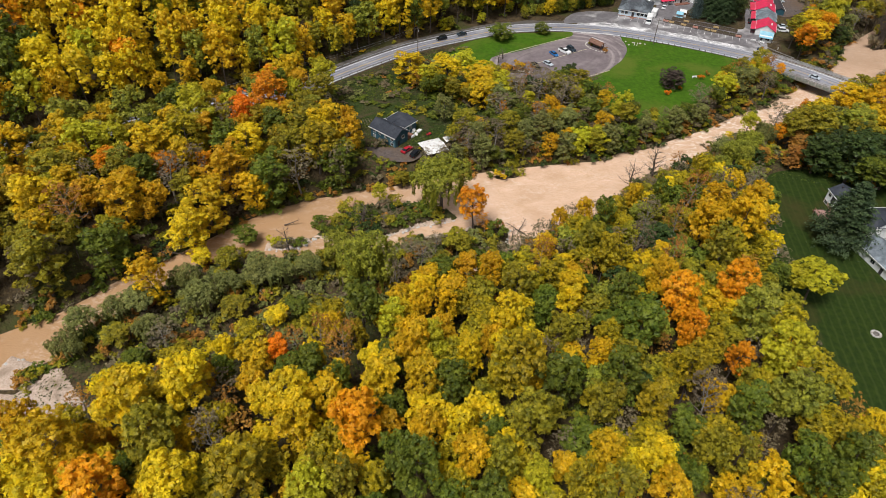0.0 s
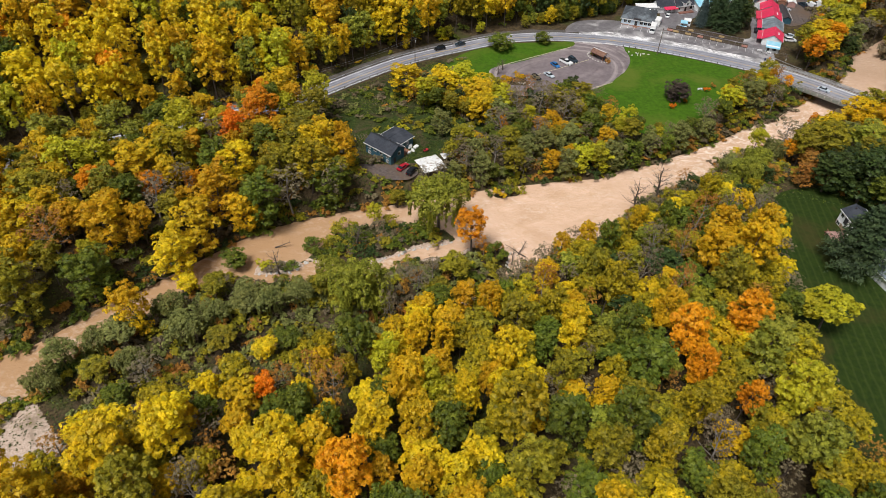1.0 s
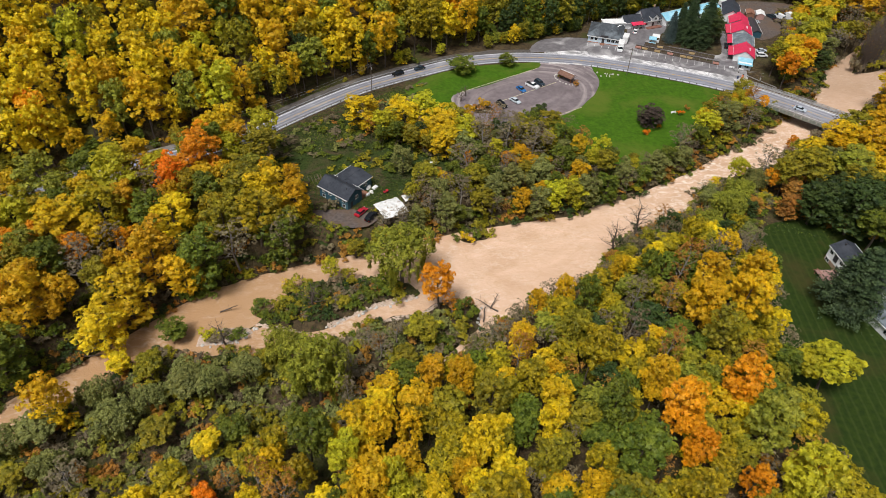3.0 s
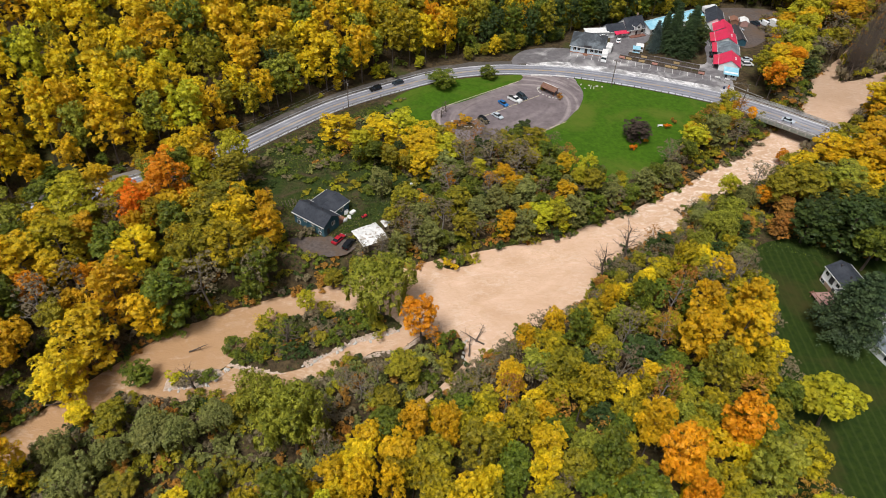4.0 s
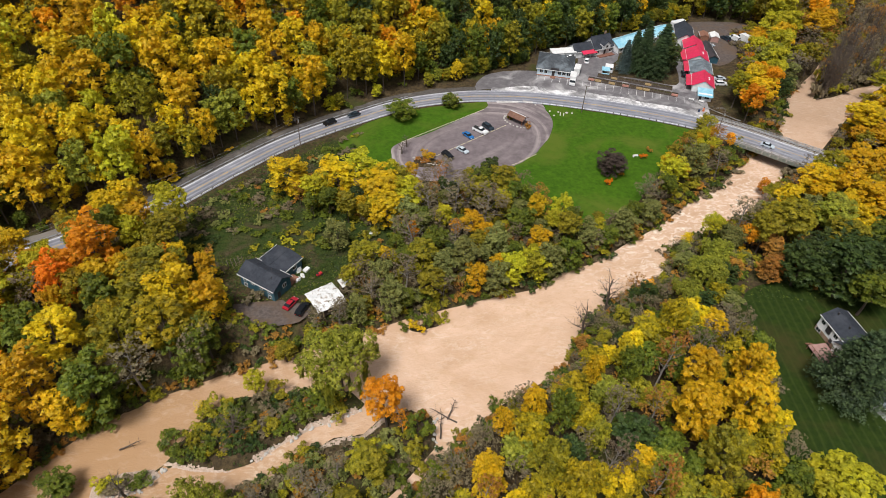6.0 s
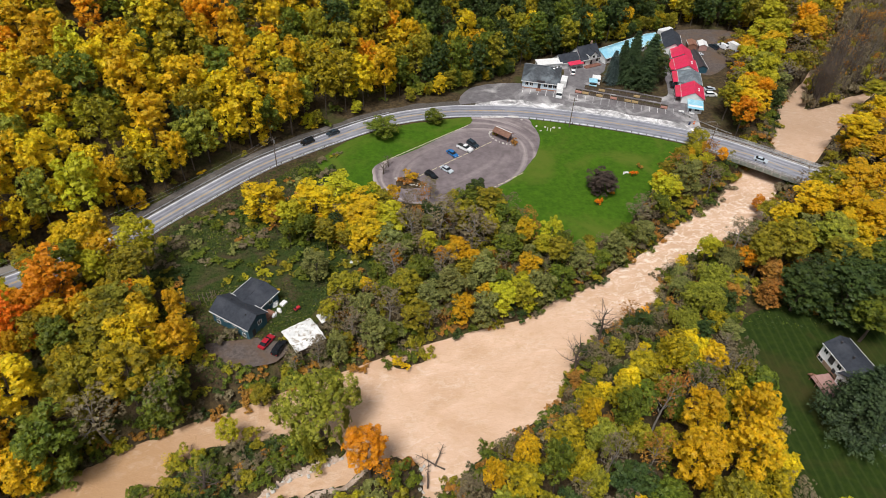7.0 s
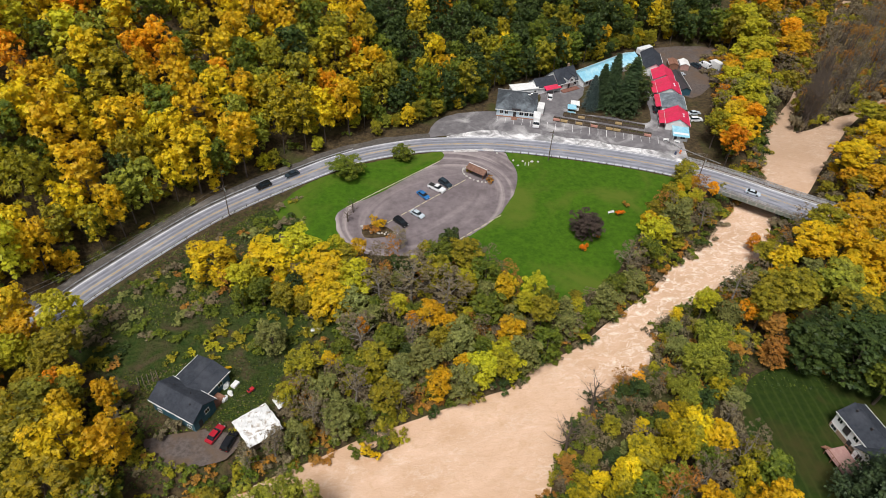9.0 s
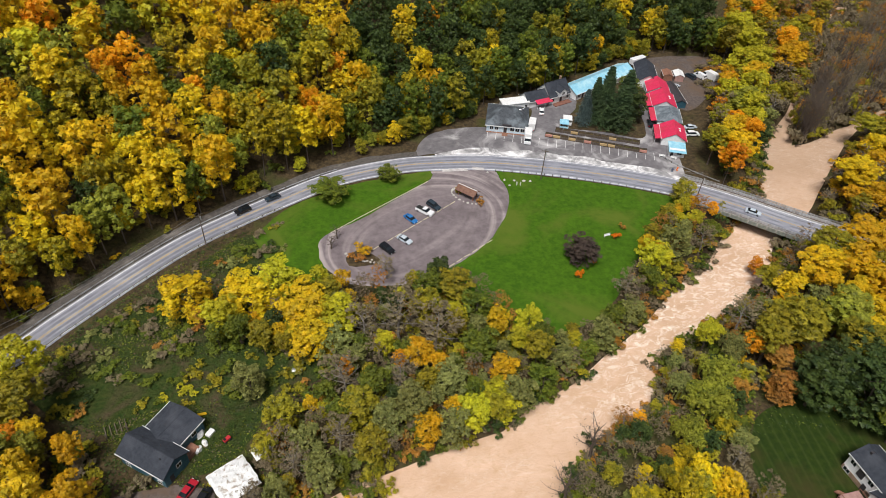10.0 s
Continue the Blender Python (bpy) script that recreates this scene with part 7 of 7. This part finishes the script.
for x, y, c, label in ((108.6, 305.6, TRIM, "white market stall with a flat canopy"), (106.4, 303.0, TEAL_ROOF, "small turquoise market stall")):
    st = thing("market_stall", at(x, y, -18), label, "stall", "stalls on the forecourt")
    bm = bmesh.new()
    slab(bm, [(-1.6, -1.5, 2.3), (1.6, -1.5, 2.3), (1.6, 1.5, 2.6), (-1.6, 1.5, 2.6)], 0.08)
    part("canopy", bm, c, st)
    for px in (-1.5, 1.5):
        for py in (-1.4, 1.4):
            part("leg", box(bmesh.new(), px - 0.05, px + 0.05, py - 0.05, py + 0.05, 0, 2.3), TRIM, st)
    part("counter", box(bmesh.new(), -1.5, 1.5, -1.3, -0.7, 0, 0.95, 0.02), c, st)


def bench(x, y, turn, label, colour, group="benches"):
    b = thing("bench", at(x, y, turn, 5.08), label, "bench", group)
    part("seat", box(bmesh.new(), -1.0, 1.0, -0.2, 0.2, 0.4, 0.46, 0.01), colour, b)
    part("backrest", box(bmesh.new(), -1.0, 1.0, 0.2, 0.26, 0.5, 0.85, 0.01), colour, b)
    for px in (-0.85, 0.85):
        part("leg", box(bmesh.new(), px - 0.06, px + 0.06, -0.18, 0.22, 0, 0.4), colour, b)


bench(98.4, 244.3, 10, "pale wooden bench on the lawn", TRIM)
for x, y, turn in ((133.6, 280.4, -22), (136.9, 278.7, -40)):
    bench(x, y, turn, "white bench at the forecourt's edge", TRIM)
for x, y, c, label in ((135.0, 272.3, "orange", "orange traffic drum at the forecourt's edge"), (133.0, 271.9, "blue", "dark blue drum at the forecourt's edge")):
    drum = thing("drum", at(x, y, 0, 5.08), label, "drum", "drums by the bridge")
    bm = bmesh.new()
    tube(bm, (0, 0, 0), (0, 0, 1.05), 0.4, 0.34, 12)
    part("barrel", bm, paint(c + "_plastic", (0.75, 0.16, 0.03) if c == "orange" else (0.05, 0.07, 0.14), 0.9, 0.5), drum)
    bm = bmesh.new()
    tube(bm, (0, 0, 0.55), (0, 0, 0.72), 0.385, 0.375, 12)
    part("band", bm, TRIM if c == "orange" else RUBBER, drum)
for x, y in ((79.6, 272.3), (80.7, 272.0)):
    bm = box(bmesh.new(), -0.12, 0.12, -0.12, 0.12, -0.2, 1.3, 0.03)
    ob = part("marker_post", bm, TRIM)
    ob.location = (x, y, 5.05)
    tagged(ob, "short white marker post on the lawn", "post", "posts on the lawn")
for x, y, size in ((76.5, 275.5, 0.6), (79.5, 274.6, 0.5), (82.5, 273.9, 0.7), (77.3, 272.4, 0.6), (84.5, 273.6, 0.5), (72.2, 280.3, 0.5)):
    boulder(x, y, 5.05, size, rs, "boulders on the lawn", "pale boulder at the lawn's corner")
for x, y in ((8.0, 210.8), (9.4, 211.1)):
    tank = thing("water_tub", at(x, y, 0, 5.04), "round white plastic tub standing in the grass", "tub", "tubs in the grass")
    bm = bmesh.new()
    tube(bm, (0, 0, 0), (0, 0, 1.1), 0.55, 0.6, 14)
    part("tub", bm, TRIM, tank)
    bm = bmesh.new()
    tube(bm, (0, 0, 1.1), (0, 0, 1.2), 0.4, 0.25, 12)
    part("lid", bm, PLANTED, tank)
for x, y, s in ((-11.7, 198.2, 1.3), (-10.6, 195.8, 1.0), (-11.9, 194.4, 1.1)):
    bm = bmesh.new()
    bmesh.ops.create_icosphere(bm, subdivisions=3, radius=1)
    for v in bm.verts:
        v.co = v.co * (0.85 + 0.35 * noise.noise(v.co * 1.6 + Vector((x, y, 2))))
        v.co.z = max(-0.3, v.co.z)
    ob = part("wrapped_bundle", bm, TARP)
    ob.matrix_basis = pose(x, y, 5.25, 0, 0, x * 40) @ Matrix.Diagonal((s, s * 0.65, s * 0.7, 1))
    tagged(ob, "garden bundle wrapped in a white sheet by the house", "bundle", "wrapped bundles by the house")
slide = thing("play_slide", at(-12.2, 202.2, 30, 5.04), "yellow and white children's play slide", "slide")
bm = bmesh.new()
slab(bm, [(-0.4, -0.35, 1.5), (-0.4, 0.35, 1.5), (1.8, 0.35, 0.3), (1.8, -0.35, 0.3)], 0.1)
part("chute", bm, paint("yellow_plastic", (0.75, 0.45, 0.02), 0.9, 0.4), slide)
part("tower", box(bmesh.new(), -1.1, -0.4, -0.4, 0.4, 0, 1.5, 0.05), TRIM, slide)
cart = thing("garden_cart", at(-6.2, 195.7, 40, 5.04), "small red garden tractor in the grass", "tractor")
part("body", box(bmesh.new(), -0.8, 0.8, -0.4, 0.4, 0.3, 0.9, 0.08), RUST_RED, cart)
part("seat", box(bmesh.new(), -0.7, -0.3, -0.25, 0.25, 0.9, 1.2, 0.05), RUBBER, cart)
for sx in (-0.55, 0.55):
    for sy in (-0.45, 0.45):
        bm = bmesh.new()
        tube(bm, (sx, sy - 0.1, 0.28), (sx, sy + 0.1, 0.28), 0.28, 0.28, 10)
        part("wheel", bm, RUBBER, cart)
pen = thing("timber_frame", at(-28.6, 202.4, 20, 5.04), "loose timber frame and boards behind the blue house", "timber")
for i in range(5):
    part("beam", box(bmesh.new(), -2 + i, -1.85 + i, -1.5, 1.5, 0.4 + 0.1 * (i % 2), 0.55 + 0.1 * (i % 2)), POLE_WOOD, pen)
for px in (-2, 2):
    part("post", box(bmesh.new(), px - 0.1, px + 0.1, -1.5, -1.3, 0, 1.6), POLE_WOOD, pen)
FIRE = surface("ash_and_char", (0.05, 0.045, 0.04), (0.25, 0.22, 0.2), 3.0, None, rough=0.9, bump=0.5)
for x, y in ((110.4, 111.8), (95.4, 142.5)):
    ring = thing("fire_pit", at(x, y, 0, 4.08), "round stone fire pit full of ash on the lawn", "fire pit", "fire pits on the lawn")
    bm = bmesh.new()
    for i in range(12):
        a = i * math.pi / 6
        box(bm, 1.1 * math.cos(a) - 0.25, 1.1 * math.cos(a) + 0.25, 1.1 * math.sin(a) - 0.25, 1.1 * math.sin(a) + 0.25, -0.05, 0.3, 0.05)
    part("rim", bm, STONE, ring)
    bm = bmesh.new()
    tube(bm, (0, 0, -0.05), (0, 0, 0.12), 1.0, 0.9, 16)
    part("ash", bm, FIRE, ring)

# ---- along the river: stones, driftwood ----
count = 0
for a, b, n, spread in (((-20, 145.6), (-7, 153.2), 22, 0.5), ((-7, 153.2), (3, 156), 12, 0.5), ((-16, 140.6), (-6, 146.8), 16, 0.5), ((-6, 147), (4, 149), 18, 0.45), ((-50, 139.8), (-41, 141), 12, 0.5), ((-43, 140.8), (-37, 145.5), 14, 0.4),
                        ((-104, 97), (-94, 93), 18, 1.2), ((19.3, 143), (19.8, 152), 10, 0.4)):
    for i in range(n):
        p = Vector(a).lerp(Vector(b), (i + rs.random()) / n)
        boulder(p.x + rs.normal(0, spread), p.y + rs.normal(0, spread), 0.05, rs.uniform(0.2, 0.75), rs, "stones along the shore", "pale wet stone at the water's edge", 0.5)


def driftwood(x, y, z, long, turn, pitch, group, twigs=5, label="bare grey driftwood log with broken roots"):
    r = np.random.default_rng(int(abs(x * 7 + y)))
    bm = bmesh.new()
    branching(bm, r, (0, 0, 0), (0, 0, long), 0.22, 7, long * 0.3, 0.5, twigs, 0.4)
    ob = part("driftwood", bm, BARK)
    ob.matrix_basis = pose(x, y, z, 0, pitch, turn)
    tagged(ob, label, "driftwood", group)


driftwood(24.5, 150.5, 0.3, 7, 150, 78, "snags in the river")
driftwood(22.5, 151.5, 0.2, 5, 60, 70, "snags in the river", 9)
driftwood(-48, 151, 0.2, 5, 10, 70, "snags in the river", 4)
driftwood(-73, 137, 0.6, 9, 200, 74, "snags in the river", 4)
driftwood(44, 187.5, 0.6, 8, 120, 80, "snags in the river", 3)
driftwood(191, 286, 0.6, 9, 20, 80, "snags in the river", 4)
driftwood(20.2, 146.5, 0.8, 6, 80, 84, "snags in the river", 6)
